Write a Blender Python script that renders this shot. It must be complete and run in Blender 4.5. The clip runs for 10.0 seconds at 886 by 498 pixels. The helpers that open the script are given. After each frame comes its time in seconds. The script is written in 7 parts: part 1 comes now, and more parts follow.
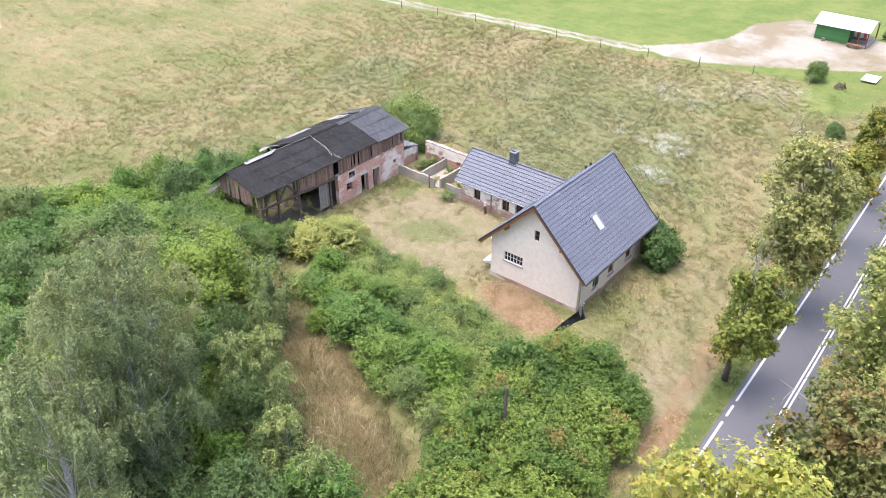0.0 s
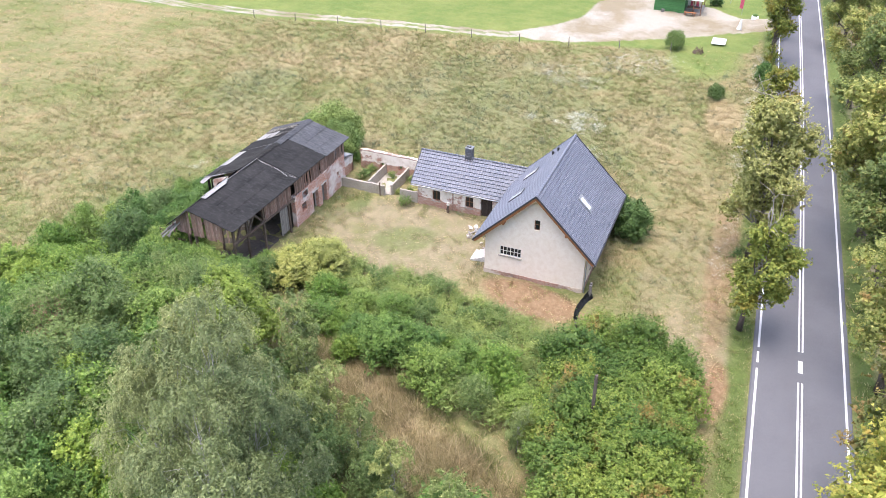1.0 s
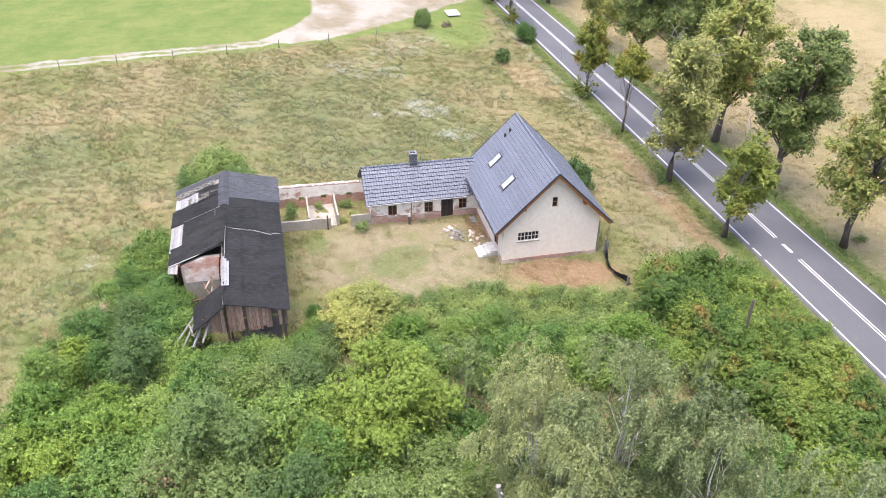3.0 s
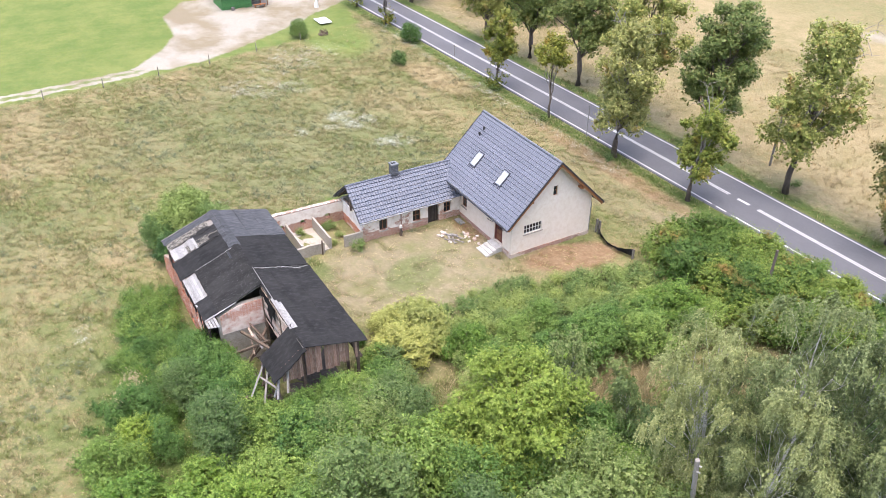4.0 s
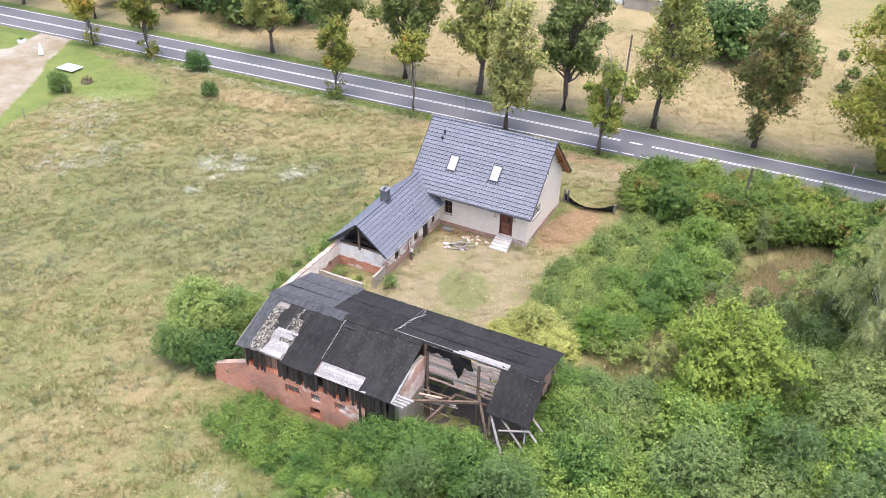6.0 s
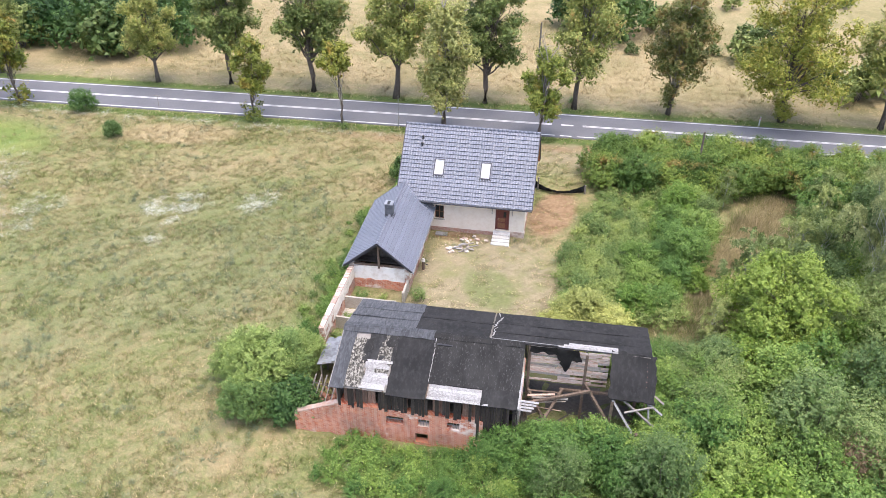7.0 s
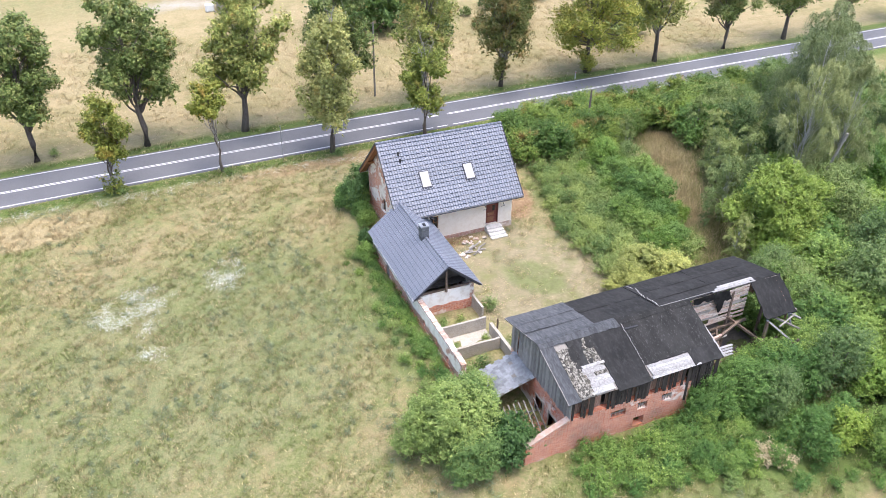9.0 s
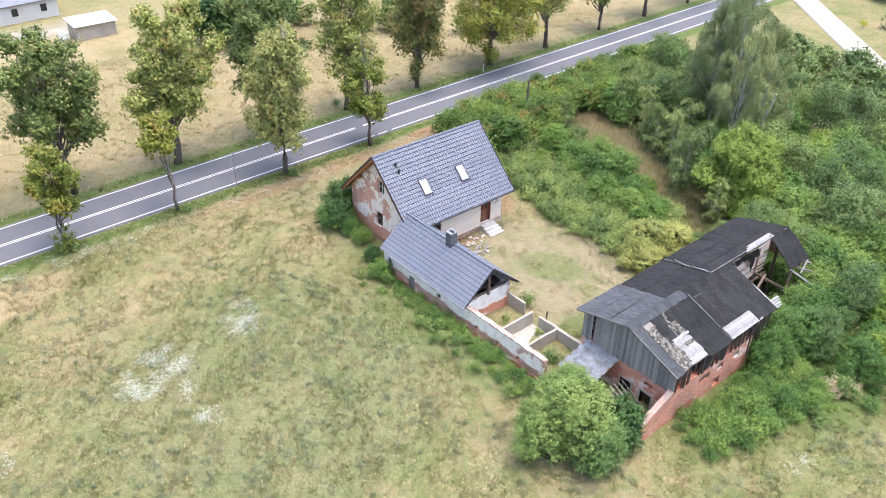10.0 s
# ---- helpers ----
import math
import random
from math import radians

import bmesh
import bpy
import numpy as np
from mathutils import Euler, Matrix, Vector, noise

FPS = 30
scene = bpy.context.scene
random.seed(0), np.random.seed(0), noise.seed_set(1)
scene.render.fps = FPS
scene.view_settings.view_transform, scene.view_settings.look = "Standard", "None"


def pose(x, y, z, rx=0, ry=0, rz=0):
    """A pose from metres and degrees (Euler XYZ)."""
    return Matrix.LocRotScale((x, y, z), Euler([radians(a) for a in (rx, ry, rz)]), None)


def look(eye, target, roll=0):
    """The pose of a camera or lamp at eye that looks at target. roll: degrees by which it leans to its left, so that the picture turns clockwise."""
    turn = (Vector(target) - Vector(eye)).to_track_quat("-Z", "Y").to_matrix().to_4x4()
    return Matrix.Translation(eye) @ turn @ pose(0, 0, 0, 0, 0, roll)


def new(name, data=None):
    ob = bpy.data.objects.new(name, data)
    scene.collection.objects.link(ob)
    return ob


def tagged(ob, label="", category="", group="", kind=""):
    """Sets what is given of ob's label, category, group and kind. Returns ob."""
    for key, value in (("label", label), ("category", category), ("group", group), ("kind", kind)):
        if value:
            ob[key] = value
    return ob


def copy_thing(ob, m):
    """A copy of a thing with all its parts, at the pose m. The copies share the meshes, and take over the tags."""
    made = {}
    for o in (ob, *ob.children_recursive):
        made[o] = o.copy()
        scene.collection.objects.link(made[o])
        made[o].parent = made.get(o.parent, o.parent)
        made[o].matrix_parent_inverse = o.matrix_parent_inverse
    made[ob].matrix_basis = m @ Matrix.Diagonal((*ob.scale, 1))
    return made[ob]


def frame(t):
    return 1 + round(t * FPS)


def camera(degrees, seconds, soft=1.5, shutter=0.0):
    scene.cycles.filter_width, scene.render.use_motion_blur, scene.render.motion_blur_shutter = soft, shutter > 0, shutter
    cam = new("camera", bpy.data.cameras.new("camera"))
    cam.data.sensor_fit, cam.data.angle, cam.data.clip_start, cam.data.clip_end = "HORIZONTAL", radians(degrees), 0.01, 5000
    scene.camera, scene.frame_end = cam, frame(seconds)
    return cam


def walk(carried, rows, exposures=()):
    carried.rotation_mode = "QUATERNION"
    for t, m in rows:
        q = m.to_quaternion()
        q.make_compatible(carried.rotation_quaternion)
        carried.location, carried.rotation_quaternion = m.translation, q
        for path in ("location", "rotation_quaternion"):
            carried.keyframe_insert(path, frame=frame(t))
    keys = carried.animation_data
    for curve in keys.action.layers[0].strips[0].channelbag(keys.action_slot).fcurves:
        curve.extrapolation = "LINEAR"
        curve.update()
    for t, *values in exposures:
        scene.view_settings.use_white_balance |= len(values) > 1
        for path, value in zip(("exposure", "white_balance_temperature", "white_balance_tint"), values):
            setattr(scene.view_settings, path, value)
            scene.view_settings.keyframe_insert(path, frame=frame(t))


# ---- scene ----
cam = camera(57.5, 10.0, 0.35)
PATH = [
    (0, (42.224, 26.296, 35.856), (40.926, 25.234, 34.766), 0.1),
    (0.5, (45.956, 19.865, 35.797), (44.516, 19.008, 34.704), 0.1),
    (1, (48.929, 12.767, 35.712), (47.379, 12.136, 34.618), 0.1),
    (1.5, (50.921, 4.961, 35.625), (49.294, 4.573, 34.529), 0.2),
    (2, (51.794, -3.265, 35.531), (50.127, -3.402, 34.434), 0.2),
    (2.2, (51.674, -6.594, 35.52), (50.002, -6.629, 34.422), 0.1),
    (3.3, (47.977, -25.014, 35.453), (46.391, -24.491, 34.352), 0.8),
    (3.5, (46.83, -28.172, 35.451), (45.278, -27.551, 34.352), 0.7),
    (4, (42.869, -35.536, 35.464), (41.425, -34.691, 34.367), 0.7),
    (4.5, (37.858, -42.143, 35.505), (36.552, -41.098, 34.409), 0.6),
    (5, (31.976, -47.94, 35.525), (30.835, -46.716, 34.43), 0.5),
    (5.5, (25.396, -52.837, 35.53), (24.443, -51.459, 34.436), 0.4),
    (5.7, (22.516, -54.368, 35.527), (21.644, -52.94, 34.431), 0.8),
    (6.8, (5.369, -60.527, 35.448), (4.998, -58.894, 34.355), 0.8),
    (7, (2.199, -61.122, 35.438), (1.923, -59.469, 34.347), 0.6),
    (7.5, (-5.824, -61.481, 35.418), (-5.862, -59.806, 34.327), 0.7),
    (8, (-14.012, -60.703, 35.428), (-13.808, -59.04, 34.336), 0.7),
    (8.5, (-22.062, -58.811, 35.486), (-21.617, -57.195, 34.394), 0.8),
    (9, (-29.677, -55.68, 35.552), (-29.002, -54.147, 34.459), 0.8),
    (9.5, (-36.821, -51.458, 35.602), (-35.929, -50.041, 34.507), 0.8),
    (10, (-43.462, -46.364, 35.549), (-42.371, -45.09, 34.459), 1.0),
]
walk(cam, [(t, look(eye, target, roll)) for t, eye, target, roll in PATH], [(0.0, 1.6, 6190, 15), (4.5, 1.52, 6280, 15), (7.0, 1.52, 6250, 14), (10.0, 1.61, 6060, 12)])

# ---- world, sun and exposure ----
world = bpy.data.worlds.new("overcast_sky")
scene.world = world
world.use_nodes = True
wn = world.node_tree
sky = wn.nodes.new("ShaderNodeTexSky")
sky.sky_type = "NISHITA"
sky.sun_disc = False
sky.sun_elevation = radians(80)
sky.sun_rotation = radians(132)
sky.air_density, sky.dust_density, sky.ozone_density = 1.0, 4.5, 1.0
wn.nodes["Background"].inputs["Strength"].default_value = 0.15
wn.links.new(sky.outputs[0], wn.nodes["Background"].inputs["Color"])
sun_data = bpy.data.lights.new("sun", "SUN")
sun_data.energy, sun_data.angle, sun_data.color = 0.62, radians(60), (1.0, 0.97, 0.92)
sun = new("sun", sun_data)
sun.matrix_world = look((10, -9, 80), (0, 0, 0))


# ---- materials ----
def nd(nt, kind, links=None, **values):
    n = nt.nodes.new("ShaderNode" + kind)
    for key, v in values.items():
        if key.startswith("i_"):
            n.inputs[int(key[2:])].default_value = v
        else:
            n.inputs[key.replace("_", " ")].default_value = v
    for key, out in (links or {}).items():
        nt.links.new(out, n.inputs[key])
    return n


def blank(name, rough=0.8, metal=0.0, spec=0.3):
    m = bpy.data.materials.new(name)
    m.use_nodes = True
    b = m.node_tree.nodes["Principled BSDF"]
    b.inputs["Roughness"].default_value = rough
    b.inputs["Metallic"].default_value = metal
    b.inputs["Specular IOR Level"].default_value = spec
    return m, m.node_tree, b


def rgba(c):
    return (c[0], c[1], c[2], 1.0)


def mixed(nt, fac, a, b, mode="MIX"):
    n = nt.nodes.new("ShaderNodeMix")
    n.data_type, n.blend_type = "RGBA", mode
    for slot, v in ((0, fac), (6, a), (7, b)):
        if isinstance(v, (int, float)):
            n.inputs[slot].default_value = v
        elif isinstance(v, tuple):
            n.inputs[slot].default_value = rgba(v)
        else:
            nt.links.new(v, n.inputs[slot])
    return n.outputs[2]


def math_node(nt, op, a, b=0.5, clamp=False):
    n = nt.nodes.new("ShaderNodeMath")
    n.operation, n.use_clamp = op, clamp
    for slot, v in ((0, a), (1, b)):
        if isinstance(v, (int, float)):
            n.inputs[slot].default_value = v
        else:
            nt.links.new(v, n.inputs[slot])
    return n.outputs[0]


def ramp(nt, fac, lo, hi):
    n = nd(nt, "MapRange", {"Value": fac})
    n.inputs["From Min"].default_value, n.inputs["From Max"].default_value = lo, hi
    return n.outputs[0]


def position(nt):
    return nt.nodes.new("ShaderNodeNewGeometry").outputs["Position"]


def local(nt):
    return nt.nodes.new("ShaderNodeTexCoord").outputs["Object"]


def noise_of(nt, vec, scale, detail=4.0, rough=0.6):
    return nd(nt, "TexNoise", {"Vector": vec}, Scale=scale, Detail=detail, Roughness=rough).outputs[0]


def bumped(nt, bsdf, height, strength=0.4, dist=0.02):
    n = nd(nt, "Bump", {"Height": height}, Strength=strength, Distance=dist)
    nt.links.new(n.outputs[0], bsdf.inputs["Normal"])


def surface(name, a, b, c, big=0.4, fine=9.0, rough=0.85, metal=0.0, bump=0.3, per_piece=0.0, stretch=None, spec=0.3, grain=(0.42, 0.72)):
    """Two colours in large patches, a third in fine grain, a little relief."""
    m, nt, bsdf = blank(name, rough, metal, spec)
    vec = position(nt)
    if stretch:
        vec = nd(nt, "Mapping", {"Vector": vec}, Scale=stretch).outputs[0]
    n1 = ramp(nt, noise_of(nt, vec, big, 5), 0.35, 0.65)
    n2 = noise_of(nt, vec, fine, 6, 0.7)
    col = mixed(nt, n1, a, b)
    col = mixed(nt, ramp(nt, n2, grain[0], grain[1]), col, c)
    if per_piece:
        r = nt.nodes.new("ShaderNodeObjectInfo").outputs["Random"]
        v = math_node(nt, "ADD", math_node(nt, "MULTIPLY", r, per_piece), 1.0 - per_piece / 2)
        hs = nd(nt, "HueSaturation", {"Value": v, "Color": col})
        col = hs.outputs[0]
    nt.links.new(col, bsdf.inputs["Base Color"])
    if bump:
        bumped(nt, bsdf, n2, bump)
    return m


def brick_surface(name, brick_a, brick_b, mortar, render_col=None, render_lo=0.5, render_hi=0.56, dirt=(0.12, 0.1, 0.08), seed=0.0, foot=None):
    """Bricks 25 by 7.5 cm with joints, left bare where the render has fallen off."""
    m, nt, bsdf = blank(name, 0.9)
    pos = position(nt)
    sep = nd(nt, "SeparateXYZ", {"Vector": pos})
    u = math_node(nt, "ADD", sep.outputs[0], sep.outputs[1])
    uv = nd(nt, "CombineXYZ", {"X": u, "Y": sep.outputs[2]})
    br = nd(nt, "TexBrick", {"Vector": uv.outputs[0]}, Scale=1.0)
    br.inputs["Color1"].default_value, br.inputs["Color2"].default_value, br.inputs["Mortar"].default_value = rgba(brick_a), rgba(brick_b), rgba(mortar)
    br.inputs["Brick Width"].default_value, br.inputs["Row Height"].default_value = 0.26, 0.08
    br.inputs["Mortar Size"].default_value, br.inputs["Bias"].default_value = 0.01, -0.1
    shifted = nd(nt, "Mapping", {"Vector": pos}, Location=(seed, seed * 0.7, seed * 0.3)).outputs[0]
    soot = ramp(nt, noise_of(nt, shifted, 0.7, 5), 0.5, 0.75)
    col = mixed(nt, math_node(nt, "MULTIPLY", soot, 0.55), br.outputs[0], dirt)
    col = mixed(nt, math_node(nt, "MULTIPLY", ramp(nt, noise_of(nt, shifted, 6.0, 5), 0.5, 0.78), 0.4), col, mortar)
    hgt = br.outputs["Fac"]
    if render_col:
        stretched = nd(nt, "Mapping", {"Vector": shifted}, Scale=(1, 1, 1.3)).outputs[0]
        left = ramp(nt, noise_of(nt, stretched, 0.55, 8, 0.62), render_lo, render_hi)
        if foot is not None:
            edge = math_node(nt, "ADD", sep.outputs[2], math_node(nt, "MULTIPLY", noise_of(nt, shifted, 0.8, 7, 0.65), -1.1))
            left = math_node(nt, "MULTIPLY", left, ramp(nt, edge, foot - 0.55, foot - 0.5))
        stain = mixed(nt, ramp(nt, noise_of(nt, shifted, 2.2, 6), 0.45, 0.8), render_col, (render_col[0] * 0.72, render_col[1] * 0.66, render_col[2] * 0.58))
        col = mixed(nt, left, col, stain)
        hgt = math_node(nt, "ADD", math_node(nt, "MULTIPLY", br.outputs["Fac"], -0.4), left)
    nt.links.new(col, bsdf.inputs["Base Color"])
    bumped(nt, bsdf, hgt, 0.35, 0.012)
    return m


def foliage(name, dark, mid, light, tint=None, tint_amount=0.0, trans=0.15):
    """Leaves: each leaf varies, each plant varies, and patches of the crown vary."""
    m, nt, bsdf = blank(name, 0.55, 0.0, 0.35)
    geo = nt.nodes.new("ShaderNodeNewGeometry")
    info = nt.nodes.new("ShaderNodeObjectInfo")
    patch = ramp(nt, noise_of(nt, geo.outputs["Position"], 1.3, 4), 0.36, 0.64)
    col = mixed(nt, patch, dark, mid)
    each = geo.outputs["Random Per Island"]
    col = mixed(nt, math_node(nt, "POWER", each, 2.2), col, light)
    shift = nd(nt, "HueSaturation", {"Value": math_node(nt, "ADD", math_node(nt, "MULTIPLY", math_node(nt, "FRACT", math_node(nt, "MULTIPLY", each, 7.3)), 0.36), 0.8), "Color": col}, Saturation=1.08)
    col = shift.outputs[0]
    if tint:
        t = ramp(nt, noise_of(nt, geo.outputs["Position"], 0.6, 3), 0.62 - tint_amount * 0.3, 0.8 - tint_amount * 0.3)
        col = mixed(nt, math_node(nt, "MULTIPLY", t, 0.85), col, tint)
    v = math_node(nt, "ADD", math_node(nt, "MULTIPLY", info.outputs["Random"], 0.78), 0.86)
    h = math_node(nt, "ADD", math_node(nt, "MULTIPLY", info.outputs["Random"], -0.045), 0.522)
    hs = nd(nt, "HueSaturation", {"Value": v, "Hue": h, "Color": col})
    nt.links.new(hs.outputs[0], bsdf.inputs["Base Color"])
    tr = nd(nt, "BsdfTranslucent", {"Color": hs.outputs[0]})
    mx = nd(nt, "MixShader", {1: bsdf.outputs[0], 2: tr.outputs[0]}, Fac=trans)
    nt.links.new(mx.outputs[0], nt.nodes["Material Output"].inputs["Surface"])
    return m


def ground_surface(name, blades):
    """Soil and grass by zone; blades: the standing grass, which also varies tuft by tuft."""
    m, nt, bsdf = blank(name, 0.95, 0.0, 0.1)
    geo = nt.nodes.new("ShaderNodeNewGeometry")
    pos = geo.outputs["Position"]

    def zone_value(key):
        n = nt.nodes.new("ShaderNodeAttribute")
        n.attribute_name = key
        return n.outputs["Fac"]

    n_big = noise_of(nt, pos, 0.07, 5, 0.6)
    n_mid = noise_of(nt, pos, 0.42, 8, 0.75)
    n_fine = noise_of(nt, pos, 3.2, 6, 0.75)
    n_tiny = noise_of(nt, pos, 14.0, 4, 0.8)
    n_small = noise_of(nt, pos, 6.5, 5, 0.75)
    green = mixed(nt, ramp(nt, n_fine, 0.35, 0.65), (0.125, 0.15, 0.045), (0.195, 0.22, 0.075))
    grey_green = (0.17, 0.195, 0.1)
    straw = mixed(nt, ramp(nt, n_fine, 0.35, 0.65), (0.3, 0.232, 0.125), (0.43, 0.345, 0.2))
    col = mixed(nt, ramp(nt, math_node(nt, "ADD", math_node(nt, "ADD", math_node(nt, "ADD", math_node(nt, "MULTIPLY", n_mid, 0.4), math_node(nt, "MULTIPLY", n_fine, 0.4)), math_node(nt, "MULTIPLY", n_big, 0.75)), math_node(nt, "MULTIPLY", n_small, 0.6)), 0.96, 1.25), green, straw)
    col = mixed(nt, math_node(nt, "MULTIPLY", ramp(nt, noise_of(nt, pos, 0.19, 8, 0.78), 0.5, 0.68), 0.34), col, grey_green)

    moved = nd(nt, "Mapping", {"Vector": pos}, Location=(31.0, 17.0, 5.0)).outputs[0]
    col = mixed(nt, math_node(nt, "MULTIPLY", ramp(nt, noise_of(nt, moved, 0.33, 9, 0.82), 0.5, 0.62), 0.7), col, (0.35, 0.26, 0.14))
    moved = nd(nt, "Mapping", {"Vector": pos}, Location=(-12.0, 41.0, 9.0)).outputs[0]
    col = mixed(nt, math_node(nt, "MULTIPLY", ramp(nt, noise_of(nt, moved, 0.45, 9, 0.82), 0.52, 0.62), 0.62), col, (0.135, 0.18, 0.055))

    def lay(col, key, colour, sharp=0.25, amount=1.0):
        z = math_node(nt, "ADD", zone_value(key), math_node(nt, "MULTIPLY", math_node(nt, "SUBTRACT", n_mid, 0.5), 0.7))
        return mixed(nt, math_node(nt, "MULTIPLY", ramp(nt, z, 0.5 - sharp, 0.5 + sharp), amount), col, colour)

    col = lay(col, "z_herb", mixed(nt, ramp(nt, n_small, 0.4, 0.6), (0.115, 0.145, 0.055), (0.215, 0.24, 0.12)), 0.45, 0.6)

    gold = mixed(nt, ramp(nt, n_fine, 0.3, 0.7), (0.33, 0.255, 0.135), (0.45, 0.365, 0.21))
    gold = mixed(nt, math_node(nt, "MULTIPLY", ramp(nt, math_node(nt, "ADD", math_node(nt, "MULTIPLY", n_mid, 0.5), math_node(nt, "MULTIPLY", n_big, 0.5)), 0.46, 0.58), 0.7), gold, (0.21, 0.195, 0.08))
    col = lay(col, "z_gold", gold)
    lawn = mixed(nt, ramp(nt, noise_of(nt, pos, 0.24, 8, 0.72), 0.38, 0.62), (0.12, 0.19, 0.042), (0.215, 0.255, 0.072))
    lawn = mixed(nt, math_node(nt, "MULTIPLY", ramp(nt, n_fine, 0.45, 0.7), 0.45), lawn, (0.2, 0.23, 0.09))
    col = lay(col, "z_lawn", lawn)
    hay = mixed(nt, ramp(nt, n_fine, 0.36, 0.64), (0.25, 0.205, 0.125), (0.36, 0.3, 0.19))
    hay = mixed(nt, math_node(nt, "MULTIPLY", ramp(nt, noise_of(nt, pos, 0.55, 6, 0.7), 0.46, 0.66), 0.75), hay, (0.19, 0.195, 0.075))
    col = lay(col, "z_yard", hay)
    lush = mixed(nt, ramp(nt, n_fine, 0.35, 0.65), (0.075, 0.12, 0.028), (0.145, 0.2, 0.055))
    col = lay(col, "z_lush", lush)
    soil = mixed(nt, ramp(nt, n_fine, 0.4, 0.62), (0.25, 0.15, 0.085), (0.36, 0.245, 0.15))
    col = lay(col, "z_soil", soil)
    sand = mixed(nt, ramp(nt, noise_of(nt, pos, 0.16, 6, 0.6), 0.4, 0.58), (0.29, 0.24, 0.165), (0.44, 0.4, 0.34))
    col = lay(col, "z_sand", sand, 0.15)
    # understory green below the thicket, darkened with shade painted into the ground
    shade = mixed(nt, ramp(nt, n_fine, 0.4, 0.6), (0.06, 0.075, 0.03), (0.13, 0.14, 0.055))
    col = lay(col, "z_understory_shade", shade)
    if blades:
        rnd = geo.outputs["Random Per Island"]
        tuft = zone_value("z_tuft")
        plain = math_node(nt, "SUBTRACT", 1.0, math_node(nt, "MAXIMUM", zone_value("z_lawn"), zone_value("z_gold")), True)
        col = mixed(nt, math_node(nt, "MULTIPLY", math_node(nt, "MULTIPLY", math_node(nt, "GREATER_THAN", tuft, 0.66), 0.72), plain), col, (0.16, 0.2, 0.055))
        col = mixed(nt, math_node(nt, "MULTIPLY", math_node(nt, "LESS_THAN", tuft, 0.3), 0.62), col, (0.5, 0.42, 0.26))
        col = mixed(nt, math_node(nt, "MULTIPLY", math_node(nt, "LESS_THAN", tuft, 0.04), 0.4), col, (0.27, 0.17, 0.09))
        v = math_node(nt, "ADD", math_node(nt, "MULTIPLY", rnd, 1.05), 0.66)
        hs = nd(nt, "HueSaturation", {"Value": v, "Color": col})
        col = hs.outputs[0]
    else:
        col = nd(nt, "HueSaturation", {"Color": col}, Value=0.95).outputs[0]
        col = mixed(nt, math_node(nt, "MULTIPLY", ramp(nt, n_tiny, 0.4, 0.66), 0.5), col, (0.13, 0.125, 0.058))
        bumped(nt, bsdf, math_node(nt, "ADD", n_fine, n_tiny), 0.6, 0.05)
    nt.links.new(col, bsdf.inputs["Base Color"])
    if blades:
        upward = nd(nt, "CombineXYZ", Z=1.0)
        nt.links.new(upward.outputs[0], bsdf.inputs["Normal"])
        tr = nd(nt, "BsdfTranslucent", {"Color": col})
        mx = nd(nt, "MixShader", {1: bsdf.outputs[0], 2: tr.outputs[0]}, Fac=0.35)
        nt.links.new(mx.outputs[0], nt.nodes["Material Output"].inputs["Surface"])
    return m


MAT = {}
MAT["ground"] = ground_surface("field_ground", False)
MAT["blades"] = ground_surface("grass_blades", True)
MAT["asphalt"] = surface("asphalt", (0.105, 0.105, 0.115), (0.13, 0.13, 0.14), (0.165, 0.165, 0.17), 0.25, 30, 0.85, 0, 0.25, spec=0.35)
MAT["line"] = surface("road_paint", (0.72, 0.72, 0.7), (0.62, 0.62, 0.6), (0.5, 0.5, 0.5), 1.5, 12, 0.7, 0, 0.1)
MAT["concrete"] = surface("old_concrete", (0.4, 0.36, 0.3), (0.29, 0.26, 0.21), (0.48, 0.44, 0.38), 0.9, 9, 0.9, 0, 0.3)
MAT["pale_concrete"] = surface("pale_concrete", (0.66, 0.64, 0.6), (0.55, 0.52, 0.48), (0.4, 0.37, 0.33), 1.2, 7, 0.9, 0, 0.3)
MAT["tile"] = surface("slate_grey_roof_tile", (0.155, 0.167, 0.2), (0.175, 0.187, 0.222), (0.135, 0.147, 0.18), 0.3, 6, 0.5, 0, 0.05, 0.12, spec=0.5)
MAT["ridge_tile"] = surface("ridge_tile", (0.16, 0.17, 0.205), (0.185, 0.197, 0.235), (0.135, 0.145, 0.175), 0.6, 6, 0.5, 0, 0.05, spec=0.4)
MAT["dark_tile"] = surface("dark_verge_and_shadow_gap", (0.05, 0.05, 0.06), (0.07, 0.07, 0.08), (0.04, 0.04, 0.045), 0.6, 6, 0.5, 0, 0.05)
MAT["plaster"] = surface("cream_plaster", (0.82, 0.74, 0.64), (0.78, 0.69, 0.58), (0.72, 0.62, 0.5), 0.35, 3.0, 0.9, 0, 0.12)
MAT["plinth"] = brick_surface("plinth_brick", (0.33, 0.15, 0.1), (0.42, 0.24, 0.18), (0.45, 0.38, 0.32), (0.6, 0.5, 0.42), 0.55, 0.62, seed=3)
MAT["west_brick"] = brick_surface("worn_gable_brick", (0.54, 0.2, 0.115), (0.66, 0.32, 0.2), (0.66, 0.5, 0.4), (0.84, 0.74, 0.64), 0.47, 0.51, seed=7, foot=0.9)
MAT["wing_brick"] = brick_surface("whitewashed_brick", (0.38, 0.18, 0.12), (0.5, 0.33, 0.26), (0.6, 0.52, 0.45), (0.84, 0.79, 0.72), 0.40, 0.44, seed=11, foot=0.12)
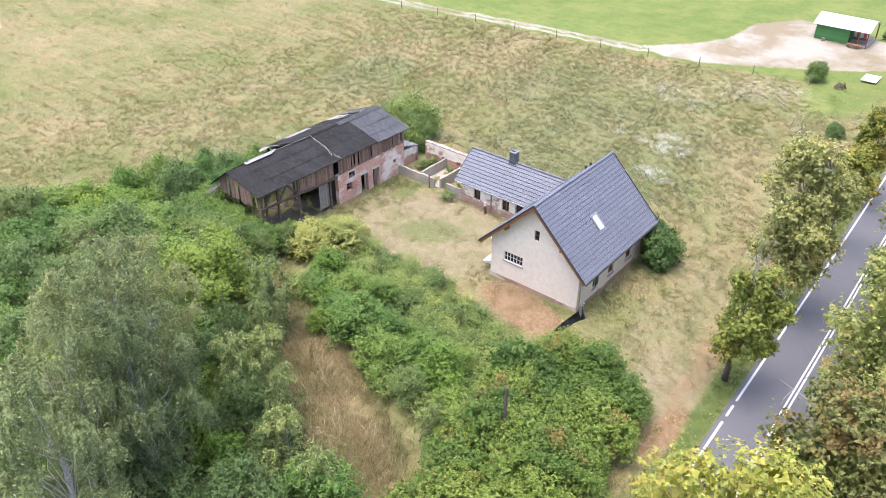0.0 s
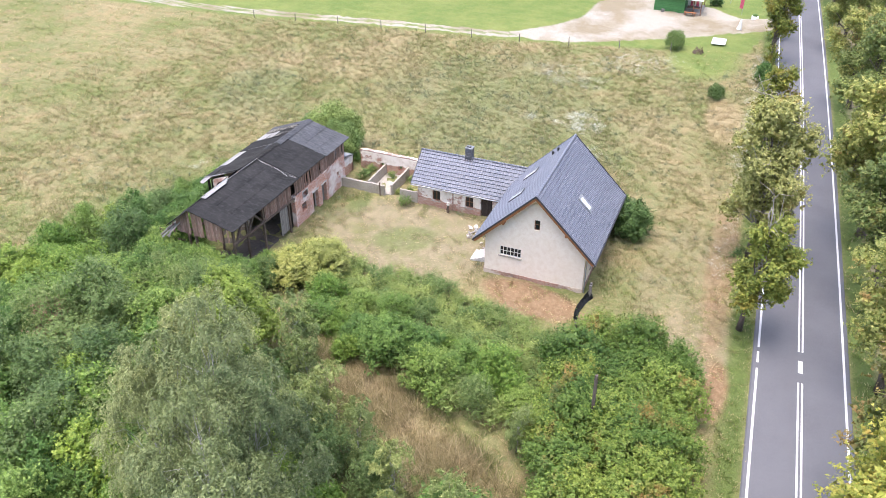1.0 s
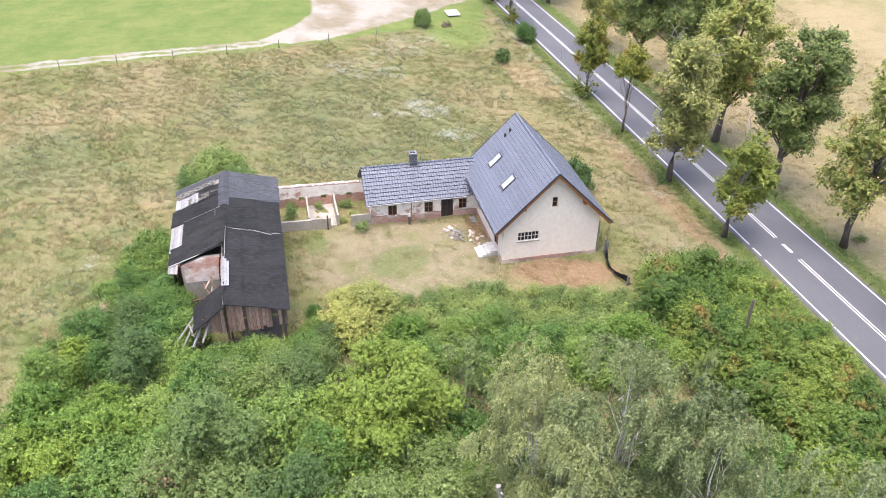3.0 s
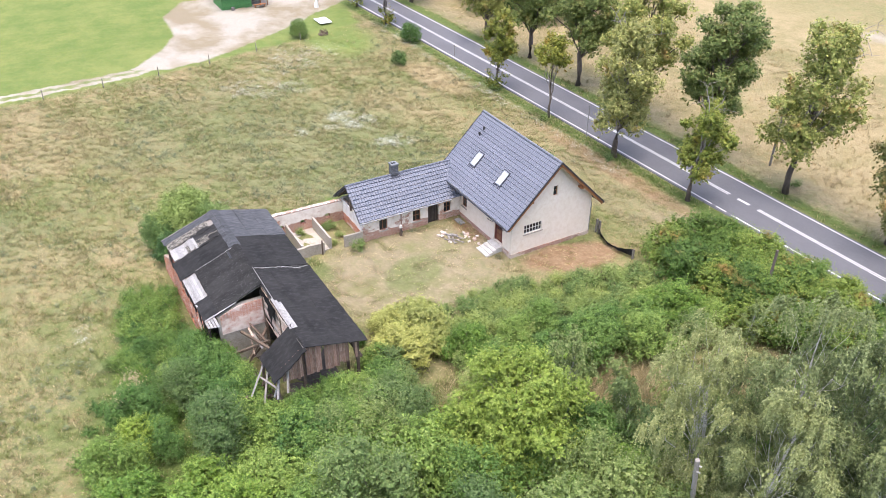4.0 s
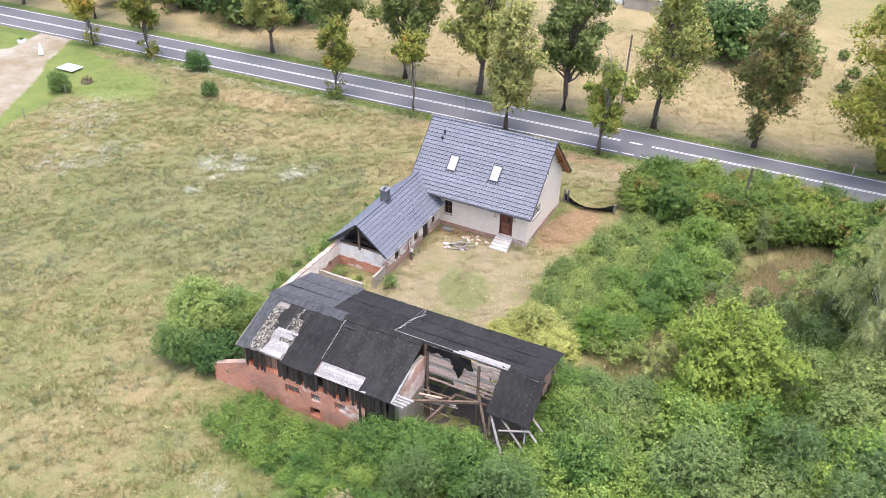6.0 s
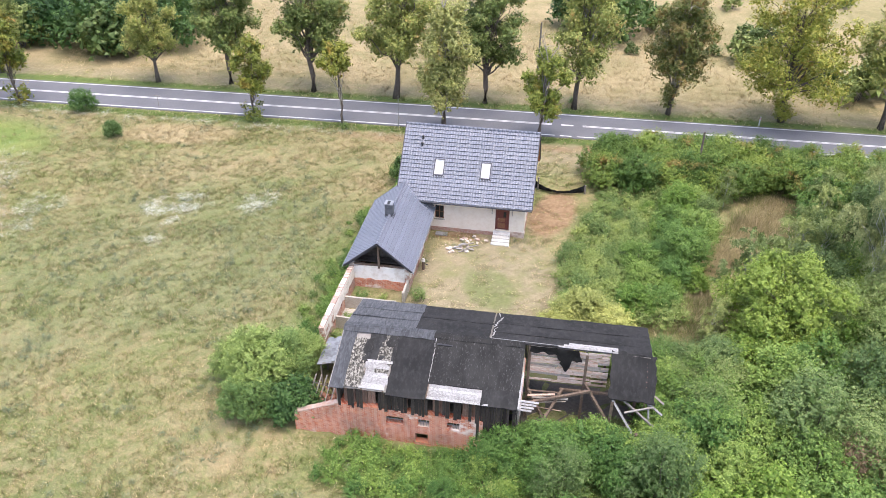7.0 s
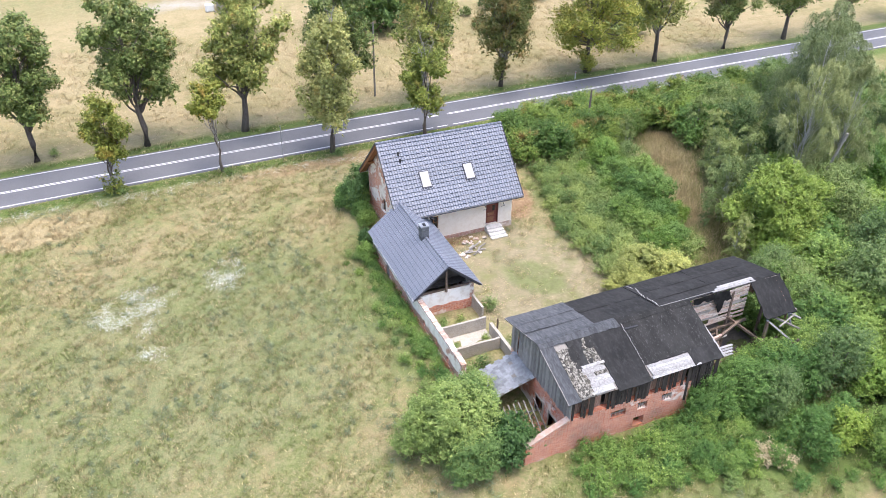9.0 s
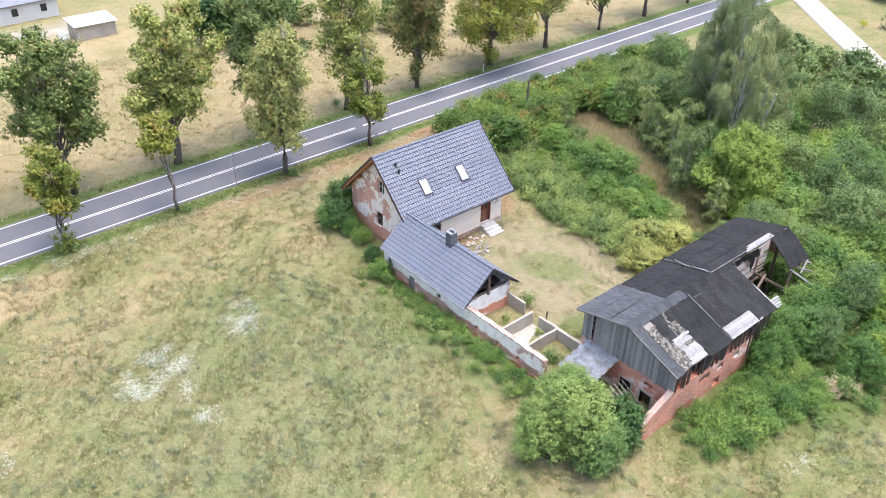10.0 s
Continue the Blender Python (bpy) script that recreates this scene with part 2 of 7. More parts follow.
MAT["end_wash"] = brick_surface("limewashed_end_wall", (0.42, 0.17, 0.1), (0.52, 0.28, 0.2), (0.62, 0.52, 0.45), (0.88, 0.85, 0.8), 0.33, 0.38, seed=41)
MAT["ruin_wall"] = brick_surface("ruin_render", (0.4, 0.17, 0.11), (0.48, 0.26, 0.18), (0.56, 0.46, 0.38), (0.84, 0.77, 0.68), 0.38, 0.42, seed=17, foot=0.4)
MAT["barn_brick"] = brick_surface("red_barn_brick", (0.42, 0.1, 0.05), (0.66, 0.24, 0.12), (0.68, 0.52, 0.42), (0.74, 0.62, 0.54), 0.56, 0.62, seed=23)
MAT["barn_brick_pale"] = brick_surface("limewashed_barn_brick", (0.52, 0.22, 0.14), (0.62, 0.34, 0.25), (0.66, 0.55, 0.48), (0.8, 0.7, 0.63), 0.5, 0.6, seed=31)
MAT["worn_coping"] = surface("worn_brick_coping", (0.44, 0.3, 0.235), (0.5, 0.41, 0.35), (0.36, 0.2, 0.14), 1.5, 7, 0.9, 0, 0.3)
MAT["loose_brick"] = surface("loose_brick", (0.4, 0.16, 0.1), (0.33, 0.13, 0.09), (0.5, 0.32, 0.24), 2, 9, 0.9, 0, 0.2, 0.4)
MAT["felt"] = surface("bitumen_felt", (0.02, 0.0195, 0.019), (0.034, 0.033, 0.032), (0.052, 0.051, 0.05), 0.5, 3.0, 0.8, 0, 0.4, 0.3, (1.6, 0.8, 1), spec=0.12, grain=(0.48, 0.8))
MAT["felt_grey"] = surface("faded_bitumen_felt", (0.072, 0.075, 0.08), (0.045, 0.047, 0.05), (0.12, 0.122, 0.128), 0.8, 4, 0.8, 0, 0.4, 0.25, (2.4, 0.5, 1), spec=0.15)
MAT["felt_worn"] = surface("cracked_bitumen_felt", (0.021, 0.02, 0.019), (0.036, 0.035, 0.033), (0.14, 0.138, 0.135), 0.6, 5.0, 0.85, 0, 0.6, 0.2, (2.4, 0.9, 1), spec=0.1, grain=(0.56, 0.78))
MAT["lichen_felt"] = surface("lichen_covered_felt", (0.03, 0.028, 0.026), (0.075, 0.068, 0.055), (0.3, 0.28, 0.24), 2.2, 6, 0.9, 0, 0.7, 0.2, (1.6, 1, 1), spec=0.1, grain=(0.46, 0.6))
MAT["old_board"] = surface("weathered_board", (0.25, 0.225, 0.2), (0.18, 0.16, 0.14), (0.36, 0.335, 0.305), 0.8, 10, 0.9, 0, 0.3, 0.6, (3, 3, 0.4))
MAT["pale_board"] = surface("bleached_board", (0.32, 0.31, 0.3), (0.2, 0.19, 0.18), (0.45, 0.44, 0.42), 0.8, 10, 0.9, 0, 0.3, 0.4)
MAT["brown_board"] = surface("stained_board", (0.46, 0.33, 0.25), (0.56, 0.47, 0.4), (0.3, 0.16, 0.1), 1.2, 8, 0.9, 0, 0.3, 0.5, (0.5, 1, 4))
MAT["red_board"] = surface("reddish_plank", (0.25, 0.14, 0.1), (0.17, 0.105, 0.08), (0.36, 0.27, 0.22), 1.0, 8, 0.9, 0, 0.3, 0.6, (3, 3, 0.4))
MAT["black_board"] = surface("tarred_plank", (0.03, 0.024, 0.022), (0.045, 0.035, 0.03), (0.08, 0.065, 0.055), 1.0, 8, 0.85, 0, 0.3, 0.6, (3, 3, 0.4))
MAT["beam"] = surface("old_beam", (0.13, 0.095, 0.07), (0.2, 0.15, 0.115), (0.08, 0.055, 0.04), 1.0, 9, 0.9, 0, 0.3, 0.4)
MAT["new_wood"] = surface("varnished_verge_timber", (0.3, 0.125, 0.05), (0.25, 0.1, 0.04), (0.38, 0.18, 0.08), 1.0, 9, 0.6, 0, 0.15)
MAT["red_door"] = surface("red_brown_door", (0.14, 0.04, 0.03), (0.11, 0.03, 0.025), (0.18, 0.06, 0.045), 1.0, 8, 0.6, 0, 0.1)
MAT["brown_frame"] = surface("brown_window_frame", (0.2, 0.09, 0.045), (0.16, 0.07, 0.035), (0.26, 0.13, 0.07), 1.0, 9, 0.6, 0, 0.1)
MAT["white_frame"] = surface("grey_white_frame", (0.6, 0.59, 0.56), (0.5, 0.49, 0.46), (0.68, 0.67, 0.64), 1.0, 9, 0.7, 0, 0.1)
MAT["green_shutter"] = surface("green_shutter", (0.05, 0.09, 0.055), (0.04, 0.07, 0.045), (0.08, 0.12, 0.08), 1, 8, 0.7, 0, 0.1)
MAT["slate"] = surface("slate_shingle", (0.2, 0.21, 0.225), (0.26, 0.27, 0.285), (0.15, 0.155, 0.165), 1.2, 6, 0.6, 0, 0.2, 0.5)
MAT["chimney_slate"] = surface("dark_chimney_slate", (0.07, 0.073, 0.08), (0.1, 0.103, 0.11), (0.16, 0.16, 0.165), 1.2, 6, 0.7, 0, 0.2, 0.5)
MAT["metal"] = surface("zinc_metal", (0.34, 0.35, 0.36), (0.4, 0.41, 0.42), (0.28, 0.28, 0.29), 0.8, 6, 0.45, 0.6, 0.05)
MAT["dark_metal"] = surface("black_metal", (0.03, 0.03, 0.032), (0.04, 0.04, 0.042), (0.06, 0.06, 0.06), 0.8, 6, 0.5, 0.3, 0.05)
MAT["rubble"] = surface("pale_rubble", (0.56, 0.48, 0.41), (0.42, 0.31, 0.24), (0.64, 0.6, 0.55), 2, 6, 0.9, 0, 0.3, 0.3)
MAT["mesh_fabric"] = surface("black_fence_fabric", (0.02, 0.022, 0.024), (0.03, 0.032, 0.035), (0.045, 0.047, 0.05), 1.5, 8, 0.8, 0, 0.3)
MAT["bark"] = surface("grey_brown_bark", (0.13, 0.105, 0.085), (0.09, 0.072, 0.06), (0.19, 0.16, 0.135), 1.2, 10, 0.95, 0, 0.6, 0.2, (1, 1, 0.3))
MAT["birch_bark"] = surface("white_birch_bark", (0.62, 0.6, 0.56), (0.5, 0.48, 0.44), (0.06, 0.055, 0.05), 0.8, 5, 0.85, 0, 0.3, 0, (1, 1, 2.5))
MAT["dead_wood"] = surface("dead_grey_branch", (0.3, 0.27, 0.24), (0.24, 0.21, 0.18), (0.38, 0.35, 0.31), 1.5, 9, 0.9, 0, 0.3)
MAT["green_paint"] = surface("green_painted_board", (0.07, 0.2, 0.06), (0.05, 0.16, 0.05), (0.1, 0.25, 0.09), 0.8, 6, 0.7, 0, 0.1, 0.3)
MAT["white_sheet"] = surface("white_sheet_roof", (0.78, 0.79, 0.78), (0.7, 0.71, 0.7), (0.84, 0.84, 0.83), 0.5, 5, 0.5, 0, 0.05)
MAT["pink_cloth"] = surface("pink_cloth", (0.5, 0.07, 0.13), (0.42, 0.05, 0.1), (0.6, 0.2, 0.26), 2, 8, 0.9, 0, 0.1)
MAT["house_wall"] = surface("pale_render", (0.6, 0.58, 0.55), (0.55, 0.53, 0.5), (0.65, 0.63, 0.6), 0.5, 5, 0.9, 0, 0.1)
# dark brown: earth floor in the barn, painted gloom on the other insides
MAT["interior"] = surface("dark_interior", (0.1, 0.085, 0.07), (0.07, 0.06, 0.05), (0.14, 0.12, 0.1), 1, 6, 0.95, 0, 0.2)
MAT["leaf_shrub"] = foliage("shrub_leaf", (0.06, 0.115, 0.024), (0.105, 0.18, 0.04), (0.19, 0.275, 0.08))
MAT["leaf_bright"] = foliage("bright_leaf", (0.075, 0.14, 0.024), (0.12, 0.2, 0.035), (0.21, 0.285, 0.07))
MAT["leaf_maple"] = foliage("maple_leaf", (0.12, 0.18, 0.034), (0.18, 0.245, 0.048), (0.27, 0.325, 0.085))
MAT["leaf_blue"] = foliage("grey_green_leaf", (0.075, 0.12, 0.034), (0.12, 0.175, 0.052), (0.205, 0.255, 0.1))
MAT["leaf_hedge"] = foliage("hedge_leaf", (0.065, 0.115, 0.022), (0.105, 0.165, 0.032), (0.18, 0.235, 0.06), (0.3, 0.15, 0.05), 0.12)
MAT["leaf_yellow"] = foliage("yellow_green_leaf", (0.28, 0.285, 0.075), (0.37, 0.365, 0.11), (0.46, 0.45, 0.17))
MAT["leaf_tree"] = foliage("roadside_leaf", (0.11, 0.15, 0.04), (0.175, 0.215, 0.06), (0.33, 0.335, 0.12), (0.34, 0.2, 0.06), 0.1)
MAT["leaf_pale"] = foliage("linden_leaf", (0.2, 0.215, 0.065), (0.3, 0.305, 0.105), (0.42, 0.4, 0.17), (0.34, 0.22, 0.06), 0.1)
MAT["leaf_autumn"] = foliage("turning_leaf", (0.13, 0.16, 0.032), (0.21, 0.22, 0.044), (0.33, 0.31, 0.075), (0.4, 0.22, 0.045), 0.3)
MAT["leaf_birch"] = foliage("birch_leaf", (0.115, 0.145, 0.052), (0.175, 0.205, 0.082), (0.28, 0.305, 0.145))
MAT["leaf_gold"] = foliage("yellowing_leaf", (0.105, 0.145, 0.03), (0.17, 0.205, 0.044), (0.31, 0.31, 0.075), (0.36, 0.25, 0.05), 0.16)
MAT["leaf_rust"] = foliage("rusty_leaf", (0.09, 0.115, 0.03), (0.145, 0.16, 0.045), (0.25, 0.23, 0.08), (0.34, 0.19, 0.075), 0.45)
MAT["leaf_far"] = foliage("far_leaf", (0.09, 0.13, 0.035), (0.14, 0.185, 0.055), (0.22, 0.25, 0.09))
MAT["leaf_young"] = foliage("young_birch_leaf", (0.12, 0.165, 0.05), (0.18, 0.225, 0.075), (0.28, 0.31, 0.13))
MAT["yellow_board"] = surface("yellow_board", (0.7, 0.6, 0.05), (0.6, 0.5, 0.04), (0.75, 0.66, 0.2), 2, 8, 0.7, 0, 0.1)
MAT["flower"] = surface("white_yarrow", (0.6, 0.62, 0.53), (0.52, 0.54, 0.45), (0.68, 0.69, 0.62), 2.0, 9, 0.9, 0, 0)
MAT["flaked_board"] = surface("flaking_white_board", (0.55, 0.45, 0.38), (0.42, 0.24, 0.17), (0.7, 0.66, 0.6), 1.4, 5, 0.9, 0, 0.3, 0.35, (0.8, 1, 5))
MAT["leaf_willow"] = foliage("willow_leaf", (0.085, 0.14, 0.038), (0.13, 0.195, 0.054), (0.2, 0.265, 0.09))
MAT["leaf_weed"] = foliage("nettle_leaf", (0.1, 0.155, 0.042), (0.155, 0.215, 0.06), (0.26, 0.305, 0.115))
MAT["leaf_herb"] = foliage("herb_leaf", (0.2, 0.225, 0.12), (0.25, 0.275, 0.16), (0.31, 0.33, 0.21), None, 0.0, 0.4)
MAT["leaf_dry"] = foliage("dry_leaf", (0.13, 0.1, 0.055), (0.19, 0.14, 0.085), (0.26, 0.2, 0.11))
MAT["leaf_straw"] = foliage("bleached_grass", (0.3, 0.24, 0.14), (0.38, 0.31, 0.19), (0.48, 0.41, 0.27))
MAT["leaf_ivy"] = foliage("dark_leaf", (0.035, 0.075, 0.02), (0.06, 0.11, 0.028), (0.1, 0.165, 0.05))
glass, gnt, gb = blank("window_glass", 0.08, 0.0, 0.5)
gb.inputs["Base Color"].default_value = (0.02, 0.022, 0.025, 1)
MAT["glass"] = glass
# pale base colour paints the bright sky's reflection into the roof windows
roof_glass, gnt, gb = blank("sky_painted_glass", 0.12, 0.0, 0.6)
gb.inputs["Base Color"].default_value = (0.68, 0.74, 0.76, 1)
MAT["sky_painted_glass"] = roof_glass


# ---- building helpers ----
def finish(name, bm, material, smooth=False):
    me = bpy.data.meshes.new(name)
    bm.normal_update()
    bm.to_mesh(me)
    bm.free()
    if smooth:
        me.polygons.foreach_set("use_smooth", [True] * len(me.polygons))
    me.materials.append(MAT[material])
    return me


def part(name, bm, material, parent, label="", smooth=False):
    ob = new(name, finish(name, bm, material, smooth))
    ob.parent = parent
    return tagged(ob, label)


def thing(name, label, category, group="", kind="", at=(0, 0, 0)):
    ob = new(name)
    ob.location = at
    ob.empty_display_size = 0.3
    return tagged(ob, label, category, group, kind)


def solid(name, bm, material, label, category, group="", kind="", smooth=False):
    return tagged(new(name, finish(name, bm, material, smooth)), label, category, group, kind)


def box(x0, x1, y0, y1, z0, z1, bm=None, m=None, bevel=0.0):
    own = bmesh.new()
    bmesh.ops.create_cube(own, size=1.0)
    for v in own.verts:
        v.co = ((x0 + x1) / 2 + v.co.x * (x1 - x0), (y0 + y1) / 2 + v.co.y * (y1 - y0), (z0 + z1) / 2 + v.co.z * (z1 - z0))
    if bevel:
        bmesh.ops.bevel(own, geom=own.edges[:], offset=bevel, segments=1, affect="EDGES")
    if m is not None:
        bmesh.ops.transform(own, matrix=m, verts=own.verts)
    if bm is None:
        return own
    tmp = bpy.data.meshes.new("tmp")
    own.to_mesh(tmp)
    own.free()
    bm.from_mesh(tmp)
    bpy.data.meshes.remove(tmp)
    return bm


def stick(a, b, r0, r1=None, bm=None, sides=6):
    """A tapered round bar from a to b."""
    bm = bm or bmesh.new()
    r1 = r0 if r1 is None else r1
    a, b = Vector(a), Vector(b)
    q = (b - a).to_track_quat("Z", "Y")
    rings = []
    for p, r in ((a, r0), (b, r1)):
        rings.append([bm.verts.new(p + q @ Vector((r * math.cos(k * 2 * math.pi / sides), r * math.sin(k * 2 * math.pi / sides), 0))) for k in range(sides)])
    for k in range(sides):
        bm.faces.new((rings[0][k], rings[0][(k + 1) % sides], rings[1][(k + 1) % sides], rings[1][k]))
    bm.faces.new(rings[0][::-1])
    bm.faces.new(rings[1])
    return bm


def plank(a, b, w, h, bm=None, roll=0.0):
    """A squared timber from a to b, w wide and h high."""
    a, b = Vector(a), Vector(b)
    d = b - a
    m = Matrix.Translation((a + b) / 2) @ d.to_track_quat("X", "Z").to_matrix().to_4x4() @ Matrix.Rotation(roll, 4, "X")
    return box(-d.length / 2, d.length / 2, -w / 2, w / 2, -h / 2, h / 2, bm, m)


def tube(points, radii, bm=None, sides=7):
    """A round limb through points."""
    bm = bm or bmesh.new()
    rings = []
    pts = [Vector(p) for p in points]
    for i, p in enumerate(pts):
        d = pts[min(i + 1, len(pts) - 1)] - pts[max(i - 1, 0)]
        q = d.to_track_quat("Z", "Y")
        rings.append([bm.verts.new(p + q @ Vector((radii[i] * math.cos(k * 2 * math.pi / sides), radii[i] * math.sin(k * 2 * math.pi / sides), 0))) for k in range(sides)])
    for r0, r1 in zip(rings, rings[1:]):
        for k in range(sides):
            bm.faces.new((r0[k], r0[(k + 1) % sides], r1[(k + 1) % sides], r1[k]))
    bm.faces.new(rings[-1])
    bm.faces.new(rings[0][::-1])
    return bm


def wall_mesh(axis, fixed, thick, u0, u1, z0, z1, openings=(), top=None, step=0.4):
    """A wall along x or y with its outer face at fixed, thick inwards (signed), openings (u0, u1, z0, z1) cut through, and a top line top(u)."""
    us = {u0, u1}
    zs = {z0, z1}
    for o in openings:
        us.update(o[:2])
        zs.update(o[2:])
    if top:
        k = max(1, int((u1 - u0) / step))
        us.update(u0 + (u1 - u0) * i / k for i in range(k + 1))
    us = sorted(us)
    zs = sorted(zs)
    bm = bmesh.new()
    cache = {}

    def vert(i, j, side):
        key = (i, j, side)
        if key not in cache:
            u, z = us[i], zs[j]
            if top:
                z = min(z, top(u))
            w = fixed + (thick if side else 0.0)
            cache[key] = bm.verts.new((u, w, z) if axis == "x" else (w, u, z))
        return cache[key]

    def filled(i, j):
        if not (0 <= i < len(us) - 1 and 0 <= j < len(zs) - 1):
            return False
        um, zm = (us[i] + us[i + 1]) / 2, (zs[j] + zs[j + 1]) / 2
        if top and top(us[i]) <= zs[j] and top(us[i + 1]) <= zs[j]:
            return False
        return not any(o[0] < um < o[1] and o[2] < zm < o[3] for o in openings)

    def face(vs):
        vs = [v for k, v in enumerate(vs) if (v.co - vs[k - 1].co).length > 1e-5]
        if len(vs) > 2:
            try:
                bm.faces.new(vs)
            except ValueError:
                pass

    for i in range(len(us) - 1):
        for j in range(len(zs) - 1):
            if not filled(i, j):
                continue
            for side in (0, 1):
                face([vert(i, j, side), vert(i + 1, j, side), vert(i + 1, j + 1, side), vert(i, j + 1, side)])
            for di, dj, e in ((-1, 0, ((i, j), (i, j + 1))), (1, 0, ((i + 1, j), (i + 1, j + 1))), (0, -1, ((i, j), (i + 1, j))), (0, 1, ((i, j + 1), (i + 1, j + 1)))):
                if not filled(i + di, j + dj):
                    (a, b), (c, d) = e
                    face([vert(a, b, 0), vert(c, d, 0), vert(c, d, 1), vert(a, b, 1)])
    bmesh.ops.recalc_face_normals(bm, faces=bm.faces)
    return bm


def jag(seed, amount, size=0.35):
    """A ragged line for broken wall tops."""
    return lambda u: amount * (noise.noise(Vector((u / size, seed * 7.3, 0.0))) + 0.5 * noise.noise(Vector((u / size * 3, seed * 3.1, 4.0))))


def raw_mesh(name, verts, faces_n, per_face, material, attrs=None, smooth=False):
    """A mesh out of arrays: faces of per_face corners that follow one another."""
    me = bpy.data.meshes.new(name)
    nv = len(verts)
    me.vertices.add(nv)
    me.vertices.foreach_set("co", np.ascontiguousarray(verts, dtype=np.float32).ravel())
    me.loops.add(faces_n * per_face)
    me.loops.foreach_set("vertex_index", np.arange(faces_n * per_face, dtype=np.int32))
    me.polygons.add(faces_n)
    me.polygons.foreach_set("loop_start", np.arange(0, faces_n * per_face, per_face, dtype=np.int32))
    for key, values in (attrs or {}).items():
        at = me.attributes.new(key, "FLOAT", "POINT")
        at.data.foreach_set("value", np.ascontiguousarray(values, dtype=np.float32))
    me.update(calc_edges=True)
    me.materials.append(MAT[material])
    return me


# ---- ground and its zones ----
def sstep(a, b, x):
    t = np.clip((np.asarray(x, dtype=float) - a) / (b - a), 0, 1)
    return t * t * (3 - 2 * t)


def road_y(x):
    x = np.asarray(x, dtype=float)
    return 19.45 + 0.024 * x - 0.00012 * x * x * (x < 0)


def ground_z(x, y):
    x, y = np.asarray(x, dtype=float), np.asarray(y, dtype=float)
    base = -0.42 - 0.55 * sstep(-13, -28, x) + 0.15 * sstep(-22, -30, y) * sstep(-14, -6, x)
    base = base + 0.12 * np.sin(x * 0.11 + 1.0) * np.sin(y * 0.13) * sstep(-16, -40, x)
    near_road = sstep(8.0, 14.5, y)
    return base * (1 - near_road) + (-0.5) * near_road


def in_poly(x, y, poly):
    inside = np.zeros(np.shape(x), dtype=bool)
    n = len(poly)
    for k in range(n):
        (x0, y0), (x1, y1) = poly[k], poly[(k + 1) % n]
        if y0 != y1:
            inside ^= ((y0 > y) != (y1 > y)) & (x < (x1 - x0) * (y - y0) / (y1 - y0) + x0)
    return inside


def near_line(x, y, pts):
    """Distance from the line through pts."""
    best = np.full(np.shape(x), 1e9)
    for (x0, y0), (x1, y1) in zip(pts, pts[1:]):
        dx, dy = x1 - x0, y1 - y0
        t = np.clip(((x - x0) * dx + (y - y0) * dy) / (dx * dx + dy * dy), 0, 1)
        best = np.minimum(best, np.hypot(x - x0 - t * dx, y - y0 - t * dy))
    return best


def blob(x, y, cx, cy, rx, ry, turn=0.0):
    c, s = math.cos(radians(turn)), math.sin(radians(turn))
    u, v = (x - cx) * c + (y - cy) * s, -(x - cx) * s + (y - cy) * c
    return 1 - sstep(0.6, 1.35, np.sqrt((u / rx) ** 2 + (v / ry) ** 2))


TRACK = [(-40, -330), (-46, -170), (-50.8, -85), (-53.0, -61), (-54.6, -45), (-56.0, -31), (-57.4, -21), (-60.2, -15.5), (-65, -11)]
TRACK_EDGE = [(-37.5, -332), (-44, -170), (-48.8, -85), (-51.2, -61), (-53.0, -45), (-54.4, -31), (-55.6, -21), (-57.4, -12), (-59, -4), (-60.4, 4), (-62, 11)]
APRON = [(-83, -7.6), (-77, -11.6), (-68.6, -12.2), (-63, -15.6), (-58.8, -19.5), (-57.6, -16.6), (-58.6, -12), (-60.6, -7.5), (-64.6, -0.4), (-67.2, 3.8), (-70.2, 7.2), (-73.4, 15.6), (-76.8, 15.8), (-76.4, 8.5), (-80.5, 4)]
CLEARING = [(14.0, -9), (15.3, -5.6), (17.8, -1.6), (20.3, 2.6), (21.6, 5.0)]
OPEN_GRASS = [(11.6, -15.0), (13.0, -12.0)] + CLEARING


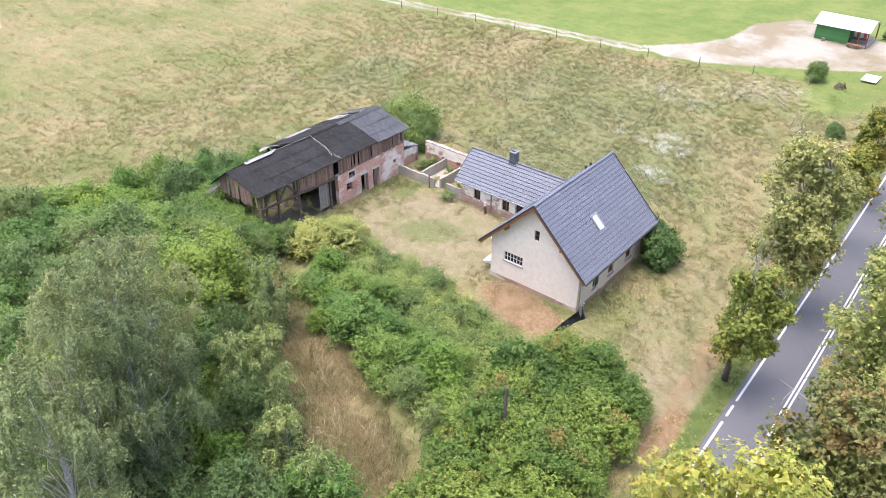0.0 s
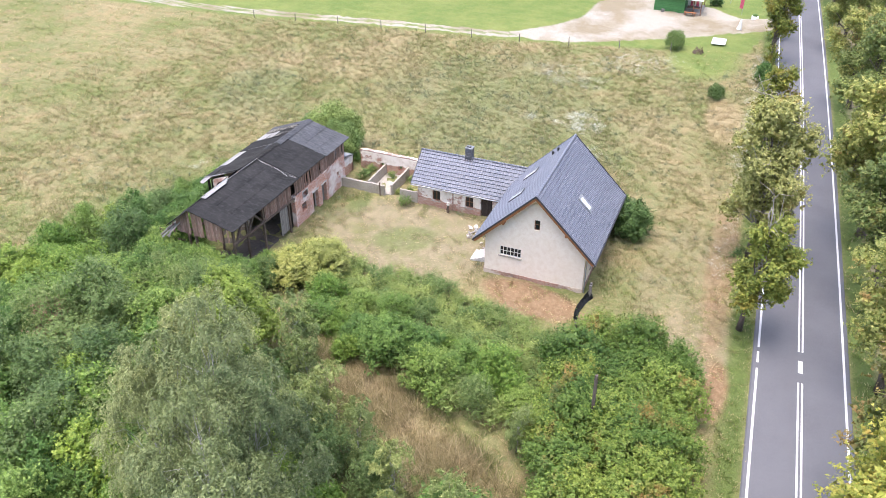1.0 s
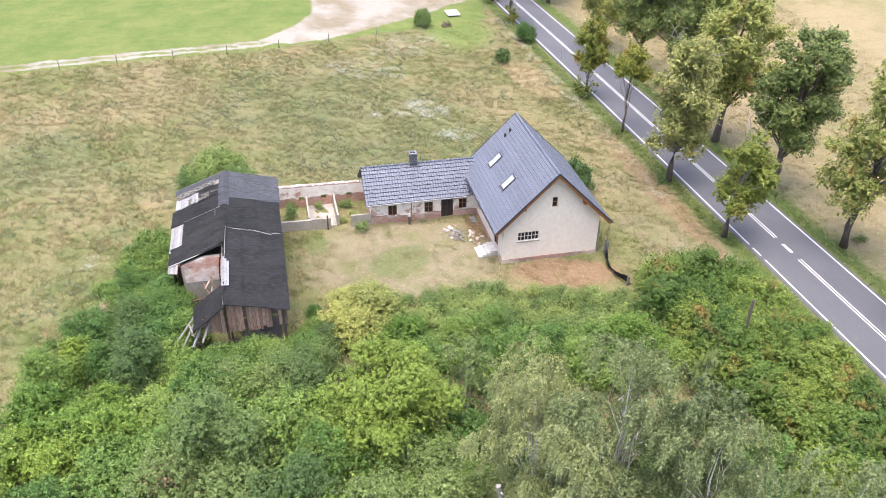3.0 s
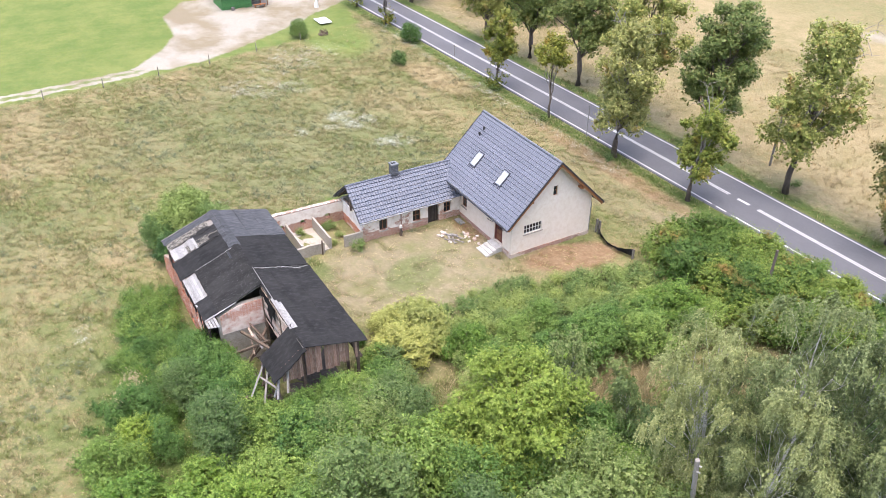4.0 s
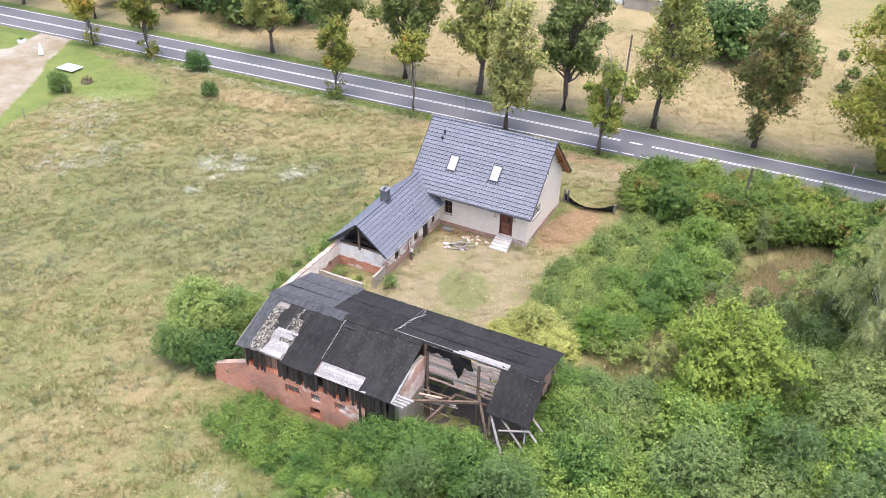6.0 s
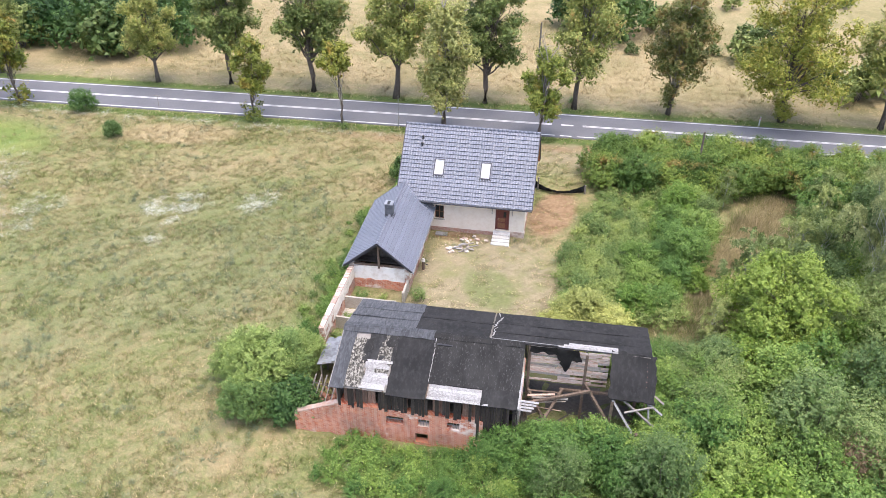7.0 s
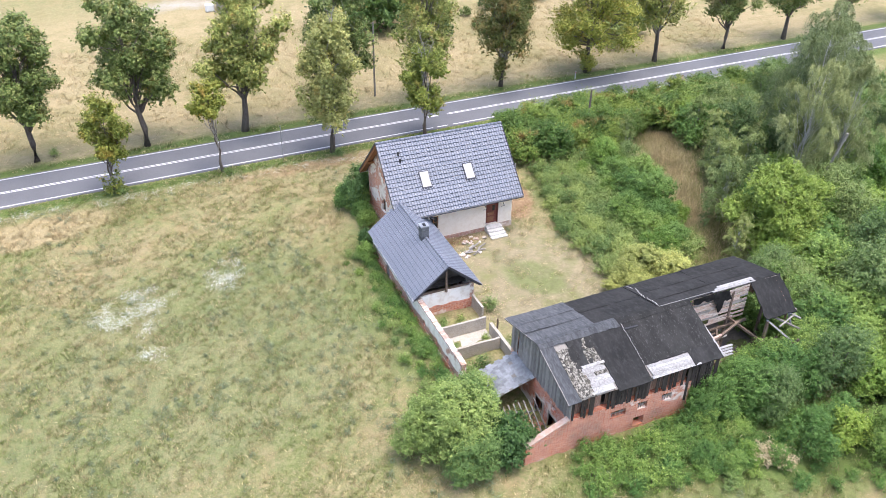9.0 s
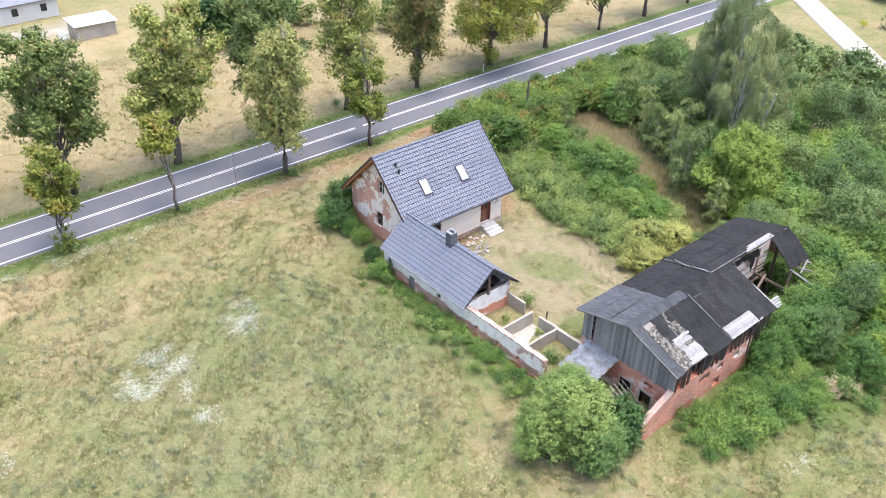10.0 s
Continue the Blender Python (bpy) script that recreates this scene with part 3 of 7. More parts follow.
def zones(x, y):
    z = {}
    ry = road_y(x)
    beyond = y - ry
    z["z_gold"] = np.maximum(sstep(4.6, 8.0, beyond) * (1 - 0.55 * sstep(38, 60, beyond)), np.maximum(0.95 * (1 - sstep(1.0, 2.6, near_line(x, y, CLEARING))), 0.85 * blob(x, y, -38, 10.5, 7, 2.2, 8)))
    z["z_gold"] = np.maximum(z["z_gold"], 0.5 * blob(x, y, 30, -34, 12, 10))
    z["z_gold"] = np.maximum(z["z_gold"], np.maximum(0.34 * blob(x, y, -15, -38, 13, 5, -20), 0.3 * blob(x, y, -40, -30, 10, 8, 30)))
    track_d = near_line(x, y, TRACK)
    west = np.where(x < -48, near_line(x, y, TRACK_EDGE), 100.0)
    side = in_poly(x, y, TRACK_EDGE + [(-70, 13), (-400, 13), (-400, -400)])
    z["z_lawn"] = np.where(side, 0.95, np.where(west < 1.6, 0.7 * (1 - west / 1.6), 0.0))
    z["z_lawn"] = np.maximum(z["z_lawn"], 0.75 * blob(x, y, -58, 6, 9, 5))
    apron = np.where(in_poly(x, y, APRON), 1.0, 1 - sstep(0.0, 1.8, near_line(x, y, APRON + APRON[:1])))
    far_yard = 0.62 * blob(x, y, -16, 71, 9, 6, 10)
    z["z_sand"] = np.maximum(np.maximum(0.9 * apron, far_yard), np.maximum(0.95 * (1 - sstep(0.15, 0.55, np.abs(track_d - 0.85))), 0.42 * (1 - sstep(0.8, 1.8, track_d))))
    z["z_herb"] = np.maximum(0.75 * blob(x, y, -27, -10, 13, 12, 20), np.maximum(0.6 * blob(x, y, -38, -18, 9, 12, 10), 0.8 * blob(x, y, -27, -42, 8, 5, 20)))
    verge = (1 - sstep(0.3, 1.5, np.abs(np.abs(beyond) - 3.9)))
    z["z_lush"] = np.maximum(0.8 * verge, np.maximum(np.maximum(0.52 * blob(x, y, -2.6, -11.6, 2.2, 3.2, 25), 0.55 * blob(x, y, -6.5, -18.0, 2.2, 1.3, 10)), 0.85 * blob(x, y, -4.0, -31.0, 5.4, 2.4)))
    z["z_lush"] = np.maximum(z["z_lush"], 0.5 * blob(x, y, -15, -12, 2.4, 8) + 0.85 * blob(x, y, 6, -31, 12, 6))
    z["z_yard"] = np.maximum(blob(x, y, -3.0, -11.5, 6.0, 8.0), np.maximum(0.5 * blob(x, y, -2, 10.5, 13, 3.6), blob(x, y, 4, 12.5, 6, 3)))
    z["z_yard"] = np.maximum(z["z_yard"], 0.6 * sstep(4.2, 5.5, beyond) * (1 - sstep(7.0, 10.5, beyond)))
    z["z_soil"] = np.maximum(blob(x, y, 1.6, 0.6, 1.9, 4.4, -12), np.maximum(0.6 * blob(x, y, -9, 13.3, 14, 1.3, 2), 0.8 * blob(x, y, 6.5, 14.3, 3.5, 1.0)))
    z["z_soil"] = np.maximum(z["z_soil"], 0.7 * blob(x, y, -6.0, -4.6, 2.5, 0.8))
    # zone under shrubs and birches that takes the painted shade
    z["z_understory_shade"] = np.maximum(0.9 * blob(x, y, 27, -5, 11, 10), np.maximum(0.8 * blob(x, y, 9, -7, 4, 7), np.maximum(0.8 * blob(x, y, 17, 9, 14, 3.5), 0.85 * blob(x, y, 17, -24, 13, 9))))
    z["z_understory_shade"] = z["z_understory_shade"] * sstep(1.4, 3.4, near_line(x, y, OPEN_GRASS))
    z["z_lush"] = np.maximum(z["z_lush"], 0.75 * blob(x, y, 5.6, -6.0, 2.6, 9.0, 0))
    white = np.maximum(blob(x, y, -31.5, -3.5, 3.3, 2.1, 20), np.maximum(blob(x, y, -24.3, -2.2, 1.7, 2.0), 0.8 * blob(x, y, -30.7, -9.5, 1.2, 1.0)))
    white = np.maximum(white, 0.8 * blob(x, y, -30.6, -6.6, 0.8, 2.0))
    white = np.maximum(white, np.maximum(0.6 * blob(x, y, -45, -9, 6, 3, 60), 0.55 * blob(x, y, -52, -2, 4, 7, 20)))
    white = np.maximum(white, 0.62 * (1 - sstep(0.3, 1.1, np.abs(y - 13.3 - 0.01 * x))) * sstep(-4, -9, x) * (x > -62))
    white = np.maximum(white, 0.5 * blob(x, y, -6.5, -35, 1.5, 1.2))
    z["z_white"] = white
    return z


def axis_lines(lo, hi, step, far):
    inner = list(np.arange(lo, hi + 1e-6, step))
    out, d, p, q = [], step, lo, hi
    left, right = [], []
    while p > -far:
        d *= 1.28
        p -= d
        q += d
        left.append(p)
        right.append(q)
    return np.array(left[::-1] + inner + right)


def build_ground():
    xs, ys = axis_lines(-95, 48, 0.55, 2600), axis_lines(-52, 36, 0.55, 2600)
    gx, gy = np.meshgrid(xs, ys)
    x, y = gx.ravel(), gy.ravel()
    rng = np.random.default_rng(5)
    z = ground_z(x, y)
    rough = 0.05 * (np.abs(y - road_y(x)) > 4.0)
    z = z + rng.normal(0, 1, len(x)) * rough * (np.abs(x) < 80)
    nx, ny = len(xs), len(ys)
    idx = np.arange(nx * ny).reshape(ny, nx)
    quads = np.stack([idx[:-1, :-1], idx[:-1, 1:], idx[1:, 1:], idx[1:, :-1]], -1).reshape(-1, 4)
    me = bpy.data.meshes.new("ground")
    me.vertices.add(len(x))
    me.vertices.foreach_set("co", np.stack([x, y, z], -1).astype(np.float32).ravel())
    me.loops.add(quads.size)
    me.loops.foreach_set("vertex_index", quads.astype(np.int32).ravel())
    me.polygons.add(len(quads))
    me.polygons.foreach_set("loop_start", np.arange(0, quads.size, 4, dtype=np.int32))
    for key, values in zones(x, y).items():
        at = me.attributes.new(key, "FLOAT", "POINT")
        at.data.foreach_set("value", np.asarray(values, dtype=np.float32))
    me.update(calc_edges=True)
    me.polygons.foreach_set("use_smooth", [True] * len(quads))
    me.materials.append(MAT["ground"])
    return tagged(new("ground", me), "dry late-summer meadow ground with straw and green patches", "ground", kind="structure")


build_ground()


def strip(a, b, half, z, step=2.0, off=0.0, thick=0.0):
    """A band along the road from x = a to b, off its middle."""
    bm = bmesh.new()
    n = max(1, int((b - a) / step))
    rows = []
    for k in range(n + 1):
        x = a + (b - a) * k / n
        y = float(road_y(x)) + off
        row = [bm.verts.new((x, y - half, z)), bm.verts.new((x, y + half, z))]
        if thick:
            row = [bm.verts.new((x, y - half - 0.12, z - thick))] + row + [bm.verts.new((x, y + half + 0.12, z - thick))]
        rows.append(row)
    for r0, r1 in zip(rows, rows[1:]):
        for k in range(len(r0) - 1):
            bm.faces.new((r0[k], r1[k], r1[k + 1], r0[k + 1]))
    return bm


def deck_strip(pts, half, z):
    """A flat band along a bent line."""
    bm = bmesh.new()
    rows = []
    for k, p in enumerate(pts):
        a, b = Vector(pts[max(k - 1, 0)]), Vector(pts[min(k + 1, len(pts) - 1)])
        d = (b - a).normalized()
        n = Vector((-d.y, d.x)) * half
        rows.append([bm.verts.new((p[0] + s * n.x, p[1] + s * n.y, zz)) for s, zz in ((-1.06, z - 0.12), (-1, z), (1, z), (1.06, z - 0.12))])
    for r0, r1 in zip(rows, rows[1:]):
        for k in range(3):
            bm.faces.new((r0[k], r0[k + 1], r1[k + 1], r1[k]))
    bmesh.ops.recalc_face_normals(bm, faces=bm.faces)
    return bm


ROAD_Z = -0.42
road = solid("road", strip(-420, 420, 3.0, ROAD_Z, 4.0, 0.0, 0.12), "asphalt", "smooth grey asphalt country road with white lines", "road", kind="structure")
for side in (-1, 1):
    if side < 0:
        pieces = [(-420, 0.9), (1.4, 2.6), (3.2, 420)]
    else:
        pieces = [(-420, 420)]
    for a, b in pieces:
        part("edge_line", strip(a, b, 0.075, ROAD_Z + 0.006, 3.0, side * 2.72), "line", road, "white painted edge line")
for off in (-0.12, 0.12):
    part("centre_line", strip(-420, 0.4, 0.06, ROAD_Z + 0.006, 3.0, off), "line", road, "white double centre line")
    part("centre_line", strip(3.7, 420, 0.06, ROAD_Z + 0.006, 3.0, off), "line", road, "white double centre line")
part("centre_dash", strip(1.4, 2.7, 0.15, ROAD_Z + 0.006, 3.0, 0.0), "line", road, "short white centre dash")




# ---- farmhouse ----
G = -0.42


def course_mesh(length, run, tile=0.225):
    """One row of interlocking tiles: u along the eave, v up the slope, w out of it."""
    n = int(round(length / tile))
    prof = [(0.0, 0.0), (0.12, 0.036), (0.3, 0.036), (0.42, 0.006), (0.72, 0.0)]
    bm = bmesh.new()
    rows = [[], [], []]
    for k in range(n + 1):
        for f, h in (prof if k < n else prof[:1]):
            u = (k + f) * length / n
            rows[0].append(bm.verts.new((u, run - 0.012, h + 0.01)))
            rows[1].append(bm.verts.new((u, 0.022, h + 0.062)))
            rows[2].append(bm.verts.new((u, 0.03, h - 0.04)))
    for a, b in ((0, 1), (1, 2)):
        for k in range(len(rows[0]) - 1):
            bm.faces.new((rows[a][k], rows[b][k], rows[b][k + 1], rows[a][k + 1]))
    return finish("tile_course", bm, "tile")


def tiled_slope(roof, mesh, count, run, origin, u, v):
    u, v = Vector(u).normalized(), Vector(v).normalized()
    w = u.cross(v)
    m = Matrix((u, v, w)).transposed().to_4x4()
    m.translation = origin
    for k in range(count):
        ob = new("tile_course", mesh)
        ob.parent = roof
        ob.matrix_basis = m @ Matrix.Translation((0, k * run, 0))


def deck(pts_low, pts_high, thick, bm=None):
    """A slab between a low edge and a high edge."""
    bm = bm or bmesh.new()
    a, b = [Vector(p) for p in pts_low]
    c, d = [Vector(p) for p in pts_high]
    n = (b - a).cross(d - a).normalized()
    if n.z < 0:
        n = -n
    top = [bm.verts.new(p) for p in (a, b, c, d)]
    low = [bm.verts.new(p - n * thick) for p in (a, b, c, d)]
    bm.faces.new(top)
    bm.faces.new(low[::-1])
    for k in range(4):
        bm.faces.new((top[k], low[k], low[(k + 1) % 4], top[(k + 1) % 4]))
    bmesh.ops.recalc_face_normals(bm, faces=bm.faces)
    return bm


def window(parent, axis, fixed, out, u0, u1, z0, z1, cols=2, rows=2, frame_mat="brown_frame", depth=0.12, sill="concrete", name="window"):
    """A recessed window in an opening: out is the sign of the outside."""
    def slab(a0, a1, b0, b1, w0, w1, bm=None):
        lo, hi = sorted((fixed - out * w0, fixed - out * w1))
        return box(a0, a1, lo, hi, b0, b1, bm) if axis == "x" else box(lo, hi, a0, a1, b0, b1, bm)
    win = part(name, slab(u0, u1, z0, z0 + 0.06, depth, depth + 0.06), frame_mat, parent, "window with small panes" if cols > 2 else "")
    fr = slab(u0, u1, z1 - 0.06, z1, depth, depth + 0.06)
    slab(u0, u0 + 0.06, z0 + 0.06, z1 - 0.06, depth, depth + 0.06, fr)
    slab(u1 - 0.06, u1, z0 + 0.06, z1 - 0.06, depth, depth + 0.06, fr)
    for k in range(1, cols):
        u = u0 + (u1 - u0) * k / cols
        slab(u - 0.025, u + 0.025, z0 + 0.06, z1 - 0.06, depth + 0.005, depth + 0.05, fr)
    for k in range(1, rows):
        z = z0 + (z1 - z0) * k / rows
        slab(u0 + 0.06, u1 - 0.06, z - 0.02, z + 0.02, depth + 0.008, depth + 0.046, fr)
    part("frame", fr, frame_mat, win)
    part("pane", slab(u0 + 0.05, u1 - 0.05, z0 + 0.05, z1 - 0.05, depth + 0.025, depth + 0.035), "glass", win)
    if sill:
        part("sill", slab(u0 - 0.08, u1 + 0.08, z0 - 0.09, z0 - 0.003, -0.07, depth + 0.02), sill, win)
    return win


def build_house():
    house = thing("farmhouse", "cream plastered farmhouse with new slate-grey tiled gable roof", "house", at=(-5.6, 0, G))
    back = Matrix.Translation((5.6, 0, -G))
    X0, X1, Y0, Y1 = -10.6, -0.6, -3.9, 3.9
    pitch = (7.34 - 2.71) / 4.66

    def roof_under(y):
        return 7.34 - 0.24 - pitch * abs(y)

    T = 0.34
    s_open = [(-8.07, -7.32, 0.7, 1.95), (-3.0, -1.85, 0.1, 2.15)]
    n_open = [(-3.6, -2.75, 0.45, 1.85), (-5.9, -5.1, 0.45, 1.85), (-8.7, -7.8, 0.45, 1.85)]
    e_open = [(-2.72, -1.0, 1.45, 2.25), (-0.13, 0.3, 4.22, 5.1)]
    w_open = [(-0.7, 0.15, 3.95, 5.2), (-0.4, 0.5, 0.9, 2.2)]
    zt = roof_under(3.9)
    walls = []
    walls.append(part("wall", wall_mesh("x", Y0, T, X0 + T, X1 - T, G - 0.4, zt, s_open), "plaster", house, "cream plastered wall"))
    walls.append(part("wall", wall_mesh("x", Y1, -T, X0 + T, X1 - T, G - 0.4, zt, n_open), "plaster", house, "cream plastered wall"))
    walls.append(part("wall", wall_mesh("y", X1, -T, Y0, Y1, G - 0.4, 7.2, e_open, roof_under, 0.26), "plaster", house, "cream plastered gable wall"))
    walls.append(part("wall", wall_mesh("y", X0, T, Y0, Y1, G - 0.4, 7.2, w_open, roof_under, 0.26), "west_brick", house, "gable wall of red brick with fallen plaster"))
    for a in (("x", Y0 - 0.05, 0.04, X0 - 0.04, -3.15, G - 0.4, -0.08), ("x", Y0 - 0.05, 0.04, -1.7, X1 + 0.04, G - 0.4, 0.1), ("x", Y1 + 0.05, -0.04, X0 - 0.04, X1 + 0.04, G - 0.4, -0.12), ("y", X1 + 0.05, -0.04, Y0 - 0.05, Y1 + 0.05, G - 0.4, -0.1), ("y", X0 - 0.05, 0.04, Y0 - 0.05, Y1 + 0.05, G - 0.4, -0.1)):
        part("plinth", wall_mesh(*a, top=lambda u, h=a[6]: h + jag(3, 0.07)(u)), "plinth", house, "worn brick plinth")
    part("floor", box(X0 + 0.35, X1 - 0.35, Y0 + 0.35, Y1 - 0.35, -0.2, 0.05), "interior", house)
    part("attic_floor", box(X0 + 0.35, X1 - 0.35, Y0 + 0.35, Y1 - 0.35, 2.6, 2.75), "interior", house)

    # near-black deck seen through the course gaps stands in for their shadow lines
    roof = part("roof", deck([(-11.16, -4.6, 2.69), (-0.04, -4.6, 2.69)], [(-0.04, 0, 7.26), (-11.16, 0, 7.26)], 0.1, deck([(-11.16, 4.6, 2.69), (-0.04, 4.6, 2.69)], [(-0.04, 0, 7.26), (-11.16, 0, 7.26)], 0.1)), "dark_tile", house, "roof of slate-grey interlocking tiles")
    slope = math.hypot(4.66, 4.63)
    run = slope / 19
    mesh = course_mesh(11.2, run)
    tiled_slope(roof, mesh, 19, run, (-11.2, -4.68, 2.68), (1, 0, 0), (0, 4.66, 4.63))
    tiled_slope(roof, mesh, 19, run, (0.0, 4.68, 2.68), (-1, 0, 0), (0, -4.66, 4.63))
    cap = finish("ridge_cap", tube([(0, 0, 0.01), (0.36, 0, 0)], [0.125, 0.11], None, 10), "ridge_tile", True)
    for k in range(32):
        ob = new("ridge_cap", cap)
        ob.parent = roof
        ob.matrix_basis = pose(-11.22 + 0.35 * k, 0, 7.325)
    for x in (-11.2, 0.0):
        s = 1 if x == 0.0 else -1
        for sy in (-1, 1):
            part("verge_trim", plank((x, sy * 4.68, 2.73), (x, 0.0, 7.38), 0.05, 0.12), "dark_tile", roof, "dark metal verge trim")
            part("bargeboard", plank((x - s * 0.05, sy * 4.62, 2.58), (x - s * 0.05, 0.0, 7.17), 0.035, 0.22), "new_wood", roof, "orange-brown timber bargeboard")
            part("soffit", deck([(x - s * 0.08, sy * 4.58, 2.585), (x - s * 0.56, sy * 4.58, 2.585)], [(x - s * 0.56, 0, 7.135), (x - s * 0.08, 0, 7.135)], 0.02), "new_wood", roof, "orange-brown boarded soffit")
        for yy in (-2.4, 2.4):
            part("purlin_end", box(min(x - s * 0.7, x - s * 0.1), max(x - s * 0.7, x - s * 0.1), yy - 0.08, yy + 0.08, 4.42, 4.6), "new_wood", roof)
    for sy in (-1, 1):
        part("gutter", tube([(-11.18, sy * 4.74, 2.63), (-0.02, sy * 4.74, 2.63)], [0.06, 0.06], None, 8), "dark_tile", roof, "dark half-round gutter")
        part("fascia", box(-11.1, -0.1, sy * 4.62 - 0.015, sy * 4.62 + 0.015, 2.5, 2.66), "white_frame", roof)

    def skylight(x, y_up, side, open_deg=0.0):
        w, l = 0.72, 1.26
        v = Vector((0, -side * 4.66, 4.63)).normalized()
        u = Vector((side * -1.0, 0, 0))
        n = u.cross(v)
        if n.z < 0:
            u, n = -u, -n
        m = Matrix((u, v, n)).transposed().to_4x4()
        m.translation = Vector((x, side * (4.66 - y_up * 4.66 / slope), 2.71 + y_up * 4.63 / slope))
        outer = box(-w / 2 - 0.07, w / 2 + 0.07, -0.08, -0.005, 0.0, 0.1)
        for a in ((-w / 2 - 0.07, w / 2 + 0.07, l + 0.005, l + 0.08), (-w / 2 - 0.07, -w / 2 - 0.003, -0.005, l + 0.005), (w / 2 + 0.003, w / 2 + 0.07, -0.005, l + 0.005)):
            box(*a, 0.0, 0.1, outer)
        box(-w / 2 - 0.14, w / 2 + 0.14, -0.22, -0.08, 0.035, 0.05, outer)
        bmesh.ops.transform(outer, matrix=m, verts=outer.verts)
        sk = part("skylight", outer, "dark_tile" if side < 0 else "metal", roof, "roof window with grey frame")
        sash = box(-w / 2, w / 2, 0, 0.07, 0.03, 0.12)
        for a in ((-w / 2, w / 2, l - 0.07, l), (-w / 2, -w / 2 + 0.07, 0.07, l - 0.07), (w / 2 - 0.07, w / 2, 0.07, l - 0.07)):
            box(*a, 0.03, 0.12, sash)
        bmesh.ops.transform(sash, matrix=m, verts=sash.verts)
        part("sash", sash, "metal", sk)
        pane = box(-w / 2 + 0.06, w / 2 - 0.06, 0.06, l - 0.06, 0.06, 0.085)
        bmesh.ops.transform(pane, matrix=m, verts=pane.verts)
        part("pane", pane, "sky_painted_glass", sk, "pane coloured pale for the reflection of the bright sky")

    skylight(-7.95, 2.3, -1)
    skylight(-4.1, 2.3, -1)
    skylight(-4.9, 2.3, 1)
    for dz, dy in ((0.0, 0.0), (-0.42, -0.42)):
        vent = stick((-9.6, -0.95 + dy, 6.2 + dz), (-9.6, -0.95 + dy, 6.62 + dz), 0.07, 0.07, None, 10)
        stick((-9.6, -0.95 + dy, 6.62 + dz), (-9.6, -0.95 + dy, 6.76 + dz), 0.12, 0.08, vent, 10)
        part("vent_pipe", vent, "dark_metal", roof, "short black vent pipe")

    window(house, "x", Y0, -1, -8.07, -7.32, 0.7, 1.95, 2, 2)
    window(house, "x", Y1, 1, -3.2, -2.75, 0.45, 1.85, 1, 2)
    part("shutter", box(-3.6, -3.22, 3.86, 3.9, 0.45, 1.85), "green_shutter", house, "dark green window shutter")
    window(house, "x", Y1, 1, -5.9, -5.1, 0.45, 1.85, 2, 2, "new_wood")
    window(house, "x", Y1, 1, -8.7, -7.8, 0.45, 1.85, 2, 2, "new_wood")
    window(house, "y", X1, 1, -2.72, -1.0, 1.45, 2.25, 6, 2, "white_frame", 0.06, "concrete")
    window(house, "y", X1, 1, -0.13, 0.3, 4.22, 5.1, 1, 2, "brown_frame", 0.12, None)
    window(house, "y", X0, -1, -0.7, 0.15, 3.95, 5.2, 2, 2, "white_frame", 0.15, None)
    window(house, "y", X0, -1, -0.4, 0.5, 0.9, 2.2, 2, 2, "brown_frame", 0.15, None)

    door = part("front_door", box(-2.93, -2.07, -3.75, -3.7, 0.12, 2.08, None, None, 0.01), "red_door", house, "dark red-brown panelled front door")
    fr = box(-3.0, -2.93, -3.82, -3.68, 0.1, 2.15)
    box(-1.92, -1.85, -3.82, -3.68, 0.1, 2.15, fr)
    box(-2.93, -1.92, -3.82, -3.68, 2.08, 2.15, fr)
    part("door_frame", fr, "red_door", door)
    part("side_panel", box(-2.06, -1.93, -3.75, -3.71, 0.12, 2.08), "red_door", door)
    for z0, z1 in ((0.25, 0.75), (0.85, 1.2)):
        part("panel", box(-2.8, -2.2, -3.775, -3.751, z0, z1, None, None, 0.01), "brown_frame", door)
    part("pane", box(-2.35, -2.12, -3.77, -3.752, 1.3, 1.8), "glass", door)
    part("handle", stick((-2.83, -3.8, 1.12), (-2.72, -3.8, 1.12), 0.012), "metal", door)
    for x in (-3.25, -1.6):
        br = plank((x, -3.9, 2.25), (x, -4.5, 2.0), 0.03, 0.03)
        plank((x, -3.92, 1.6), (x, -4.45, 2.0), 0.03, 0.03, br)
        part("lamp_bracket", br, "dark_metal", house, "thin black iron bracket")
    part("downpipe", stick((-0.7, 4.02, G - 0.1), (-0.7, 4.02, 2.55), 0.045, None, None, 8), "metal", house, "zinc downpipe")
    for ob in house.children:
        ob.matrix_parent_inverse = back
    return house


def build_steps():
    st = thing("entrance_steps", "worn pale concrete steps below the front door", "steps", at=(-2.4, -4.4, G))
    inv = Matrix.Translation((2.4, 4.4, -G))
    for k in range(4):
        ob = part("step", box(-3.1 - 0.02 * k, -1.7 + 0.02 * k, -4.5 - 0.33 * k, -4.15 - 0.33 * k, G - 0.1, 0.06 - 0.125 * k, None, None, 0.02), "pale_concrete", st)
        ob.matrix_parent_inverse = inv
    ob = part("landing", box(-3.1, -1.7, -4.16, -3.95, G - 0.1, 0.06), "pale_concrete", st)
    ob.matrix_parent_inverse = inv


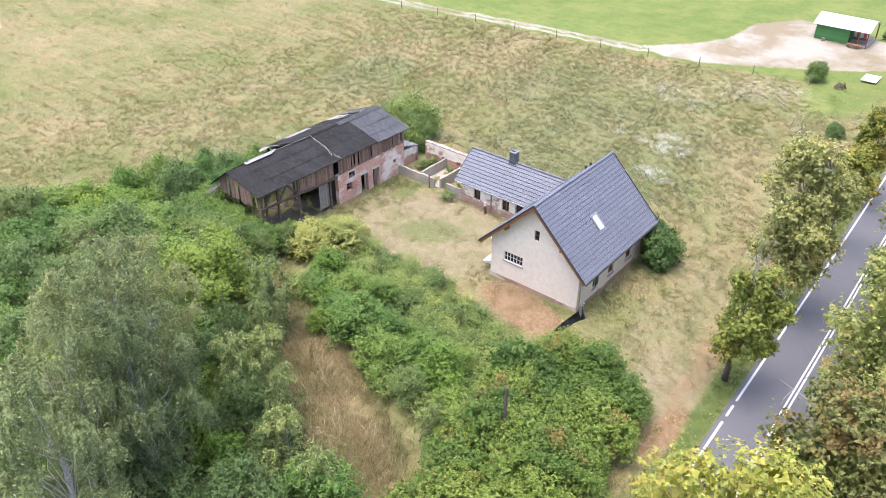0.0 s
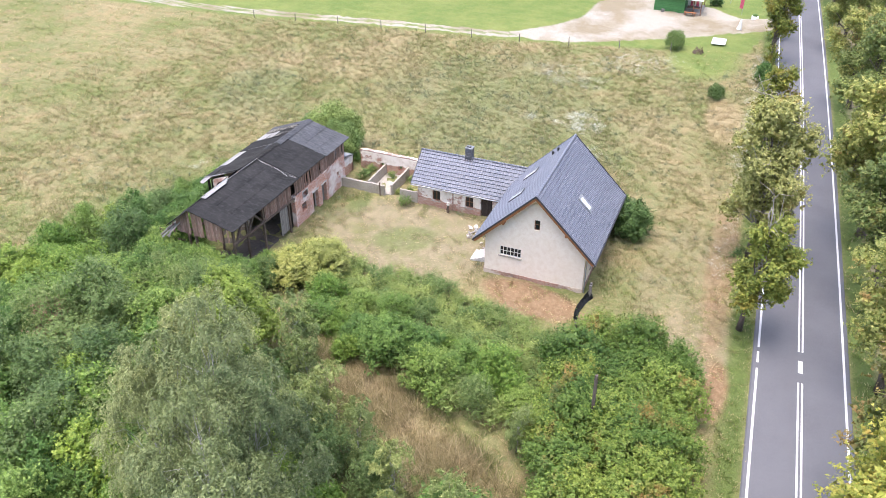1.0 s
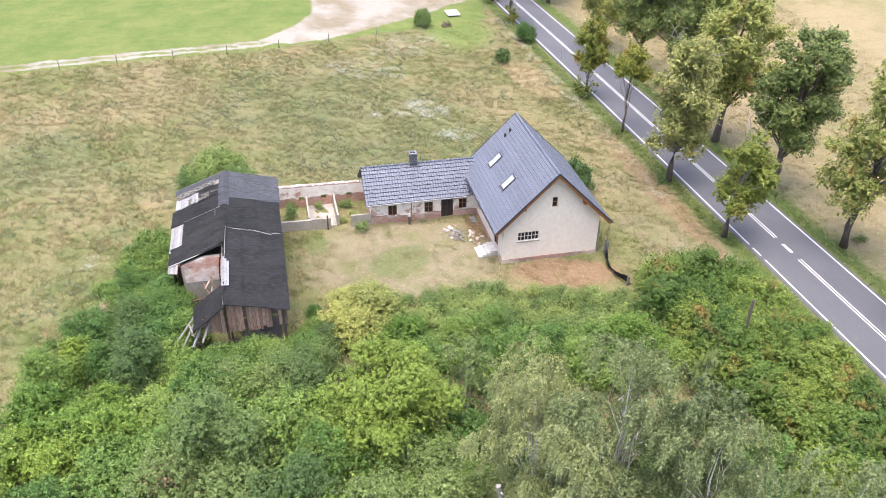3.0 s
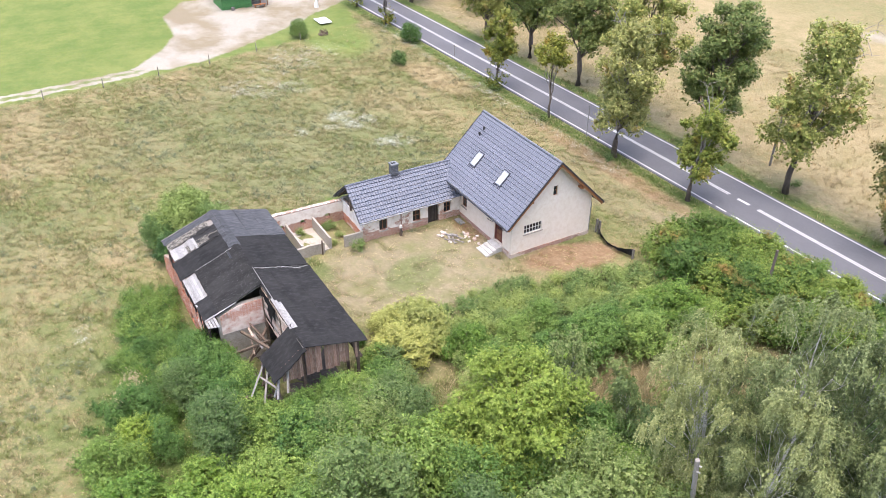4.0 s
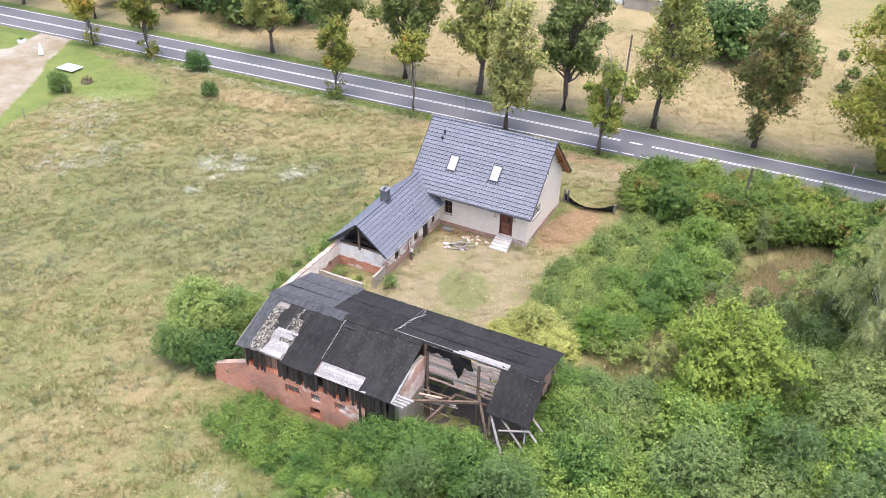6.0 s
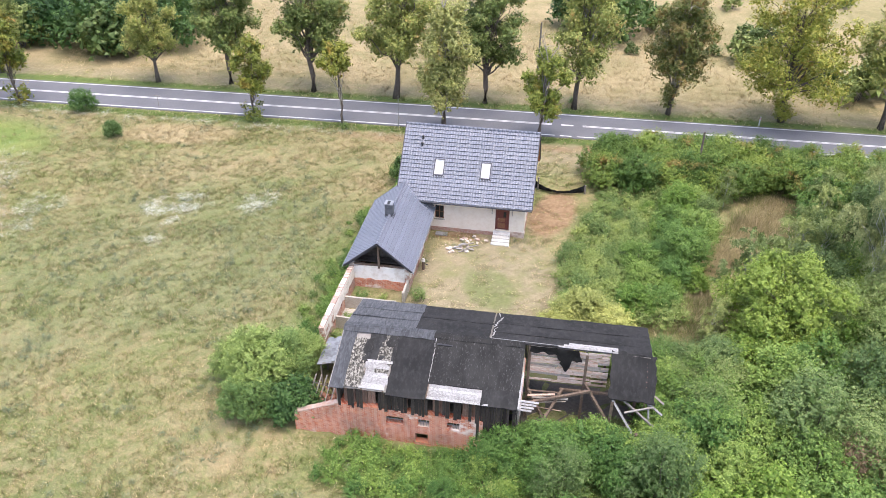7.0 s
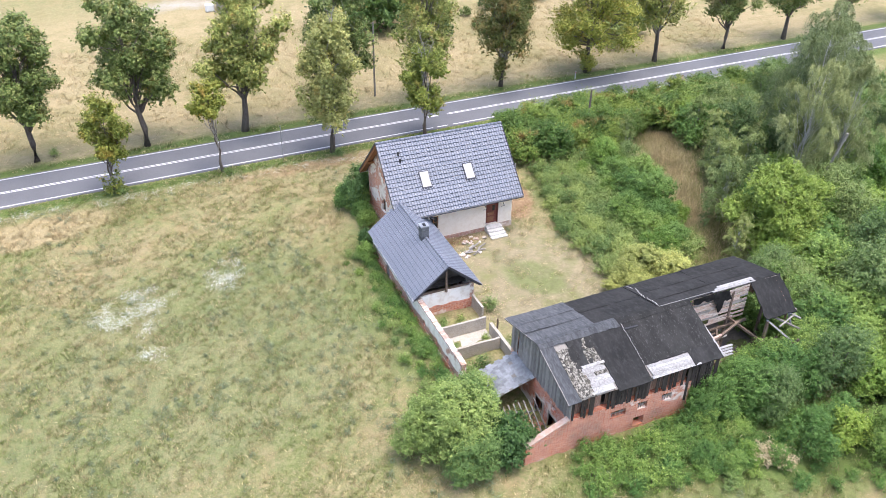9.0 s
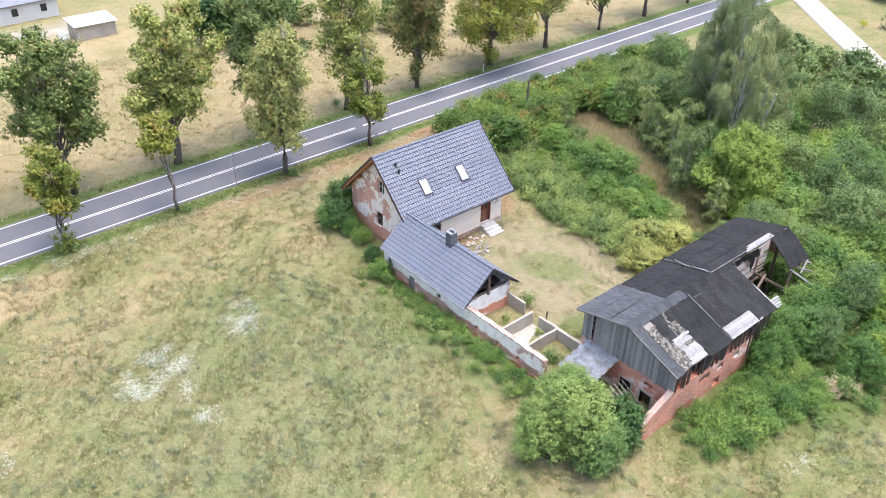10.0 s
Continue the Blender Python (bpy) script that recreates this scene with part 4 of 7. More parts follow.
def build_wing():
    wing = thing("farmhouse_wing", "low whitewashed brick wing with slate-grey tiled roof", "house", at=(-10.63, -8.5, G))
    back = Matrix.Translation((10.63, 8.5, -G))
    XE, XW, YS, YN = -8.4, -12.9, -13.0, -3.7
    rise = 2.18 / 2.61
    T = 0.32

    def under(x):
        return 3.83 - 0.2 - rise * abs(x + 10.63)

    e_open = [(-11.6, -10.85, 0.2, 1.2), (-8.5, -7.75, 0.15, 1.2), (-7.05, -6.0, G - 0.5, 1.3), (-5.5, -4.8, 0.2, 1.2)]
    w_open = [(-7.45, -6.75, -0.75, 0.75), (-10.5, -10.1, 0.55, 0.95), (-4.6, -4.2, 0.5, 1.0)]
    zt = 1.62
    part("wall", wall_mesh("y", XE, -T, YS, -3.93, G - 0.5, zt, e_open), "wing_brick", wing, "whitewashed brick wall with peeling render")
    part("wall", wall_mesh("y", XW, T, YS, YN, G - 0.8, zt, w_open), "ruin_wall", wing, "pale rendered wall with brick showing")
    part("wall", wall_mesh("x", YN, -T, XW + T, -10.66, G - 0.8, 3.6, (), under, 0.2), "wing_brick", wing)
    part("wall", wall_mesh("x", YS, T, XW + T, XE - T, G - 0.6, 1.5, (), lambda u: 1.46 + jag(5, 0.05)(u)), "end_wash", wing, "whitewashed end wall over red brick")
    part("base_course", wall_mesh("y", XW - 0.04, 0.035, -20.8, YN + 0.03, G - 0.9, 0.4, [(-7.45, -6.75, -0.75, 0.5)], lambda u: -0.12 + jag(8, 0.2)(u)), "barn_brick", wing, "bare red brick footing")
    part("base_course", wall_mesh("y", XE + 0.04, -0.035, YS, -7.1, G - 0.4, 0.7, [(-11.6, -10.85, 0.1, 1.2)], lambda u: 0.45 - 0.55 * (u + 13) / 6 + jag(9, 0.2)(u)), "plinth", wing, "bare red brick footing")
    part("base_course", wall_mesh("x", YS - 0.03, 0.027, XW + 0.32, XE - 0.05, G - 0.4, 0.7, (), lambda u: 0.34 + jag(12, 0.12)(u)), "barn_brick", wing, "bare red brick footing")
    part("floor", box(XW + 0.32, XE - 0.32, YS + 0.32, YN - 0.32, G - 0.1, G + 0.04), "interior", wing)
    part("loft_floor", box(XW + 0.32, XE - 0.32, YS + 0.7, YN - 0.32, 1.4, 1.5), "interior", wing)
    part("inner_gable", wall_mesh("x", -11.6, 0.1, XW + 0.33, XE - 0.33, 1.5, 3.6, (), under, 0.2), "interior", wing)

    # near-black again below the tiles, so each course gap reads as shadow
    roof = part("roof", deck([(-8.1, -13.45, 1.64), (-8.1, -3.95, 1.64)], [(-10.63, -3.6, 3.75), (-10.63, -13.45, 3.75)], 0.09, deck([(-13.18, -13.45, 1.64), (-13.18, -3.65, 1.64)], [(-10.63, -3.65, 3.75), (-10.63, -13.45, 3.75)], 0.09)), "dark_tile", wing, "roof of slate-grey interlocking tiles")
    slope = math.hypot(2.61, 2.18)
    run = slope / 10
    mesh = course_mesh(9.9, run)
    tiled_slope(roof, mesh, 10, run, (-8.03, -13.5, 1.62), (0, 1, 0), (-2.61, 0, 2.18))
    tiled_slope(roof, mesh, 10, run, (-13.25, -3.6, 1.62), (0, -1, 0), (2.61, 0, 2.18))
    cap = finish("ridge_cap", tube([(0, 0, 0.01), (0, 0.36, 0)], [0.098, 0.09], None, 10), "ridge_tile", True)
    for k in range(28):
        ob = new("ridge_cap", cap)
        ob.parent = roof
        ob.matrix_basis = pose(-10.63, -13.52 + 0.35 * k, 3.82)
    for x in (-8.03, -13.25):
        part("verge_trim", plank((x, -13.5, 1.66), (-10.63, -13.5, 3.86), 0.05, 0.1), "dark_tile", roof, "dark metal verge trim")
        part("gutter", tube([(x + (0.05 if x > -9 else -0.05), -13.48, 1.58), (x + (0.05 if x > -9 else -0.05), -4.9, 1.58)], [0.055, 0.055], None, 8), "metal", roof, "zinc gutter")
        part("rafter", plank((x + (-0.15 if x > -9 else 0.15), -13.1, 1.58), (-10.63, -13.1, 3.62), 0.1, 0.13), "beam", roof, "exposed gable rafter")
    part("king_post", box(-10.7, -10.56, -13.17, -13.03, 1.46, 3.55), "beam", roof, "exposed timber post")
    part("tie_beam", box(-12.8, -8.5, -12.9, -12.76, 1.47, 1.6), "beam", roof)
    part("valley_flashing", plank((-10.2, -3.72, 3.55), (-8.05, -4.75, 2.3), 0.3, 0.02), "dark_tile", roof, "dark valley flashing")

    chim = part("chimney", box(-10.98, -10.42, -9.3, -8.75, 3.2, 4.72), "chimney_slate", wing, "slate-clad chimney with two flues")
    for k in range(6):
        z = 3.75 + k * 0.15
        part("cladding_band", box(-11.0, -10.4, -9.32, -8.73, z, z + 0.13, None, None, 0.01), "chimney_slate", chim)
    part("cap", box(-11.03, -10.37, -9.35, -8.7, 4.72, 4.8), "metal", chim, "pale concrete chimney cap")
    for y in (-9.18, -8.96):
        part("flue", box(-10.8, -10.6, y - 0.07, y + 0.07, 4.79, 4.86), "dark_metal", chim)
    part("flashing", deck([(-10.3, -9.42, 3.6), (-10.3, -8.62, 3.6)], [(-10.5, -8.62, 3.78), (-10.5, -9.42, 3.78)], 0.02), "dark_tile", chim)

    window(wing, "y", XE, 1, -11.6, -10.85, 0.2, 1.2, 2, 1, "brown_frame", 0.14, "concrete")
    window(wing, "y", XE, 1, -8.5, -7.75, 0.15, 1.2, 2, 2, "brown_frame", 0.14, "concrete")
    window(wing, "y", XE, 1, -5.5, -4.8, 0.2, 1.2, 2, 2, "brown_frame", 0.14, "concrete")
    door = part("plank_door", box(-8.58, -8.54, -7.0, -6.05, G, 1.28), "black_board", wing, "dark weathered double plank door")
    for k in range(8):
        y = -7.0 + k * 0.12
        part("board", box(-8.54, -8.515, y + 0.006, y + 0.112, G + 0.03, 1.25), "black_board", door)
    part("blocked_door", box(-12.85, -12.8, -7.4, -6.8, -0.7, 0.7), "old_board", wing, "boarded-up grey door")
    # slabs in the dark interior colour stand for the gloom behind two small windows
    part("shutter", box(-12.82, -12.78, -10.5, -10.1, 0.55, 0.95), "interior", wing)
    part("shutter", box(-12.82, -12.78, -4.6, -4.2, 0.5, 1.0), "interior", wing)
    part("downpipe", stick((-8.33, -9.62, G), (-8.33, -9.62, 1.55), 0.05, None, None, 8), "red_board", wing, "rusty brown downpipe")
    for ob in wing.children:
        ob.matrix_parent_inverse = back
    return wing


def build_ruin():
    ruin = thing("ruined_outbuilding", "roofless ruin of rendered brick walls with concrete partitions", "ruin", at=(-10.7, -17, G))
    back = Matrix.Translation((10.7, 17, -G))
    holes = [(-14.62, -14.2, 0.12, 0.55), (-16.85, -16.43, 0.12, 0.55), (-18.75, -18.33, 0.1, 0.52)]
    part("wall", wall_mesh("y", -12.9, 0.32, -20.8, -13.0, G - 0.8, 1.9, holes, lambda u: 1.5 + 0.1 * (-13 - u) / 7.8 + jag(2, 0.1)(u)), "ruin_wall", ruin, "pale rendered wall with three square vents")
    part("inner_face", wall_mesh("y", -12.575, 0.02, -20.6, -13.05, G - 0.2, 1.45, [(a, b, c, d) for a, b, c, d in holes], lambda u: 1.38 + jag(2, 0.1)(u)), "ruin_wall", ruin, "brick inner face with flaking plaster")
    cop = bmesh.new()
    rr = random.Random(4)
    y = -20.78
    while y < -13.2:
        box(-12.92, -12.56, y, y + 0.12, 1.4 + 0.1 * (-13 - y) / 7.8, 1.5 + 0.1 * (-13 - y) / 7.8 + rr.uniform(-0.06, 0.04), cop)
        y += 0.13
    part("coping", cop, "worn_coping", ruin, "broken brick wall top")
    part("wall", wall_mesh("y", -8.4, -0.16, -14.75, -13.05, G - 0.3, 0.75, (), lambda u: 0.62 + jag(6, 0.06)(u)), "concrete", ruin, "low concrete wall stub")
    part("wall", wall_mesh("x", -15.7, -0.16, -12.55, -8.75, G - 0.3, 0.75, (), lambda u: 0.6 + jag(7, 0.05)(u)), "concrete", ruin, "low concrete partition")
    part("wall", wall_mesh("x", -18.05, -0.16, -12.55, -8.85, G - 0.3, 0.75, (), lambda u: 0.55 + jag(13, 0.05)(u)), "concrete", ruin, "low concrete partition")
    part("wall", wall_mesh("y", -8.55, -0.22, -20.75, -16.4, G - 0.3, 0.9, (), lambda u: 0.5 + jag(14, 0.1)(u)), "concrete", ruin, "broken low front wall")
    part("post", stick((-8.3, -16.7, G - 0.1), (-8.28, -16.7, 0.95), 0.07, 0.06), "beam", ruin, "old wooden post")
    part("floor", box(-12.55, -8.8, -18.0, -15.9, G - 0.1, G + 0.03), "concrete", ruin, "rubble-strewn concrete floor")
    for ob in ruin.children:
        ob.matrix_parent_inverse = back


def boards_row(parent, name, material, axis, fixed, u0, u1, z0, z1, width, seed, thick=0.03, gap_chance=0.0, top=None, ragged=0.06, lean=0.01):
    """Upright boards side by side, each a part of its own, with gaps and ragged feet."""
    rr = random.Random(seed)
    u = u0
    while u < u1 - 0.04:
        w = min(width * rr.uniform(0.75, 1.25), u1 - u)
        if rr.random() >= gap_chance:
            zb = (z0(u) if callable(z0) else z0) + rr.uniform(-ragged, ragged)
            zt = top(u + w / 2) if top else z1
            if zt - zb > 0.1:
                f = fixed + rr.uniform(-lean, lean)
                bm = box(u + 0.008, u + w - 0.008, f - thick / 2, f + thick / 2, zb, zt) if axis == "x" else box(f - thick / 2, f + thick / 2, u + 0.008, u + w - 0.008, zb, zt)
                part(name, bm, material, parent)
        u += w


def sheet(x0, x1, y0, y1, zf, seed, sag=0.03, nx=24, ny=12, thick=0.04, edge=0.06):
    """A lumpy sheet of roofing felt lying on the surface zf(x, y), with ragged edges."""
    bm = bmesh.new()
    grid = []
    for j in range(ny + 1):
        row = []
        for i in range(nx + 1):
            fx, fy = i / nx, j / ny
            x, y = x0 + (x1 - x0) * fx, y0 + (y1 - y0) * fy
            if i in (0, nx):
                x += edge * noise.noise(Vector((seed, y * 2.5, i)))
            if j in (0, ny):
                y += edge * noise.noise(Vector((x * 2.5, seed, j)))
            z = zf(x, y) + sag * noise.noise(Vector((x * 0.6, y * 0.6, seed))) + sag * 0.4 * noise.noise(Vector((x * 2.3, y * 2.3, seed + 5)))
            row.append(bm.verts.new((x, y, z)))
        grid.append(row)
    low = [[bm.verts.new(v.co - Vector((0, 0, thick))) for v in row] for row in grid]
    for j in range(ny):
        for i in range(nx):
            bm.faces.new((grid[j][i], grid[j][i + 1], grid[j + 1][i + 1], grid[j + 1][i]))
            bm.faces.new((low[j][i], low[j + 1][i], low[j + 1][i + 1], low[j][i + 1]))
    for i in range(nx):
        bm.faces.new((grid[0][i], low[0][i], low[0][i + 1], grid[0][i + 1]))
        bm.faces.new((grid[ny][i], grid[ny][i + 1], low[ny][i + 1], low[ny][i]))
    for j in range(ny):
        bm.faces.new((grid[j][0], grid[j + 1][0], low[j + 1][0], low[j][0]))
        bm.faces.new((grid[j][nx], low[j][nx], low[j + 1][nx], grid[j + 1][nx]))
    return bm


def drape(x0, x1, y, z, drop, lean_x, seed):
    """A torn strip of felt hanging from z, with a ragged lower edge."""
    bm = bmesh.new()
    nx, nz = 10, 7
    grid = []
    for j in range(nz + 1):
        f = j / nz
        row = []
        for i in range(nx + 1):
            x = x0 + (x1 - x0) * i / nx
            d = drop * f * (0.75 + 0.6 * noise.noise(Vector((x * 2.2, seed, 0))))
            row.append(bm.verts.new((x + lean_x * f + 0.06 * noise.noise(Vector((seed, f * 3, i * 0.4))), y - 0.1 * f + 0.07 * noise.noise(Vector((x * 2, f * 2, seed))), z - d)))
        grid.append(row)
    for j in range(nz):
        for i in range(nx):
            bm.faces.new((grid[j][i], grid[j + 1][i], grid[j + 1][i + 1], grid[j][i + 1]))
    bmesh.ops.solidify(bm, geom=bm.faces[:], thickness=0.015)
    return bm


def build_barn():
    barn = thing("derelict_barn", "derelict red brick and plank barn with torn black felt roof", "barn", at=(-0.7, -24.5, G))
    back = Matrix.Translation((0.7, 24.5, -G))
    W, E, S, N = -9.4, 7.9, -28.1, -20.8
    YR = -24.45

    def z_ridge(x):
        return 5.1 + 0.012 * (x + 9.8)

    def z_north(x, y):
        t = (y - YR) / (-20.4 - YR)
        return z_ridge(x) * (1 - t) + (4.06 + 0.012 * (x + 9.8)) * t

    def z_south(x, y):
        t = (YR - y) / (YR + 28.3)
        return z_ridge(x) * (1 - t) + 3.66 * t

    def under(y):
        return (z_north(-9.4, y) if y > YR else z_south(-9.4, y)) - 0.12

    # walls
    s_open = [(-6.6, -5.55, 1.15, 1.7), (-4.7, -4.02, 1.2, 1.75), (-3.0, -2.25, 1.25, 1.8), (-4.85, -4.1, -0.1, 0.6)]
    part("wall", wall_mesh("x", S, 0.4, W, -0.9, G - 0.4, 2.35, s_open, lambda u: 2.2 + jag(1, 0.06)(u)), "barn_brick", barn, "red brick wall with small barred windows")
    w_open = [(-25.05, -24.25, G - 0.5, 0.78), (-26.65, -25.85, G - 0.5, 0.72), (-26.6, -25.95, 1.25, 1.6)]
    part("wall", wall_mesh("y", W, 0.4, S + 0.4, N - 0.4, G - 0.4, 2.05, w_open), "barn_brick", barn, "red brick gable wall with two low doorways")
    n_open = [(-5.9, -5.1, G - 0.5, 1.4), (-4.45, -3.55, G - 0.5, 1.4), (-2.4, -1.7, 0.5, 1.3), (-8.3, -7.9, 0.9, 1.3), (-2.75, -2.0, 1.75, 2.3)]
    part("wall", wall_mesh("x", N, -0.4, W, -0.7, G - 0.4, 2.75, n_open, lambda u: 2.65 - 0.012 * (u + 9.4) ** 1.2 + jag(4, 0.09)(u)), "barn_brick_pale", barn, "limewashed brick wall with two doorways")
    part("cross_wall", wall_mesh("y", 1.05, -0.3, S + 0.6, YR, G - 0.3, 4.2, (), lambda u: z_south(1, u) - 0.35), "concrete", barn, "grey plastered inner cross wall")
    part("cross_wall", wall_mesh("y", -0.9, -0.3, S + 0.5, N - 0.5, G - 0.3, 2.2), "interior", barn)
    part("cross_wall", wall_mesh("y", 1.1, -0.04, S + 0.75, YR, 2.3, 4.2, (), lambda u: z_south(1, u) - 0.3), "barn_brick_pale", barn, "inner wall of brick with flaking plaster")
    for (a, b, c, d), nb in (((-6.6, -5.55, 1.15, 1.7), 6), ((-4.7, -4.02, 1.2, 1.75), 4), ((-3.0, -2.25, 1.25, 1.8), 4)):
        for k in range(1, nb):
            u = a + (b - a) * k / nb
            part("window_bar", stick((u, S + 0.12, c), (u, S + 0.12, d), 0.022), "old_board", barn)
        part("window_rail", box(a, b, S + 0.1, S + 0.14, (c + d) / 2 - 0.02, (c + d) / 2 + 0.02), "old_board", barn)
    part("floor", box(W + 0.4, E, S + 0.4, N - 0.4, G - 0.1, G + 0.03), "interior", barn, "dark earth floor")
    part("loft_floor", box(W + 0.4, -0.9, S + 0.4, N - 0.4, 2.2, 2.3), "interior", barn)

    for y0, y1, zt in ((-25.05, -24.25, 0.78), (-26.65, -25.85, 0.72)):
        part("door_jamb", box(W - 0.025, W + 0.3, y0 - 0.2, y0, G - 0.1, zt + 0.16, None, None, 0.01), "concrete", barn, "grey concrete door surround")
        part("door_jamb", box(W - 0.025, W + 0.3, y1, y1 + 0.12, G - 0.1, zt + 0.16, None, None, 0.01), "concrete", barn, "grey concrete door surround")
        part("lintel", box(W - 0.03, W + 0.3, y0 + 0.003, y1 - 0.003, zt, zt + 0.16, None, None, 0.01), "concrete", barn, "grey concrete lintel")
    for y, zf in ((-28.35, z_south), (-20.4, z_north)):
        part("verge_board", plank((W - 0.42, y, zf(W, y) + 0.0), (W - 0.42, YR, z_ridge(W) + 0.0), 0.03, 0.08), "old_board", barn, "thin weathered verge board")

    # the slanting yard wall on the west end
    part("yard_wall", wall_mesh("x", S, 0.36, -12.2, W - 0.003, G - 0.5, 2.3, (), lambda u: 0.95 + (u + 12.2) * 0.44 + jag(15, 0.06)(u)), "barn_brick", barn, "sloping red brick yard wall")
    part("wall_top", plank((-12.2, S + 0.18, 0.97), (W - 0.05, S + 0.18, 0.97 + (2.75) * 0.44), 0.38, 0.06), "worn_coping", barn, "worn pale top of the yard wall")

    # planks
    boards_row(barn, "siding_board", "old_board", "y", W - 0.03, S + 0.0, N, 2.0, 0, 0.17, 7, 0.03, 0.03, under, 0.07)
    boards_row(barn, "tarred_board", "black_board", "x", S - 0.02, W, -7.9, 2.2, 3.6, 0.2, 8, 0.03, 0.38, None, 0.18, 0.04)
    boards_row(barn, "tarred_board", "black_board", "x", S - 0.02, -7.0, -4.1, 2.2, 3.62, 0.2, 9, 0.03, 0.08, None, 0.16, 0.04)
    boards_row(barn, "tarred_board", "black_board", "x", S - 0.02, -4.1, -1.2, 2.2, 3.62, 0.2, 10, 0.03, 0.5, None, 0.2, 0.05)
    boards_row(barn, "inner_board", "red_board", "x", S + 0.3, W + 0.3, -1.2, 2.2, 3.4, 0.26, 16, 0.03, 0.25, None, 0.1, 0.05)
    boards_row(barn, "tarred_board", "black_board", "x", S + 0.02, -1.3, 1.0, 0.7, 3.6, 0.18, 12, 0.03, 0.05, None, 0.15, 0.05)
    boards_row(barn, "plank", "red_board", "x", N + 0.02, W, -0.6, 2.6, 3.9, 0.17, 13, 0.03, 0.14, lambda u: z_north(u, -20.75) - 0.1, 0.08)
    boards_row(barn, "plank", "red_board", "x", N + 0.02, -0.2, 3.7, 2.6, 3.9, 0.17, 14, 0.03, 0.02, lambda u: z_north(u, -20.75) - 0.1, 0.04)
    boards_row(barn, "plank", "old_board", "x", N - 0.04, 0.2, 1.6, 0.0, 2.4, 0.19, 15, 0.03, 0.1)

    # frame
    for x, y, h in ((0.2, -20.9, 4.0), (3.8, -20.9, 4.0), (6.0, -20.9, 4.1), (7.7, -20.9, 4.1), (7.7, -24.4, 5.0), (4.6, -24.5, 5.0), (1.3, -24.5, 4.9), (6.2, -26.4, 3.4), (2.8, -27.6, 2.2)):
        part("post", plank((x, y, G - 0.05), (x, y, h), 0.16, 0.16), "beam", barn, "old timber post")
    for a, b in (((3.8, -20.9, 2.6), (5.0, -20.9, 3.95)), ((7.7, -20.9, 2.4), (6.6, -20.9, 3.95)), ((6.0, -20.9, 2.6), (5.0, -20.9, 3.9)), ((-0.6, -20.75, 2.45), (7.9, -20.75, 2.9)), ((1.2, -26.2, 2.2), (5.0, -25.2, 2.9)), ((2.0, -27.6, 1.2), (3.4, -25.0, 2.6)), ((3.2, -24.6, 2.2), (6.2, -24.6, 2.3)), ((4.6, -24.5, 2.9), (6.2, -26.6, 1.7)), ((1.3, -24.5, 2.0), (3.0, -26.8, 0.6)), ((6.9, -26.9, 0.4), (7.6, -27.9, 2.6)), ((5.3, -27.2, 0.2), (7.4, -26.4, 1.8))):
        part("beam", plank(a, b, 0.15, 0.15), "beam", barn, "loose and broken timber beam")
    for k, x in enumerate(np.arange(-9.2, 8.2, 1.25)):
        if x < 1.1:
            part("rafter", plank((x, -28.2, z_south(x, -28.2) - 0.13), (x, YR, z_ridge(x) - 0.12), 0.1, 0.12), "beam", barn)
        part("rafter", plank((x, -20.5, z_north(x, -20.5) - 0.13), (x, YR, z_ridge(x) - 0.12), 0.1, 0.12), "beam", barn)

    # hanging plank wall under the ridge, over the gap
    rr = random.Random(21)
    z = 2.75
    while z < 5.2:
        x = 1.25
        while x < 5.8:
            e = min(5.9, x + rr.uniform(1.2, 2.6))
            if rr.random() > (0.5 if z < 3.3 else 0.07):
                mt = ("flaked_board", "brown_board", "flaked_board", "old_board")[rr.randrange(4)]
                part("ridge_plank", plank((x, YR - 0.06 - rr.random() * 0.03, z), (e, YR - 0.06 - rr.random() * 0.03, z + rr.uniform(-0.05, 0.05)), 0.025, 0.15), mt, barn)
            x = e + rr.uniform(0.0, 0.03)
        z += 0.168
    rr = random.Random(22)
    for k in range(7):
        z0 = 1.1 + k * 0.28
        part("broken_lath", plank((1.3 + rr.uniform(0, 0.4), -24.8 - rr.random(), z0), (2.6 + rr.uniform(0, 1.2), -24.9 - rr.random() * 1.3, z0 + rr.uniform(-0.4, 0.5)), 0.12, 0.03, None, rr.uniform(-1, 1)), ("beam", "old_board", "brown_board")[k % 3], barn)

    # felt roof, north slope
    felt = [("felt_grey", -9.8, -5.6, -24.55, -20.35), ("felt", -5.62, -1.15, -24.5, -20.45), ("felt", -1.05, 3.6, -24.45, -20.42), ("felt", 3.55, 8.25, -24.4, -20.42)]
    for k, (mt, x0, x1, y0, y1) in enumerate(felt):
        part("felt_sheet", sheet(x0, x1, y0, y1, lambda x, y, k=k: z_north(x, y) + 0.012 * (k % 2) + 0.02, k + 1.0, 0.045), mt, barn, "black bitumen roofing felt")
    part("deck", sheet(-9.7, 8.15, -24.45, -20.5, lambda x, y: z_north(x, y) - 0.06, 9.0, 0.02, 40, 6), "old_board", barn)
    for k, (x0, x1, y) in enumerate(((-9.8, -5.6, -21.6), (-9.8, -5.6, -22.8), (-5.6, -1.1, -22.2), (-1.0, 8.2, -21.9), (-1.0, 8.2, -23.2))):
        part("felt_lap", sheet(x0, x1, y - 0.14, y + 0.14, lambda x, yy: z_north(x, yy) + 0.055, 30.0 + k, 0.045, 24, 2, 0.012, 0.03), "felt" if k > 1 else "felt_grey", barn)
